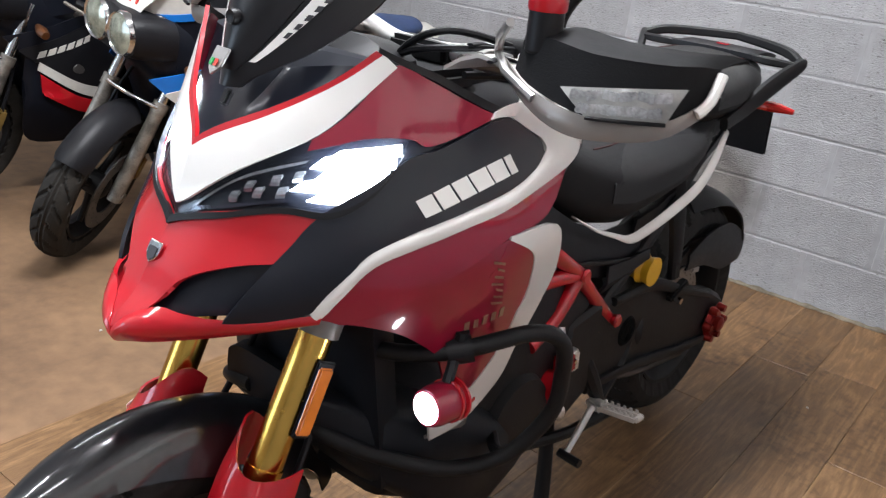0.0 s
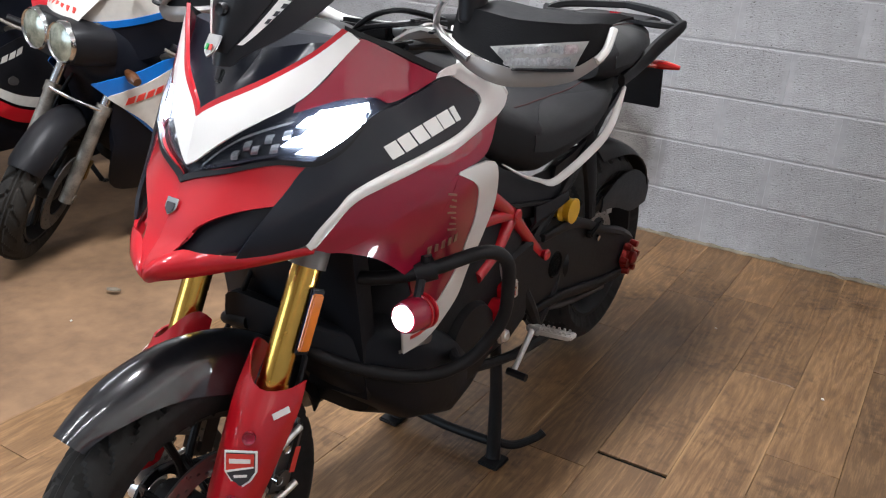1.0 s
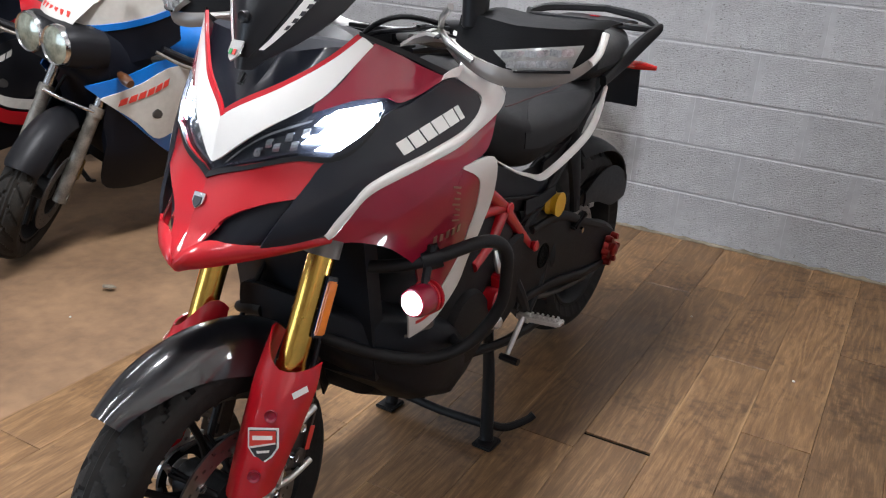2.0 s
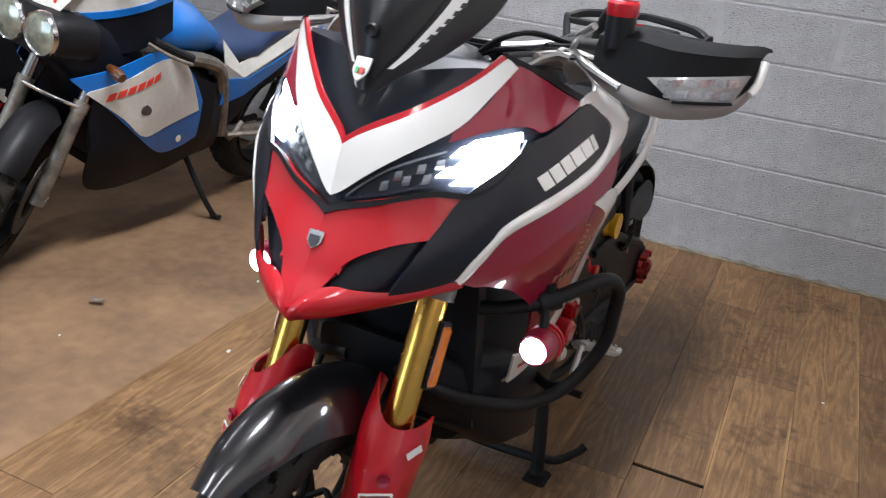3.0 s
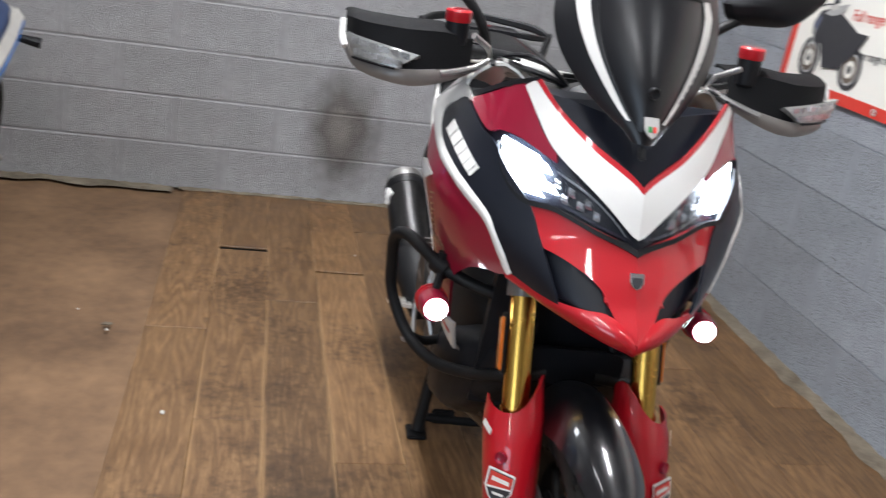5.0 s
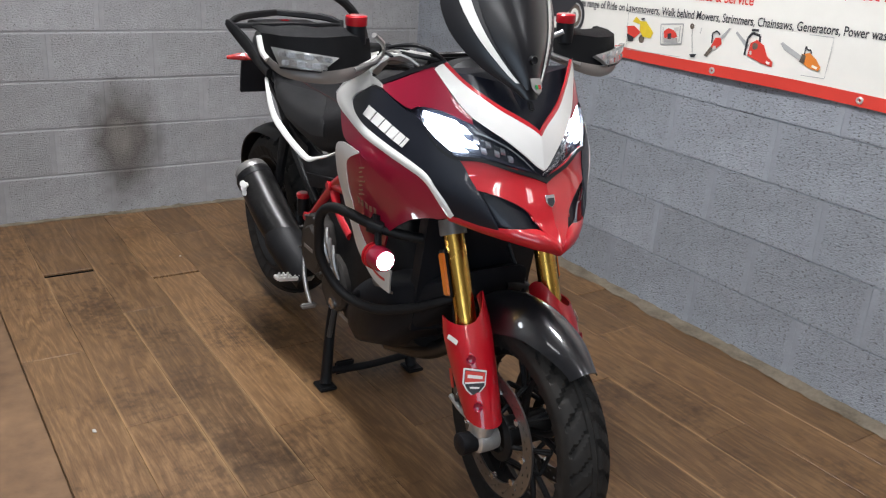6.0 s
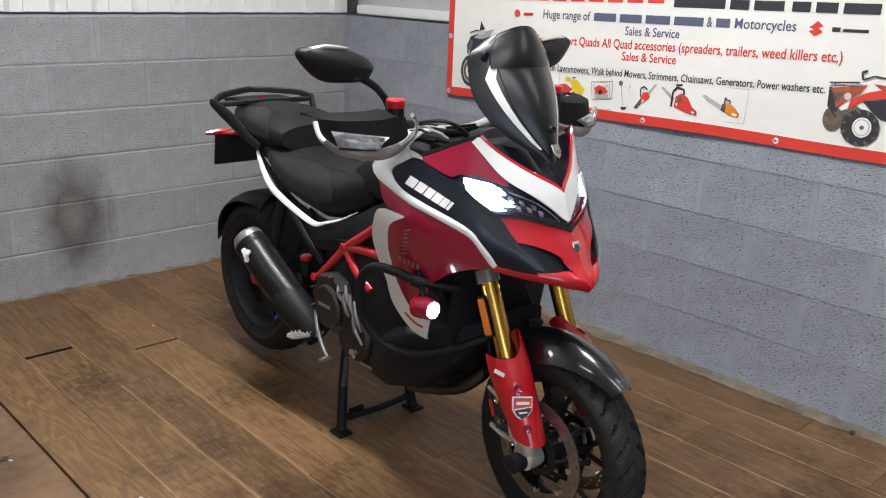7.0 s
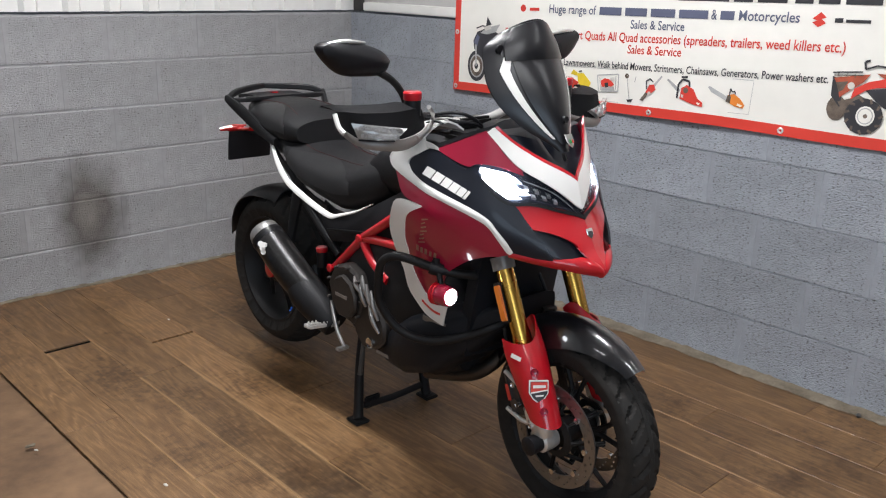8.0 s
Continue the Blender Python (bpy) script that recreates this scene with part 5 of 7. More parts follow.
part("rack_badge", box((.03, .02, .003), B(0, -.97, 1.1005), .001), RED, bike)
part("tail_body", hull([(-.60, .135, .86, .97, .2), (-.75, .14, .89, .985, .2), (-.90, .12, .93, 1.01, .2), (-1.03, .085, .97, 1.03, .2), (-1.10, .05, .985, 1.02, .2)], 12), BLACK, bike)
part("tail_lamp", hull([(-1.02, .10, .935, .965, 0), (-1.08, .125, .93, .957, 0), (-1.13, .10, .935, .952, 0)], 10), TAILRED, bike, "slim red tail lamp")
for sd in (1, -1):
    part("rear_indicator", tube([B(sd * .08, -1.07, .948), B(sd * .13, -1.09, .948), B(sd * .185, -1.10, .944)], [.012, .015, .007], 10, 4), TAILRED, bike, "red rear side lamp")
part("plate_holder", join(box((.205, .008, .155), B(0, -1.19, .865), .004, (8, 0, 0)), box((.08, .14, .05), B(0, -1.12, .93), .015)), BLACK, bike, "black number plate holder seen from behind")

# ---- engine, frame, exhaust ----
engine = part("engine", hull([(.34, .13, .36, .62, .1), (.22, .17, .30, .74, .1), (.02, .175, .29, .78, .1), (-.18, .165, .30, .74, .1), (-.32, .13, .34, .68, .1), (-.40, .09, .38, .60, .1)], 12, 4), MATT, bike, "dark engine block")
part("radiator", sheet([[B(l, .47 - .16 * abs(l) - .18 * (.85 - z), z) for z in (.85, .72, .60, .48)] for l in (-.17, -.10, 0, .10, .17)], .05), PANBLACK, bike, "black radiator behind the forks")
for i in range(9):
    part("radiator_fin", box((.28, .004, .004), B(0, .462 - .18 * (.28 - .025 * i), .58 + .025 * i), 0), PANBLACK, bike)
belly = part("belly_pan", hull([(.52, .11, .58, .66, .1), (.43, .18, .47, .63, .12), (.30, .222, .36, .60, .16), (.16, .222, .308, .53, .16), (.02, .175, .29, .43, .1), (-.16, .12, .295, .37, .1)], 12, 5.0), PANBLACK, bike, "dark belly pan under the engine")
def facet_disc(f, z, radius, l, thick, seed, bevel):
    """A cast cover with an uneven many-sided outline."""
    rim = random.Random(seed)
    pts = []
    for q in range(9):
        a = 2 * math.pi * q / 9 + .2
        rr = radius * rim.uniform(.9, 1.06)
        pts.append((-(f + rr * math.cos(a)), z + rr * math.sin(a)))
    return slab(pts, thick, bevel, plane="YZ", at=l)


cover = part("clutch_cover", join(join(facet_disc(-.17, .505, .112, -.205, .06, 3, .010), facet_disc(-.165, .50, .082, -.222, .02, 4, .008)), facet_disc(-.045, .425, .098, -.198, .06, 9, .010)), COVER, bike, "dark cast clutch cover with bright ribs", 25)
for i in range(7):
    a = radians(-40 + i * 40)
    part("cover_bolt", lathe([(.004, -.2175), (.005, -.20)], "X", 8, B(0, -.17 + .099 * math.cos(a), .505 + .099 * math.sin(a))), GUNMETAL, cover)
for p0, p1 in (((-.07, .60), (-.04, .52)), ((-.02, .56), (.015, .46)), ((-.115, .585), (-.085, .53)), ((-.03, .505), (.02, .415)), ((-.045, .575), (-.012, .49)), ((-.08, .565), (-.055, .49))):
    part("cover_rib", tube([B(-.205, *p0), B(-.210, (p0[0] + p1[0]) / 2, (p0[1] + p1[1]) / 2), B(-.20, *p1)], [.004, .0085, .005], 8, 3), SATIN, cover)
part("sight_glass", lathe([(.012, -.202), (.018, -.205), (.018, -.19)], "X", 20, B(0, -.03, .365)), CHROME, cover)
part("brand_mark", box((.001, .07, .012), B(-.2235, -.17, .50), 0), GREY, cover)
part("belly_mark", box((.0015, .07, .012), B(-.183, .02, .335), 0), GREY, belly)
left_cover = part("clutch_slave", join(join(facet_disc(-.058, .490, .033, .165, .045, 12, .006), box((.040, .040, .042), B(.186, -.088, .533), .008, (12, 0, 0))), tube([B(.178, -.055, .465), B(.176, -.040, .425), B(.172, -.050, .395)], [.020, .015, .012], 10, 3)), RED, bike, "red anodised clutch slave cylinder")
part("union", join(box((.022, .026, .052), B(.186, -.122, .528), .006, (8, 0, 0)), tube([B(.186, -.085, .556), B(.182, -.075, .585), B(.172, -.080, .610)], [.009, .008, .006], 8, 3)), ALU, left_cover, "cast aluminium union")
part("engine_side_cover", slab([(.12, .60), (.245, .62), (.255, .50), (.235, .40), (.15, .36), (.105, .42)], .045, .010, plane="YZ", at=.128), MATT, bike)
part("shift_shaft", join(lathe([(.010, .150), (.016, .155), (.016, .185), (.010, .19)], "X", 14, B(0, -.115, .40)), box((.014, .030, .055), B(.180, -.095, .415), .005, (20, 0, 0))), ALU, bike)
part("alternator_cover", lathe([(.05, .195), (.09, .19), (.10, .17), (.10, .12)], "X", 36, B(0, .05, .45)), MATT, bike)
for a, b in (((.208, -.065, .505), (.215, -.065, .505)), ((.208, -.045, .475), (.214, -.045, .475)), ((.205, -.090, .545), (.212, -.090, .545))):
    part("cover_bolt", tube([B(*a), B(*b)], .005, 8, 1), CHROME, left_cover)
frame_ob = part("trellis_frame", tube([B(.16, .10, .86), B(.165, .0, .79), B(.158, -.13, .71)], .017, 12, 4), RED, bike, "red steel trellis frame")
for sd in (1, -1):
    for pts in ([(.16, .10, .86), (.165, .0, .79), (.158, -.13, .71)], [(.158, -.13, .71), (.155, -.22, .63), (.15, -.31, .555)], [(.158, -.13, .71), (.162, -.02, .725), (.165, .10, .735)],
                [(.158, -.13, .70), (.165, -.06, .64), (.168, .03, .60)], [(.165, .10, .735), (.16, .20, .80)]):
        if sd == 1 and pts[0] == (.16, .10, .86):
            continue
        part("frame_tube", tube([B(sd * l, f, z) for l, f, z in pts], .0165, 12, 4), RED, frame_ob)
    for f, z in ((-.13, .71), (-.31, .555)):
        part("frame_bolt", lathe([(.012, sd * .166), (.016, sd * .178), (.012, sd * .182)], "X", 14, B(0, f, z)), RED, frame_ob)
    part("subframe", tube([B(sd * .14, -.30, .60), B(sd * .15, -.45, .72), B(sd * .14, -.65, .88)], .016, 10, 4), MATT, bike)
    part("peg_bracket", join(tube([B(sd * .15, -.22, .50), B(sd * .165, -.26, .42), B(sd * .165, -.32, .345)], [.018, .022, .014], 10, 5), tube([B(sd * .165, -.32, .345), B(sd * .15, -.42, .42), B(sd * .14, -.46, .52)], [.014, .018, .014], 10, 5)), MATT, bike)
    peg = part("foot_peg", join(box((.100, .008, .016), B(sd * .228, -.283, .352), .003, (0, 0, sd * 14)), box((.100, .008, .016), B(sd * .234, -.309, .352), .003, (0, 0, sd * 14))), ALU, bike, "serrated aluminium foot peg")
    for i in range(6):
        for k in (-1, 1):
            part("peg_tooth", box((.007, .005, .007), B(sd * (.195 + .014 * i), -.296 + k * .013 - .0035 * (i - 2.5), .362), .001), ALU, peg)
    part("peg_tip", box((.012, .030, .013), B(sd * .276, -.309, .352), .003), ALU, peg)
    part("peg_root", box((.045, .034, .026), B(sd * .180, -.284, .352), .008), ALU, peg)
    part("passenger_peg", box((.024, .085, .020), B(sd * .172, -.615, .545), .006, (22, 0, 0)), MATT, bike)
    part("passenger_hanger", flat_bar([B(sd * .142, -.535, .86), B(sd * .152, -.56, .76), B(sd * .158, -.585, .66), B(sd * .160, -.60, .58)], [.020, .021, .018, .016], .012), MATT, bike)
# pedals
part("brake_pedal", join(tube([B(-.195, -.27, .445), B(-.21, -.235, .40), B(-.215, -.20, .345), B(-.215, -.165, .31)], [.006, .008, .0075, .006], 10, 5), box((.05, .022, .014), B(-.225, -.16, .306), .004)), SATIN, bike, "silver brake pedal")
lever = part("gear_lever", tube([B(.195, -.235, .372), B(.20, -.185, .335), B(.205, -.135, .300)], [.008, .0075, .0065], 10, 4), ALU, bike, "silver gear lever with a rubber tip")
part("lever_tip", tube([B(.19, -.132, .298), B(.245, -.128, .298)], .010, 10, 1), BLACK, lever)
part("brake_reservoir", lathe([(.018, .53), (.020, .535), (.020, .59), (.016, .592)], "Z", 20, B(-.15, -.40, 0)), BLACK, bike)
part("reservoir_cap", lathe([(.021, .59), (.0225, .594), (.0225, .604), (.018, .608)], "Z", 20, B(-.15, -.40, 0)), RED, bike, "red anodised cap of the rear brake")
part("shock_spring", lathe([(.035, 0), (.038, .01), (.030, .02), (.038, .03), (.030, .04), (.038, .05), (.030, .06), (.035, .08)], "X", 20, B(.105, -.430, .645)), YELLOW, bike, "yellow shock absorber spring")
arm = [(-.20, .575), (-.33, .625), (-.44, .625), (-.56, .585), (-.72, .515), (-.90, .462), (-.985, .42), (-1.005, .36), (-.97, .305), (-.90, .285), (-.74, .30), (-.52, .345), (-.30, .37), (-.21, .42)]
swing = part("swingarm", join(slab([(-f, z) for f, z in arm], .05, .014, plane="YZ", at=.112), tube([B(-.06, -.34, .46), B(.06, -.42, .47), B(.13, -.50, .47)], .055, 14, 3)), MATT, bike, "black cast single-sided swingarm")
# black disc stands in for the shade in the arm's round hole
part("pocket_shade", lathe([(.004, .158), (.027, .158), (.034, .166), (.038, .162)], "X", 24, B(0, -.40, .495)), VOID, swing)
part("arm_rib", flat_bar([B(.165, -.24, .40), B(.168, -.45, .39), B(.168, -.70, .345), B(.165, -.88, .325)], [.010, .012, .012, .009], .008), MATT, swing)
part("arm_rib", flat_bar([B(.165, -.30, .60), B(.168, -.48, .595), B(.168, -.66, .53), B(.165, -.86, .46)], [.010, .014, .012, .008], .008), MATT, swing)
for f, z in ((-.225, .43), (-.235, .545), (-.66, .50)):
    part("arm_bolt", lathe([(.004, .172), (.009, .172), (.010, .16)], "X", 12, B(0, f, z)), CHROME, swing)
part("chain_guard", sheet([[B(.150, f, z0), B(.172, f, (z0 + z1) / 2), B(.168, f, z1)] for f, z0, z1 in ((-.24, .62, .70), (-.33, .635, .695), (-.42, .655, .70))], .006), BLACK, bike, "black chain guard")
part("chain", tube([B(.115, -.22, .41), B(.12, -.55, .31), B(.12, -.86, .265)], .011, 8, 4), STEEL_DARK, bike)
rear = part("rear_wheel", tyre(RR, WR, RA, True, 26), RUBBER, bike, "wide rear tyre", 30)
part("rim", turned([(.218, -.080), (.228, -.082), (.225, -.066), (.206, -.05), (.200, 0), (.206, .05), (.225, .066), (.228, .082), (.218, .080), (.192, .04), (.190, 0), (.192, -.04)], RA), MATT, rear, "black cast rim")
part("hub", turned([(.045, -.06), (.062, -.05), (.06, .05), (.07, .10), (.05, .13)], RA, 32, False), MATT, rear)
part("wheel_nut", turned([(.018, -.085), (.036, -.082), (.040, -.060), (.03, -.05)], RA, 12, False), RED, rear, "red anodised wheel nut")
for i in range(5):
    part("spoke", spoke(RA, 2 * math.pi * i / 5 + .1, .05, .196, .28, .014, -.04), MATT, rear)
part("brake_disc", disc(RA, .085, .122, .055, 42), DISC, rear, "drilled steel brake disc")
part("sprocket_carrier", turned([(.02, .182), (.036, .180), (.046, .168), (.02, .150)], RA, 30, False), REDANO, rear, "red anodised carrier")
for i in range(6):
    a = 2 * math.pi * i / 6
    part("carrier_nut", lathe([(.008, .166), (.013, .170), (.010, .192)], "X", 12, B(0, RA[0] + .046 * math.cos(a), RA[1] + .046 * math.sin(a))), REDANO, rear, "red anodised nut")
part("axle_cap", turned([(.012, .174), (.022, .178), (.022, .196), (.012, .202)], RA, 16, False), REDANO, rear)
part("valve_cap", tube([B(-.03, RA[0] + .10, RA[1] - .155), B(-.045, RA[0] + .105, RA[1] - .17)], .008, 8, 1), BLUECAP, rear, "blue valve cap")
rows = []
for i in range(25):
    a = radians(80 + 84 * i / 24)
    half = spline([(.070,), (.098,), (.108,), (.112,), (.108,), (.086,)], i / 24)[0]
    drop = spline([(.05,), (.04,), (.034,), (.036,), (.05,), (.04,)], i / 24)[0]
    rows.append([B(half * q, RA[0] + (RR + .020 - drop * abs(q) ** 3) * math.cos(a), RA[1] + (RR + .020 - drop * abs(q) ** 3) * math.sin(a)) for q in (-1, -.9, -.75, -.5, -.25, 0, .25, .5, .75, .9, 1)])
hugger = part("rear_hugger", sheet(rows, .005), BLACK, bike, "gloss black rear mudguard over the tyre")
rows = []
for i in range(13):
    t = i / 12
    up, lo = spline([(-.78, .578), (-.90, .615), (-1.05, .612), (-1.19, .545)], t), spline([(-.775, .535), (-.90, .520), (-1.05, .470), (-1.185, .470)], t)
    rows.append([B(.120 - .012 * t + .003 * math.sin(math.pi * q), *(lo + (up - lo) * q)) for q in (0, .25, .5, .75, 1)])
part("hugger_arm", sheet(rows, .006), BLACK, hugger, "glossy black arm of the mudguard")
part("hugger_plate", box((.004, .040, .016), B(.135, -.80, .538), .002, (-6, 0, 0)), SATIN, hugger)
can = part("exhaust", tube([B(-.165, -.30, .345), B(-.185, -.39, .41), B(-.213, -.50, .490), B(-.230, -.62, .580), B(-.236, -.655, .606)], [.050, .060, .065, .064, .062], 24, 8), EXH, bike, "dark titanium exhaust silencer with a pale emblem")
part("end_cap", tube([B(-.236, -.655, .606), B(-.2385, -.670, .619), B(-.240, -.679, .626)], [.062, .058, .051], 20, 3), SATIN, can, "brushed silver end cap")
part("outlet", tube([B(-.239, -.674, .622), B(-.2405, -.684, .630)], .036, 16, 1), BLACK, can)
part("exhaust_band", tube([B(-.233, -.632, .589), B(-.2352, -.645, .599)], .0655, 20, 1), BLACK, can)
part("heat_shield", tube([B(-.165, -.29, .335), B(-.185, -.36, .385), B(-.203, -.43, .435), B(-.2105, -.475, .470)], [.052, .064, .067, .050], 16, 6), MATT, can, "black heat shield")
for i, (df, dz, r) in enumerate(((0, .0, .012), (.012, .014, .010), (-.014, .012, .011), (.006, -.016, .010))):
    part("emblem_disc", tube([B(-.286, -.590 + df, .580 + dz), B(-.2935, -.585 + df, .583 + dz)], r, 10, 1), WHITE, can, "pale emblem")
part("front_pipe", tube([B(.02, .40, .62), B(.03, .44, .50), B(-.05, .36, .36), B(-.10, .16, .30)], .024, 12, 6), TITAN, bike)

# ---- crash bars, fog lamps, stand ----
for sd in (1, -1):
    bar = part("crash_bar", tube([B(sd * l, f, z) for l, f, z in ((.11, .47, .735), (.20, .445, .745), (.275, .395, .765), (.338, .300, .790), (.360, .250, .765), (.357, .226, .70), (.346, .222, .62), (.302, .262, .536), (.245, .340, .512), (.18, .43, .540), (.12, .505, .585), (.05, .515, .60))], .0135, 14, 7), MATT, bike, "black tubular crash bar")
    part("bar_clamp", tube([B(sd * .262, .408, .760), B(sd * .288, .382, .770)], .021, 14, 1), BLACK, bar)
    part("bar_clamp", tube([B(sd * .275, .395, .775), B(sd * .275, .395, .797)], .011, 8, 1), BLACK, bar)
    part("bar_stay", tube([B(sd * .300, .264, .535), B(sd * .25, .22, .50), B(sd * .17, .12, .47)], .011, 10, 4), MATT, bar)
    part("bar_stay", tube([B(sd * .18, .43, .540), B(sd * .165, .38, .52), B(sd * .13, .30, .50)], .012, 10, 3), MATT, bar)
    fog = part("fog_lamp", lathe([(.010, -.060), (.024, -.056), (.031, -.03), (.031, .0), (.0275, .012), (.0225, .0135)], "Y", 24), RED_BAKED, bike, "red fog lamp housing, lamp lit")
    fog.matrix_local = Matrix.Translation(B(sd * .289, .463, .703)) @ Euler((radians(4), 0, radians(180 - sd * 3))).to_matrix().to_4x4()
    part("fog_glass", lathe([(.002, .019), (.012, .018), (.019, .017), (.0235, .0145), (.0235, .006)], "Y", 24), FOG, fog, "glowing white lamp glass")
    for i in range(2):
        part("cooling_fin", lathe([(.026, -.05 + i * .014), (.0335, -.048 + i * .014), (.0335, -.044 + i * .014), (.026, -.042 + i * .014)], "Y", 24), RED, fog)
    part("fog_bracket", tube([B(sd * .288, .435, .722), B(sd * .280, .415, .750), B(sd * .272, .398, .760)], .009, 8, 2), BLACK, bike)
    part("stand_leg", tube([B(sd * .115, -.19, .34), B(sd * .14, -.175, .20), B(sd * .160, -.155, .035), B(sd * .163, -.15, .012)], [.015, .017, .019, .021], 12, 4), MATT, bike, "black centre stand leg")
    part("stand_foot", box((.06, .07, .012), B(sd * .165, -.150, .0065), .004), MATT, bike)
part("stand_cross", tube([B(.155, -.16, .055), B(0, -.16, .045), B(-.155, -.16, .055)], .013, 12, 3), MATT, bike)
part("stand_plate", box((.07, .012, .05), B(-.09, -.165, .055), .006), MATT, bike)
part("stand_lever", tube([B(.155, -.16, .06), B(.195, -.20, .042), B(.235, -.245, .058), B(.25, -.262, .075)], [.012, .012, .011, .012], 10, 5), MATT, bike, "black foot lever of the stand")
part("stand_spring", tube([B(-.12, -.17, .33), B(-.15, -.16, .18)], .009, 8, 2), STEEL_DARK, bike)
part("side_stand", tube([B(.14, -.03, .33), B(.165, -.20, .305), B(.175, -.40, .30)], [.014, .013, .016], 10, 4), MATT, bike, "folded black side stand")


# ---- the two older sport motorcycles by the wall ----
def sport_bike(m, label, top, top_low, stripe, flank, mark_ground, mark, seat_mat, turn_deg, bands=()):
    """An older fully faired sport motorcycle on its side stand, twin round lamps; l left, f forwards."""
    sb = thing("motorcycle", m, label, "motorcycle")
    fa, ra, r = (.72, .305), (-.71, .31), .305
    head = B(0, .46, .86)
    ax = (B(0, .70, .32) - head).normalized()
    st = Matrix.Translation(B(.04, -.01, 0)) @ Matrix.Translation(head) @ Matrix.Rotation(radians(turn_deg), 4, ax) @ Matrix.Translation(-head)

    def sd_(bm):
        bmesh.ops.transform(bm, matrix=st, verts=bm.verts)
        return bm

    fw = part("front_wheel", sd_(tyre(r, .060, fa, True, 22)), DUSTY, sb, "dusty front tyre", 30)
    part("rim", sd_(turned([(.205, -.045), (.215, -.046), (.20, -.03), (.19, 0), (.20, .03), (.215, .046), (.205, .045), (.178, 0)], fa, 48)), MATT, fw)
    for i in range(3):
        part("spoke", sd_(spoke(fa, 2 * math.pi * i / 3 + .5, .03, .185, .1, .016, 0)), MATT, fw)
    part("hub", sd_(turned([(.03, -.06), (.045, -.05), (.045, .05), (.03, .06)], fa, 24, False)), MATT, fw)
    for s in (1, -1):
        part("brake_disc", sd_(disc(fa, .09, .150, s * .072, 36)), STEEL_DARK, fw)
        leg = part("fork_leg", sd_(tube([B(s * .098, .735, .285), B(s * .098, .655, .48), B(s * .098, .592, .64)], [.026, .026, .025], 14, 4)), CORRODED, sb, "corroded alloy fork leg")
        part("fork_tube", sd_(tube([B(s * .098, .592, .64), B(s * .098, .50, .86)], .020, 14, 2)), CHROME, leg)
        part("fork_clamp", sd_(tube([B(s * .098, .600, .620), B(s * .098, .584, .655)], .030, 12, 1)), CORRODED, leg)
        part("brake_caliper", sd_(box((.045, .05, .10), B(s * .092, .615, .38), .010, (-20, 0, 0))), BRASS, leg, "yellowed brake caliper")
        part("axle_nut", sd_(lathe([(.012, s * .10), (.018, s * .105), (.018, s * .125)], "X", 12, B(0, *fa))), CORRODED, leg)
        part("brake_hose", sd_(tube([B(s * .10, .60, .42), B(s * .085, .55, .58), B(s * .05, .50, .76)], .007, 8, 5)), BLACK, leg)
    part("fork_brace", sd_(tube([B(-.098, .615, .648), B(0, .632, .652), B(.098, .615, .648)], .008, 8, 3)), CHROME, sb)
    rows = []
    for i in range(17):
        a = radians(40 + 72 * i / 16)
        rows.append([B(q * (.064 if 0 < i < 16 else .056), fa[0] + (r + .022 - .05 * abs(q) ** 2.4) * math.cos(a), fa[1] + (r + .022 - .05 * abs(q) ** 2.4) * math.sin(a)) for q in (-1, -.8, -.5, -.2, 0, .2, .5, .8, 1)])
    part("front_fender", sd_(sheet(rows, .004)), BLACK, sb, "black front mudguard")
    rw = part("rear_wheel", tyre(r + .01, .075, ra, True, 22), DUSTY, sb, "dusty rear tyre", 30)
    part("rim", turned([(.205, -.06), (.215, -.062), (.20, -.04), (.19, 0), (.20, .04), (.215, .062), (.205, .06), (.178, 0)], ra, 48), MATT, rw)
    for i in range(3):
        part("spoke", spoke(ra, 2 * math.pi * i / 3, .03, .185, .1, .018, 0), MATT, rw)
    # fairing
    def flank_at(f, z):
        w = spline([(.13,), (.19,), (.225,), (.235,), (.235,), (.215,)], (z - .18) / .72)[0]
        nose = max(0, f - .30)
        return w - 1.15 * nose ** 1.8 * (1.0 if z > .5 else .55) - .10 * max(0, -.05 - f)

    def side(low, high, s, out, nu=20, nv=8, thick=.005):
        rows_ = []
        for i in range(nu):
            a, b = spline(low, i / (nu - 1)), spline(high, i / (nu - 1))
            rows_.append([])
            for j in range(nv):
                q = a.lerp(b, j / (nv - 1))
                rows_[-1].append(B(s * (flank_at(q[0], q[1]) + out), q[0], q[1]))
        return sheet(rows_, thick, (-s, 0, 0))

    fair = part("fairing", hull([(.62, .10, .77, .92, .2), (.54, .15, .70, .96, .25), (.42, .185, .40, .98, .35), (.25, .20, .24, .86, .2), (.05, .19, .24, .80, .2), (-.12, .15, .28, .76, .2)], 12, 3.2), NAVY, sb, "dark inner side of the fairing")
    for s in (1, -1):
        part("lower_fairing", side([(.50, .64), (.515, .44), (.485, .295), (.37, .262), (.18, .280), (.02, .325), (-.08, .375)], [(.50, .78), (.50, .76), (.49, .74), (.42, .765), (.26, .79), (.05, .70), (-.05, .66)], s, .004), flank, fair, "dark lower fairing")
        part("stripe_panel", side([(.575, .715), (.44, .60), (.32, .49), (.20, .405), (.10, .405), (.01, .44)], [(.575, .72), (.44, .775), (.31, .825), (.20, .80), (.10, .72), (.02, .60)], s, .008), stripe, fair, "coloured side panel")
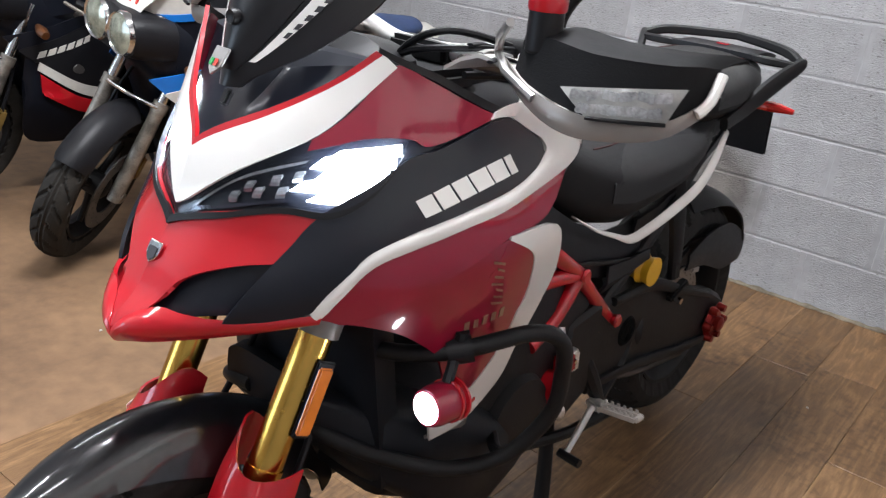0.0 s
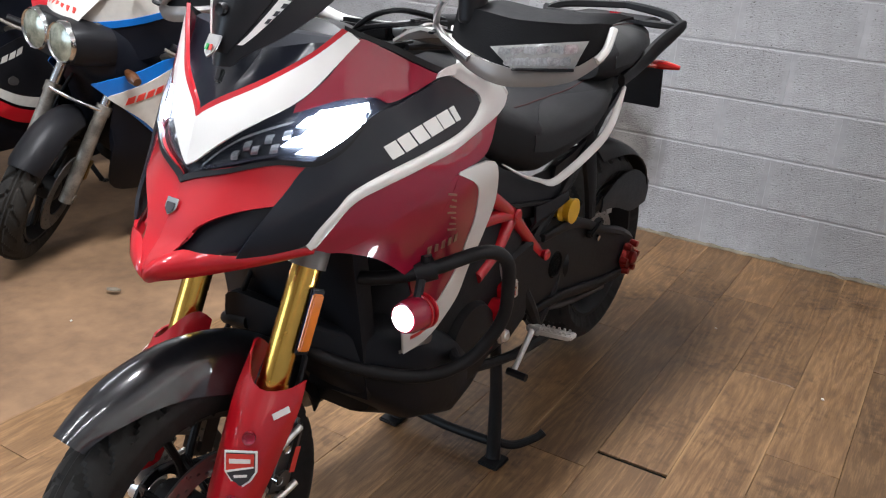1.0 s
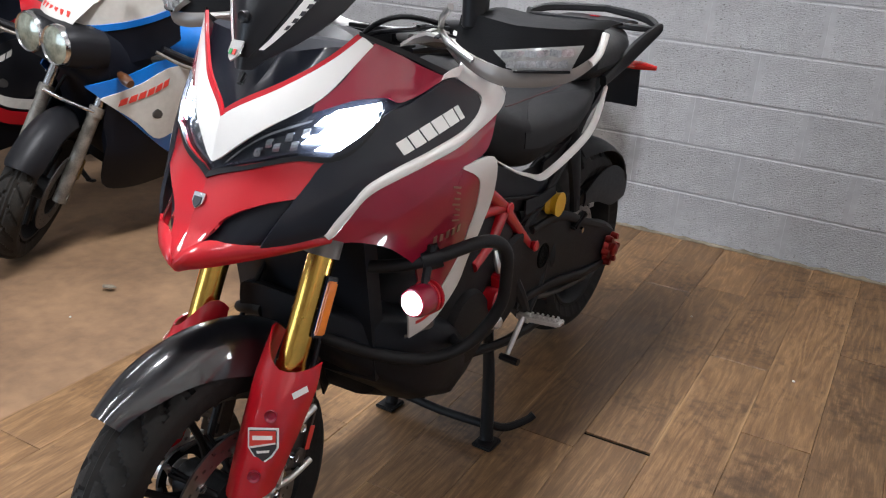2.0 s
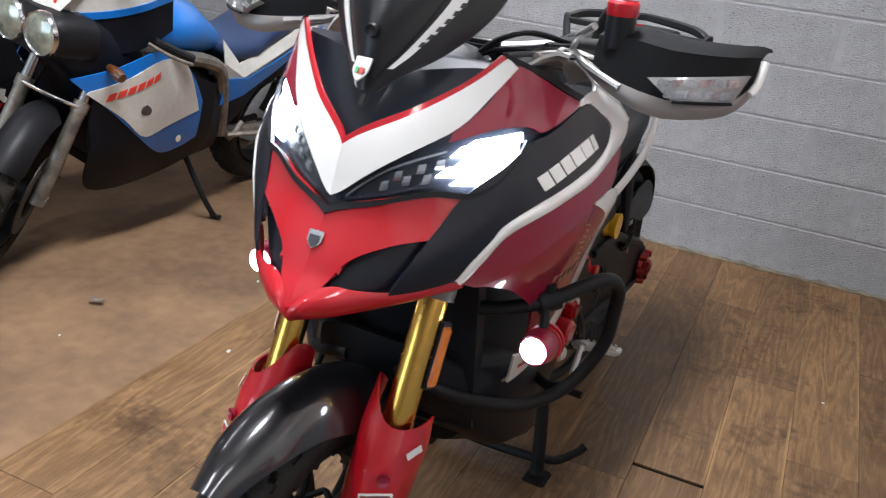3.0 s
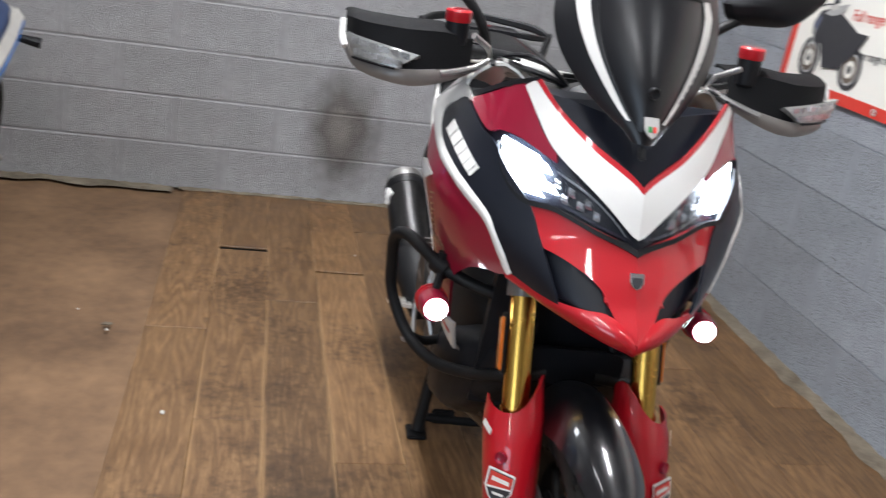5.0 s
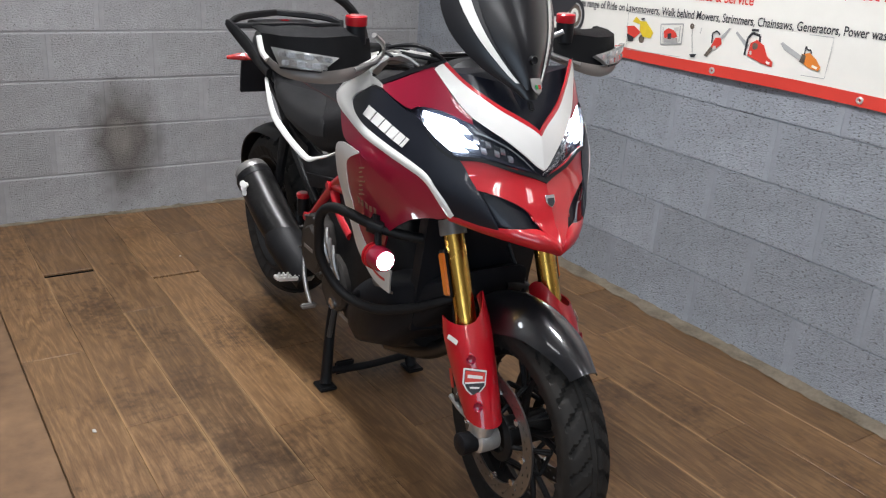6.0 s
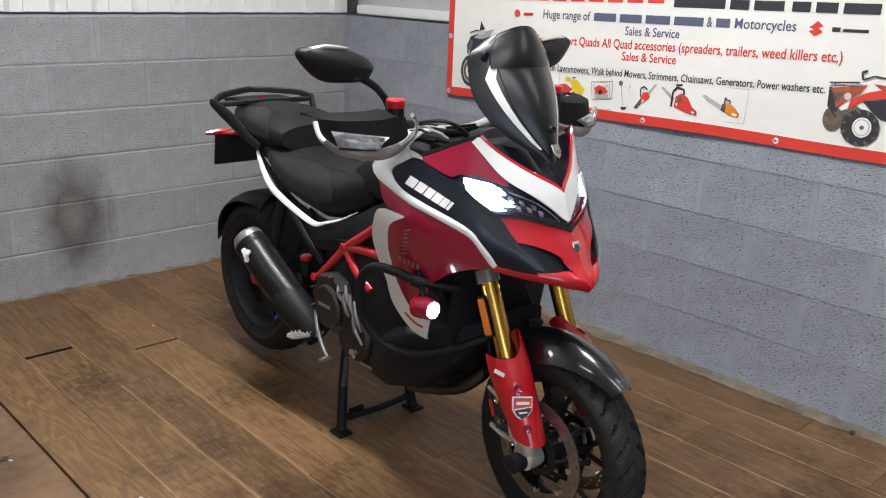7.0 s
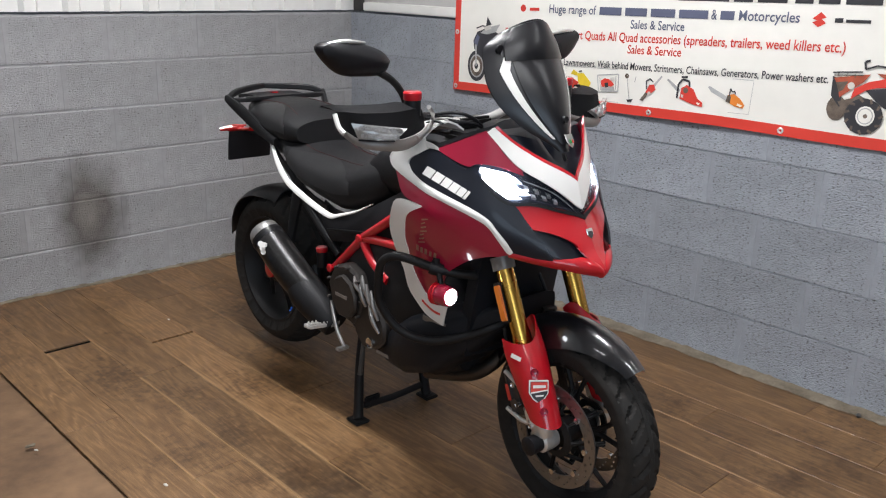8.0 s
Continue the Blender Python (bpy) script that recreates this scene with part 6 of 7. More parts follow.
        part("mark_panel", side([(.53, .670), (.41, .585), (.31, .50), (.20, .525), (.10, .55), (.035, .565)], [(.525, .680), (.41, .735), (.31, .785), (.22, .795), (.14, .765), (.05, .60)], s, .011), mark_ground, fair, "pale panel with the maker's mark")
        for low_, high_, mat_ in bands:
            part("flank_band", side(low_, high_, s, .0135), mat_, fair)
        for i in range(6):
            f0 = .475 - .033 * i
            part("brand_block", side([(f0, .648 + .0135 * i), (f0 - .026, .659 + .0135 * i)], [(f0 - .008, .676 + .0135 * i), (f0 - .032, .687 + .0135 * i)], s, .0135, 3, 3, .002), mark, fair)
        part("oval_badge", lathe([(.005, 0), (.028, -.001), (.030, -.004)], "X", 20, (0, 0, 0)), STEEL_DARK, fair).matrix_local = Matrix.Translation(B(s * (flank_at(.31, .612) + .0115), .31, .612)) @ Matrix.Diagonal((s, 1.2, .8, 1))
        part("round_badge", lathe([(.003, 0), (.013, -.0005), (.014, -.003)], "X", 16, B(0, 0, 0)), OLDWHITE, fair).matrix_local = Matrix.Translation(B(s * (flank_at(.115, .452) + .0125), .115, .452)) @ Matrix.Diagonal((s, 1, 1, 1))
        part("upper_flank", side([(.60, .78), (.45, .80), (.28, .84), (.18, .88)], [(.60, .91), (.48, .93), (.34, .965), (.20, 1.0)], s, -.03), flank, fair)
        part("cowl_stripe", side([(.615, .900), (.48, .925), (.34, .960), (.20, .995)], [(.61, .925), (.48, .950), (.34, .985), (.20, 1.02)], s, -.026), stripe, fair)
        part("cowl_side", side([(.61, .925), (.48, .950), (.34, .985), (.20, 1.02)], [(.55, 1.02), (.46, 1.07), (.36, 1.095), (.24, 1.10)], s, -.030), top, fair, "pale upper cowl")
        part("indicator", tube([B(s * .19, .47, .775), B(s * .235, .48, .770), B(s * .27, .485, .765)], [.012, .022, .016], 12, 4), DARKAMBER, sb, "amber indicator on a black stalk")
        part("mirror", hull([(.36, .05, 1.08, 1.15, 0), (.33, .055, 1.075, 1.155, 0)], 8), BLACK, sb).matrix_local = Matrix.Translation((s * .30, 0, 0))
        part("mirror_stem", tube([B(s * .17, .44, 1.06), B(s * .25, .37, 1.10), B(s * .29, .345, 1.11)], .008, 8, 3), BLACK, sb)
        part("grip", sd_(tube([B(s * .22, .40, .90), B(s * .30, .36, .885), B(s * .36, .33, .875)], .017, 10, 3)), BLACK, sb)
        part("clutch_lever", sd_(tube([B(s * .21, .45, .905), B(s * .30, .43, .89), B(s * .37, .39, .88)], .007, 8, 3)), CORRODED, sb)
        part("spar", tube([B(s * .10, .42, .80), B(s * .165, .18, .775), B(s * .17, -.10, .71), B(s * .155, -.20, .58), B(s * .14, -.26, .36)], [.022, .028, .030, .028, .022], 10, 5), CORRODED, sb, "alloy frame spar")
        part("foot_rest", join(tube([B(s * .16, -.28, .36), B(s * .25, -.385, .390)], .012, 8, 1), tube([B(s * .15, -.24, .42), B(s * .16, -.30, .34), B(s * .15, -.38, .40)], .012, 8, 3)), CORRODED, sb)
        part("tail_side", sheet([[B(s * w, f, z0), B(s * (w + .012), f, (z0 + z1) / 2), B(s * (w - .02), f, z1)] for f, z0, z1, w in ((-.16, .62, .80, .17), (-.30, .58, .68, .165), (-.50, .64, .73, .15), (-.75, .71, .79, .12), (-.95, .77, .83, .08))], .006, (-s, 0, 0)), top, sb, "pale tail panel")
        part("tail_stripe", sheet([[B(s * (w + .003), f, z0), B(s * (w + .010), f, z1)] for f, z0, z1, w in ((-.18, .52, .64, .17), (-.32, .545, .625, .172), (-.52, .615, .675, .158), (-.76, .695, .738, .128), (-.95, .76, .785, .088))], .006, (-s, 0, 0)), stripe, sb)
        part("rear_indicator", tube([B(s * .08, -.82, .735), B(s * .14, -.835, .738), B(s * .20, -.845, .738)], [.008, .018, .022], 10, 3), BLACK, sb, "black rear indicator")
        part("tail_shroud", sheet([[B(s * w, f, z0), B(s * (w + .010), f, (z0 + z1) / 2), B(s * w, f, z1)] for f, z0, z1, w in ((-.10, .34, .66, .135), (-.22, .36, .62, .14), (-.34, .42, .63, .138), (-.46, .52, .66, .13))], .006, (-s, 0, 0)), NAVY, sb, "dark panel under the seat")
        part("rear_shock", tube([B(s * .06, -.34, .60), B(s * .06, -.42, .40)], .03, 10, 2), MATT, sb)
        part("swingarm", tube([B(s * .10, -.24, .36), B(s * .105, -.50, .33), B(s * .10, -.72, .31)], [.028, .026, .024], 10, 4), CORRODED, sb)
    part("cowl_top", sheet([[B(l * w, f - 3.2 * (l * w) ** 2, z - .9 * (l * w) ** 2) for l in (-1, -.6, -.3, 0, .3, .6, 1)] for f, z, w in ((.640, .915, .075), (.625, .965, .095), (.585, 1.03, .115), (.52, 1.08, .13), (.42, 1.115, .14))], .005), top, fair, "pale nose of the upper cowl")
    part("screen", sheet([[B(l, f - abs(l) * .4, z - 1.2 * l * l) for l in (-.13, -.07, 0, .07, .13)] for f, z in ((.46, 1.10), (.40, 1.17), (.32, 1.22), (.24, 1.24))], .003), SMOKE, sb)
    for i in range(6):
        part("brand_block", box((.016, .004, .022), B(.065 - .025 * i, .622 - 3.2 * (.065 - .025 * i) ** 2, .975), .001, (-22, 0, 0)), mark, fair)
    part("lamp_surround", hull([(.50, .17, .76, .935, .1), (.62, .165, .78, .95, .1), (.655, .152, .79, .945, .1)], 14, 3.4), BLACK, sb, "black surround of the twin lamps")
    for s in (1, -1):
        hl = part("headlamp", lathe([(.074, -.605), (.076, -.640), (.071, -.650), (.064, -.642), (.03, -.620), (.008, -.610)], "Y", 32, (s * .076, -.022, .868)), CHROME, sb, "round clear headlamp")
        part("lens", lathe([(.070, -.644), (.05, -.653), (.025, -.658), (.004, -.660)], "Y", 32, (s * .076, -.022, .868)), OLDLENS, hl)
    part("tank", hull([(.22, .10, .76, .88, .2), (.12, .15, .74, .94, .3), (-.05, .15, .72, .93, .3), (-.18, .11, .72, .84, .3)], 12), top_low, sb, "blue and pale fuel tank")
    part("seat", hull([(-.13, .10, .74, .81, .2), (-.25, .145, .66, .79, .25), (-.42, .15, .67, .79, .25), (-.50, .14, .70, .84, .25), (-.70, .11, .76, .87, .25), (-.86, .06, .80, .86, .25)], 12), seat_mat, sb, "worn blue vinyl seat")
    part("tail", hull([(-.45, .13, .62, .74, .1), (-.70, .11, .68, .80, .1), (-.96, .06, .74, .83, .1), (-1.0, .03, .76, .81, .1)], 10), top, sb)
    part("engine", hull([(.36, .15, .30, .66, .1), (.10, .19, .26, .70, .1), (-.20, .17, .28, .64, .1), (-.30, .10, .34, .55, .1)], 10, 4), MATT, sb, "dark engine block")
    part("side_stand", join(tube([B(.13, -.06, .30), B(.24, -.09, .14), B(.285, -.125, .060)], .012, 10, 4), box((.05, .03, .012), B(.288, -.135, .056), .004, (0, -11, 0))), MATT, sb, "black side stand, folded out")
    part("exhaust", tube([B(-.14, .20, .26), B(-.16, -.20, .28), B(-.17, -.50, .34), B(-.17, -.85, .42)], [.03, .035, .05, .05], 14, 5), STEEL_DARK, sb)
    part("brake_line", tube([B(.17, .22, .84), B(.20, .12, .76), B(.215, .06, .66), B(.21, .04, .58)], .007, 8, 5), BLACK, sb)
    return sb


sport_bike(pose(-3.340, -1.18, 0, 0, 11, -3.0), "blue and white vintage sport motorcycle leaning on its side stand", OLDWHITE, BLUE, BLUE, NAVY, OLDWHITE, INKRED, BLUESEAT, -34)
sport_bike(pose(-4.16, -1.30, 0, 0, 9, 2), "red and black vintage sport motorcycle leaning beside the blue one", RED, RED, NAVY, NAVY, BLACK, OLDWHITE, BLACK, -12,
           (([(.47, .60), (.30, .50), (.12, .45)], [(.465, .635), (.30, .545), (.12, .50)], OLDWHITE), ([(.45, .50), (.30, .42), (.15, .38)], [(.46, .585), (.30, .485), (.12, .435)], RED)))


# ---- the banner on the wall ----
banner = new("banner")
banner.matrix_world = Matrix(((0, 0, -1, -0.004), (-1, 0, 0, -0.917), (0, 1, 0, 0), (0, 0, 0, 1)))
tagged(banner, "white vinyl shop banner with red border pinned to the block wall", "banner")
BW, BH, BZ = 3.3, 0.93, 0.995
RISE = 0.019


def cloth(u0, u1, v0, v1, w0, thick, nu, nv):
    """A piece of the banner; it bellies and creases a little."""
    rows_ = []
    for i in range(nu):
        u = u0 + (u1 - u0) * i / (nu - 1)
        rows_.append([])
        for j in range(nv):
            v = v0 + (v1 - v0) * j / (nv - 1)
            rows_[-1].append((u, BZ + v + RISE * u * .5 + .004 * math.sin(u * 5.2) * (1 - v / BH), belly_out(u, v) + w0))
    return sheet(rows_, thick, (0, 0, -1))


def belly_out(u, v):
    return .012 + .006 * math.sin(u * 5.2 + .6) * (1 - .6 * v / BH) + .002 * noise.noise((u * 6, v * 7, 1))


part("cloth", cloth(.0, BW, .0, BH, 0, .0015, 90, 26), BANNER, banner, "white vinyl sheet")
for a in ((0, BW, 0, .042), (0, BW, BH - .042, BH), (0, .040, .0425, BH - .0425), (BW - .04, BW, .0425, BH - .0425)):
    part("border", cloth(*a, .0012, .001, 80 if a[1] - a[0] > 1 else 4, 4 if a[1] - a[0] > 1 else 30), INKRED, banner, "red printed border")
for u, v in ((.02, .02), (.62, .02), (1.238, .02), (1.843, .02), (2.45, .02), (.02, .30), (.02, .62)):
    g = part("grommet", lathe([(.005, .0), (.012, .0), (.013, .002), (.009, .0045), (.005, .003)], "Z", 20, closed=True), ALU, banner, "metal grommet")
    g.matrix_local = Matrix.Translation((u, BZ + v + RISE * u * .5, belly_out(u, v) + .002))


def text_mesh(words, bold):
    cu = bpy.data.curves.new("text", "FONT")
    cu.body, cu.size, cu.resolution_u = words, 1.0, 3
    cu.offset = bold
    ob = bpy.data.objects.new("text", cu)
    me = bpy.data.meshes.new_from_object(ob)
    bpy.data.objects.remove(ob)
    bpy.data.curves.remove(cu)
    return me


def line(words, u0, u1, z0, z1, high, mat, lean=0.0):
    """A printed line from u0 to u1, its foot from z0 to z1, capitals as high as given."""
    me = text_mesh(words, .012)
    xs = [v.co.x for v in me.vertices]
    a, b = min(xs), max(xs)
    for v in me.vertices:
        t = (v.co.x - a) / (b - a)
        u, h = u0 + (u1 - u0) * t + lean * v.co.y * high, v.co.y / .72 * high
        z = z0 + (z1 - z0) * t + h
        v.co = (u, z, belly_out(u, z - BZ) + .0022)
    me.materials.append(mat)
    return part("text_line", me, None, banner, smooth=0)


def printed(name, outline, mat, level=0, label=""):
    """A flat printed patch given by (u, z)."""
    bm = bmesh.new()
    bm.faces.new([bm.verts.new((u, z, belly_out(u, z - BZ) + .0024 + level * .0006)) for u, z in outline])
    bmesh.ops.triangulate(bm, faces=bm.faces)
    return part(name, bm, mat, banner, label, smooth=0)


def bar(u0, u1, z0, z1, h, mat, level=0):
    return printed("print_bar", [(u0, z0), (u1, z1), (u1, z1 + h), (u0, z0 + h)], mat, level)


def round_(u, z, r, mat, level=0, squash=1.0):
    return printed("print_disc", [(u + r * squash * math.cos(2 * math.pi * i / 24), z + r * math.sin(2 * math.pi * i / 24)) for i in range(24)], mat, level)


L1 = lambda u: 1.421 + .019 * (u - .631)
line("Huge range of", .631, .905, L1(.631), L1(.905), .040, INKBLUE)
for a, b in ((.925, 1.045), (1.065, 1.180), (1.200, 1.320), (1.340, 1.475), (1.530, 1.590)):
    bar(a, b, L1(a), L1(b), .034, INKBLUE)
line("&", 1.490, 1.515, L1(1.49), L1(1.515), .040, INKBLUE)
line("Motorcycles", 1.610, 1.857, L1(1.61), L1(1.857), .040, INKBLUE)
line("Sales & Service", 1.10, 1.372, 1.377, 1.383, .038, INKBLUE)
line("Full range of Farm & Sport Quads All Quad accessories (spreaders, trailers, weed killers etc.)", .36, 2.045, 1.298, 1.348, .040, INKRED)
line("Sales & Service", 1.096, 1.370, 1.270, 1.278, .038, INKRED)
line("Large range of Ride on Lawnmowers, Walk behind Mowers, Strimmers, Chainsaws, Generators, Power washers etc.", .42, 2.001, 1.175, 1.233, .032, INKBLACK)
# name, address and number lines stay bars; the makers' marks are plain shapes
for i in range(9):
    bar(.37 + i * .104, .45 + i * .104, 1.492 + i * .003, 1.494 + i * .003, .10, INKRED)
for a, b in ((1.33, 1.56), (1.58, 1.66), (1.68, 1.80), (1.83, 1.90), (1.92, 2.00), (2.02, 2.15), (2.19, 2.42)):
    bar(a, b, 1.504 + .019 * (a - 1.3), 1.504 + .019 * (b - 1.3), .036, INKBLACK)
round_(.47, 1.435, .017, INKRED)
bar(.51, .57, 1.425, 1.427, .014, INKRED)
printed("print_mark", [(1.905, 1.462), (1.935, 1.487), (1.958, 1.468), (1.94, 1.462), (1.958, 1.448), (1.93, 1.432), (1.905, 1.449), (1.925, 1.456)], INKRED)
bar(1.99, 2.02, 1.452, 1.453, .016, INKBLACK)
bar(2.03, 2.12, 1.454, 1.456, .011, INKBLACK)
# frame round the row of machines
for a, b, c, d in ((.751, 1.184, 1.707, 1.212), (.764, 1.035, 1.702, 1.077)):
    printed("print_rule", [(a, b), (c, d), (c, d + .002), (a, b + .002)], INKGREY)
for u, v, a, b in ((.751, .764, 1.184, 1.035), (1.707, 1.702, 1.212, 1.077)):
    printed("print_rule", [(v, b), (v + .002, b), (u + .002, a), (u, a)], INKGREY)


def printed_line(pts, wide, mat, level=1):
    """A printed stroke through some points."""
    for (a, b), (c, d) in zip(pts, pts[1:]):
        n = math.hypot(c - a, d - b) or 1
        du, dz = -(d - b) / n * wide / 2, (c - a) / n * wide / 2
        printed("print_rule", [(a + du, b + dz), (c + du, d + dz), (c - du, d - dz), (a - du, b - dz)], mat, level)


# ride-on mower
printed("print_patch", [(.752, 1.128), (.795, 1.135), (.836, 1.114), (.804, 1.086), (.765, 1.095)], INKRED)
printed("print_patch", [(.757, 1.100), (.80, 1.090), (.80, 1.072), (.77, 1.070)], INKBLACK, 1)
printed("print_patch", [(.826, 1.157), (.86, 1.160), (.907, 1.121), (.895, 1.098), (.85, 1.098), (.83, 1.12)], INKYELLOW, 2)
printed("print_patch", [(.785, 1.150), (.80, 1.172), (.825, 1.160), (.826, 1.145)], INKYELLOW, 2)
printed_line([(.832, 1.165), (.850, 1.170)], .006, INKBLACK, 3)
round_(.845, 1.088, .016, INKBROWN, 1)
# generator in a tube frame
printed_line([(.941, 1.159), (1.06, 1.175), (1.063, 1.100), (.954, 1.083), (.941, 1.159)], .005, INKGREY, 1)
printed_line([(.955, 1.150), (.965, 1.095)], .004, INKGREY, 1)
printed_line([(1.045, 1.165), (1.05, 1.105)], .004, INKGREY, 1)
printed("print_patch", [(.962, 1.135), (.985, 1.150), (1.02, 1.145), (1.04, 1.125), (1.01, 1.108), (.97, 1.110)], INKRED, 2)
printed("print_patch", [(.965, 1.112), (1.04, 1.118), (1.045, 1.098), (.97, 1.092)], INKGREY, 2)
printed("print_patch", [(.985, 1.128), (1.005, 1.133), (1.008, 1.112), (.99, 1.108)], INKBLACK, 3)
printed("print_patch", [(1.015, 1.155), (1.04, 1.160), (1.04, 1.145), (1.018, 1.142)], OLDWHITE, 3)
# strimmer
printed_line([(1.108, 1.176), (1.112, 1.14), (1.128, 1.068)], .003, INKGREY)
round_(1.106, 1.172, .011, INKBROWN, 1)
printed("print_patch", [(1.112, 1.068), (1.148, 1.074), (1.140, 1.060), (1.120, 1.058)], INKBLACK, 1)
printed_line([(1.155, 1.172), (1.150, 1.150)], .003, INKGREY)
# hedge trimmer
printed("print_patch", [(1.240, 1.140), (1.285, 1.190), (1.292, 1.187), (1.250, 1.132)], INKGREY)
printed("print_patch", [(1.184, 1.075), (1.200, 1.072), (1.232, 1.112), (1.218, 1.122)], INKBROWN, 1)
printed("print_patch", [(1.212, 1.112), (1.232, 1.104), (1.262, 1.128), (1.252, 1.150), (1.228, 1.146)], INKRED, 2)
printed("print_patch", [(1.222, 1.100), (1.240, 1.106), (1.236, 1.118), (1.224, 1.116)], OLDWHITE, 3)
printed_line([(1.215, 1.125), (1.212, 1.160), (1.230, 1.172), (1.248, 1.160)], .006, INKBLACK, 3)
# red saw
printed("print_patch", [(1.315, 1.176), (1.322, 1.182), (1.385, 1.142), (1.378, 1.126)], INKGREY)
printed_line([(1.372, 1.105), (1.374, 1.165), (1.392, 1.186), (1.425, 1.180), (1.428, 1.150)], .009, INKBLACK, 1)
printed_line([(1.385, 1.195), (1.415, 1.198)], .008, INKBLACK, 1)
printed("print_patch", [(1.385, 1.105), (1.390, 1.150), (1.415, 1.165), (1.448, 1.150), (1.470, 1.115), (1.495, 1.100), (1.496, 1.082), (1.450, 1.088)], INKRED, 2)
printed("print_patch", [(1.392, 1.112), (1.402, 1.110), (1.402, 1.122), (1.392, 1.124)], OLDWHITE, 3)
printed("print_patch", [(1.470, 1.100), (1.486, 1.096), (1.482, 1.088), (1.468, 1.092)], BANNER, 3)
round_(1.412, 1.142, .012, INKBROWN, 3)
# orange saw
printed("print_patch", [(1.512, 1.166), (1.520, 1.172), (1.605, 1.136), (1.600, 1.120), (1.530, 1.148)], INKGREY)
printed("print_patch", [(1.598, 1.120), (1.606, 1.145), (1.632, 1.152), (1.660, 1.135), (1.682, 1.112), (1.676, 1.098), (1.640, 1.102)], INKORANGE, 2)
printed("print_patch", [(1.598, 1.118), (1.604, 1.145), (1.620, 1.140), (1.618, 1.112)], INKBROWN, 3)
printed("print_patch", [(1.650, 1.116), (1.672, 1.110), (1.668, 1.103), (1.648, 1.107)], BANNER, 3)
printed_line([(1.612, 1.140), (1.614, 1.172), (1.622, 1.160), (1.634, 1.162), (1.638, 1.150)], .005, INKBLACK, 3)
# quad bike
round_(2.045, 1.146, .046, INKBROWN, 1, .8)
round_(2.148, 1.128, .066, INKBLACK, 3, 1.05)
for q in range(11):
    a = 2 * math.pi * q / 11
    printed_line([(2.148 + .052 * 1.05 * math.cos(a), 1.128 + .052 * math.sin(a)), (2.148 + .067 * 1.05 * math.cos(a + .16), 1.128 + .067 * math.sin(a + .16))], .009, INKBROWN, 4)
round_(2.155, 1.130, .036, BANNER, 5, .95)
round_(2.155, 1.130, .030, INKGREY, 6, .95)
round_(2.155, 1.130, .026, BANNER, 7, .95)
round_(2.156, 1.130, .008, INKBROWN, 8)
round_(2.42, 1.15, .075, INKBROWN, 1, .9)
round_(2.425, 1.15, .034, BANNER, 2, .9)
printed("print_patch", [(2.015, 1.262), (2.045, 1.250), (2.060, 1.215), (2.056, 1.150), (2.018, 1.190)], INKBLACK, 2)
printed("print_patch", [(2.046, 1.170), (2.092, 1.188), (2.118, 1.205), (2.150, 1.190), (2.10, 1.150), (2.080, 1.128)], INKBROWN, 2)
printed("print_patch", [(2.140, 1.222), (2.215, 1.236), (2.36, 1.225), (2.36, 1.150), (2.215, 1.165), (2.180, 1.188)], INKBLACK, 2)
printed("print_patch", [(2.020, 1.256), (2.104, 1.272), (2.150, 1.280), (2.130, 1.250), (2.098, 1.226), (2.050, 1.186), (2.040, 1.226)], INKRUST, 3)
printed("print_patch", [(2.030, 1.240), (2.075, 1.248), (2.060, 1.215), (2.045, 1.205)], INKBROWN, 4)
printed("print_patch", [(2.092, 1.184), (2.100, 1.224), (2.148, 1.252), (2.210, 1.270), (2.30, 1.262), (2.40, 1.266), (2.47, 1.245), (2.47, 1.205), (2.36, 1.225), (2.214, 1.238), (2.178, 1.234), (2.140, 1.220)], INKRED, 4)
printed("print_patch", [(2.170, 1.286), (2.23, 1.283), (2.28, 1.262), (2.212, 1.262)], INKRUST, 4)
printed("print_patch", [(2.255, 1.262), (2.30, 1.295), (2.40, 1.290), (2.42, 1.268)], INKBLACK, 4)
round_(2.087, 1.233, .013, OLDWHITE, 5)
printed_line([(2.014, 1.275), (2.122, 1.286)], .005, INKBLACK, 5)
printed_line([(2.020, 1.265), (2.126, 1.274)], .004, INKBROWN, 5)
for u in (2.035, 2.065, 2.095):
    printed_line([(u, 1.276), (u + .002, 1.262)], .003, INKBROWN, 5)
printed_line([(2.130, 1.296), (2.124, 1.322), (2.142, 1.328)], .008, INKBLACK, 5)
printed_line([(2.130, 1.296), (2.17, 1.312), (2.22, 1.308)], .006, INKBLACK, 5)
printed_line([(2.36, 1.290), (2.47, 1.282)], .006, INKBLACK, 5)
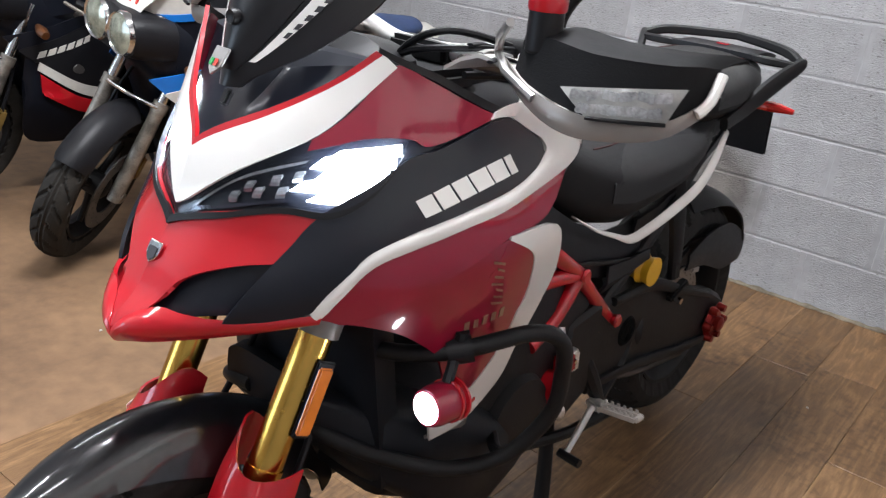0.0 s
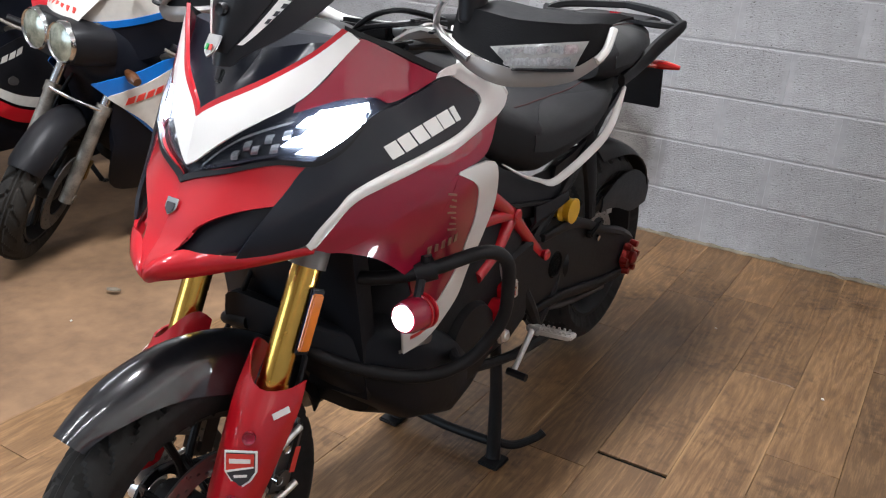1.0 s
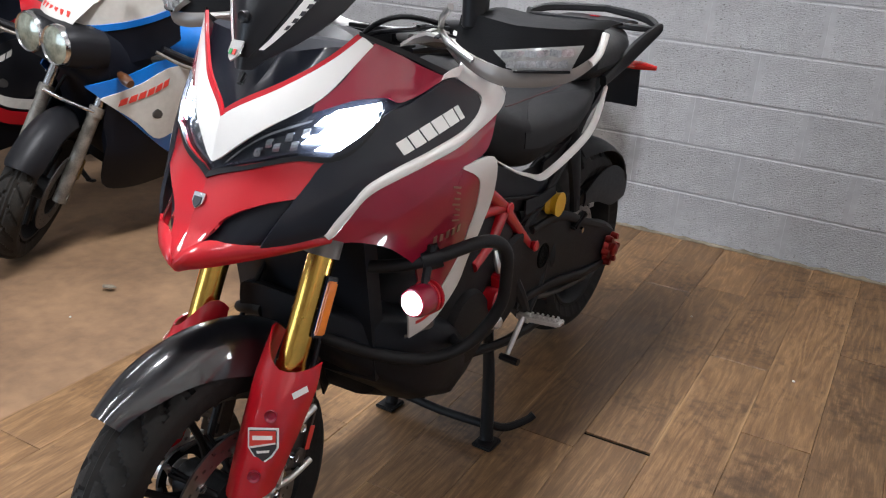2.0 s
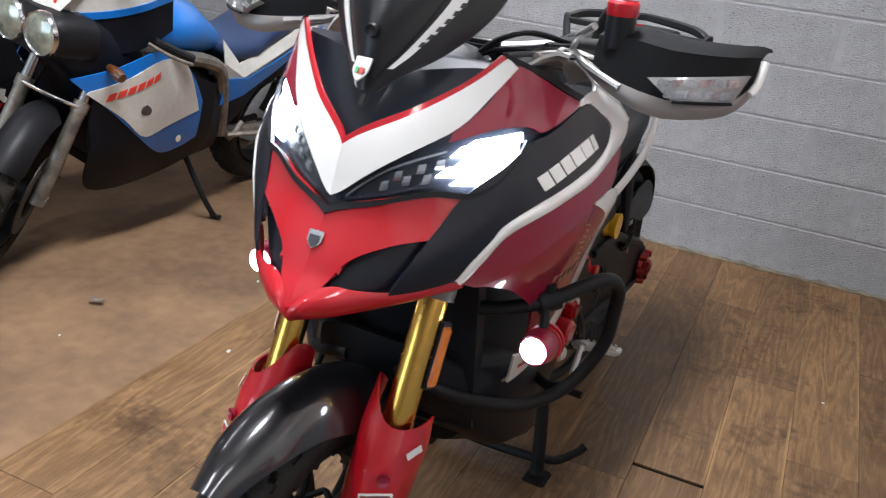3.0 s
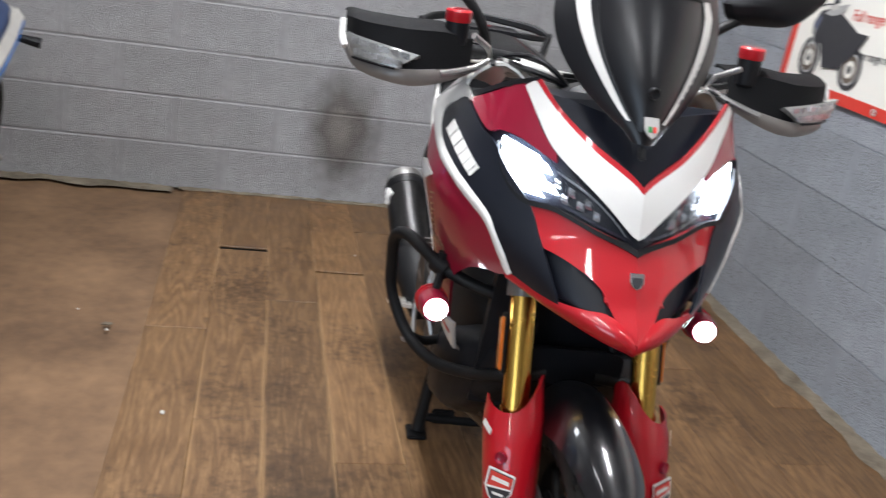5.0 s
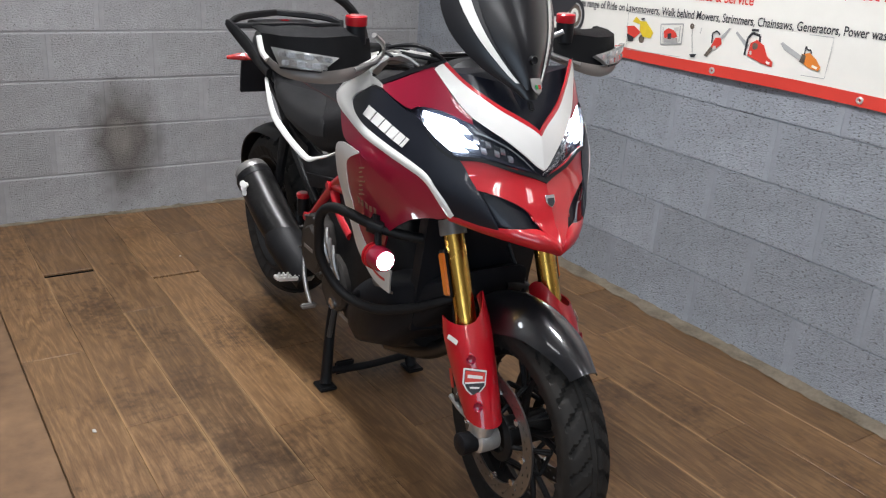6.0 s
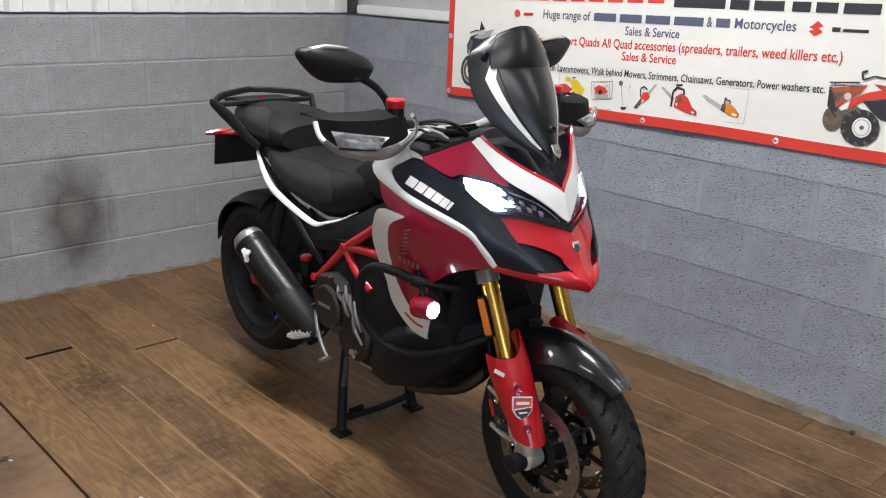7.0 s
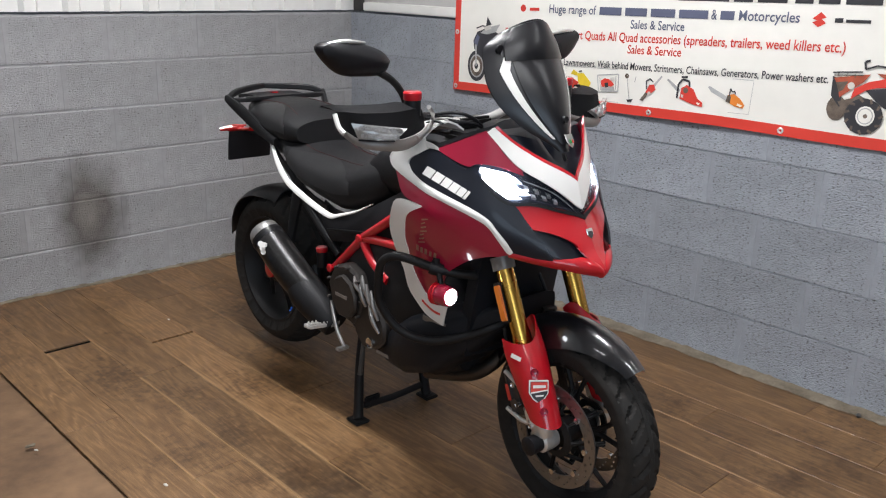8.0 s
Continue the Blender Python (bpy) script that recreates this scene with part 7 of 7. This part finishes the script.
# touring motorcycle
for u, r in ((.172, .078), (.43, .075)):
    round_(u, 1.132, r, INKBLACK, 1, .84)
    round_(u, 1.132, r * .76, INKGREY, 2, .84)
    round_(u, 1.132, r * .66, INKBROWN, 3, .84)
    round_(u, 1.132, r * .42, BANNER, 4, .84)
    round_(u, 1.132, r * .20, INKBLACK, 5, .84)
printed("print_patch", [(.145, 1.259), (.170, 1.304), (.222, 1.322), (.29, 1.315), (.42, 1.26), (.48, 1.26), (.44, 1.19), (.36, 1.12), (.27, 1.11), (.228, 1.19), (.189, 1.201), (.154, 1.217)], INKBLACK, 6)
printed("print_patch", [(.150, 1.250), (.172, 1.292), (.190, 1.280), (.175, 1.232)], INKBLUE, 7)
printed("print_patch", [(.195, 1.300), (.235, 1.328), (.326, 1.350), (.30, 1.310), (.24, 1.295)], INKGREY, 7)
printed("print_patch", [(.215, 1.330), (.262, 1.345), (.268, 1.325), (.228, 1.312)], OLDWHITE, 8)
printed("print_patch", [(.230, 1.335), (.239, 1.384), (.268, 1.346)], INKBLACK, 8)
printed_line([(.165, 1.322), (.205, 1.336), (.262, 1.332)], .006, INKBLACK, 8)
printed_line([(.165, 1.240), (.172, 1.132)], .010, INKGREY, 7)


# ---- wall blocks ----
block_mesh = {}


def block(length, mat):
    key = (round(length, 3), mat.name)
    if key not in block_mesh:
        h, x = (COURSE - 0.0055) / 2, (length - 0.0008) / 2
        prof = [(-0.008, -h + 0.001), (-0.008, h - 0.0085), (-0.0015, h), (0.008, h), (0.008, -h), (-0.006, -h)]
        me = solid(loft([[(u, d, z) for d, z in prof] for u in (-x, x)]), 0)
        me.materials.append(mat)
        block_mesh[key] = me
    return block_mesh[key]


def lay(parent, mat, span, start, place):
    """Blocks in running bond from 0 back along a wall, cut at the corner."""
    for row in range(6):
        first = start + (BLOCK / 2 if row % 2 else 0)
        cuts = [0.0] + [c for c in (first - BLOCK * i for i in range(-6, 24)) if -span < c < -0.03] + [-span]
        for a, b in zip(cuts, cuts[1:]):
            o = part("block", block(a - b, mat), None, parent)
            place(o, (a + b) / 2, COURSE * (row + 0.5), rng.uniform(0, 0.0015))


def on_back(o, u, z, d):
    o.matrix_world = pose(u, 0.008 - d, z)


def on_side(o, u, z, d):
    o.matrix_world = pose(0.008 - d, u, z, 0, 0, 90)


lay(wall_back, PAINT_A, 7.5, -1.743 + 3 * BLOCK, on_back)
lay(wall_side, PAINT_B, 7.2, -0.30, on_side)
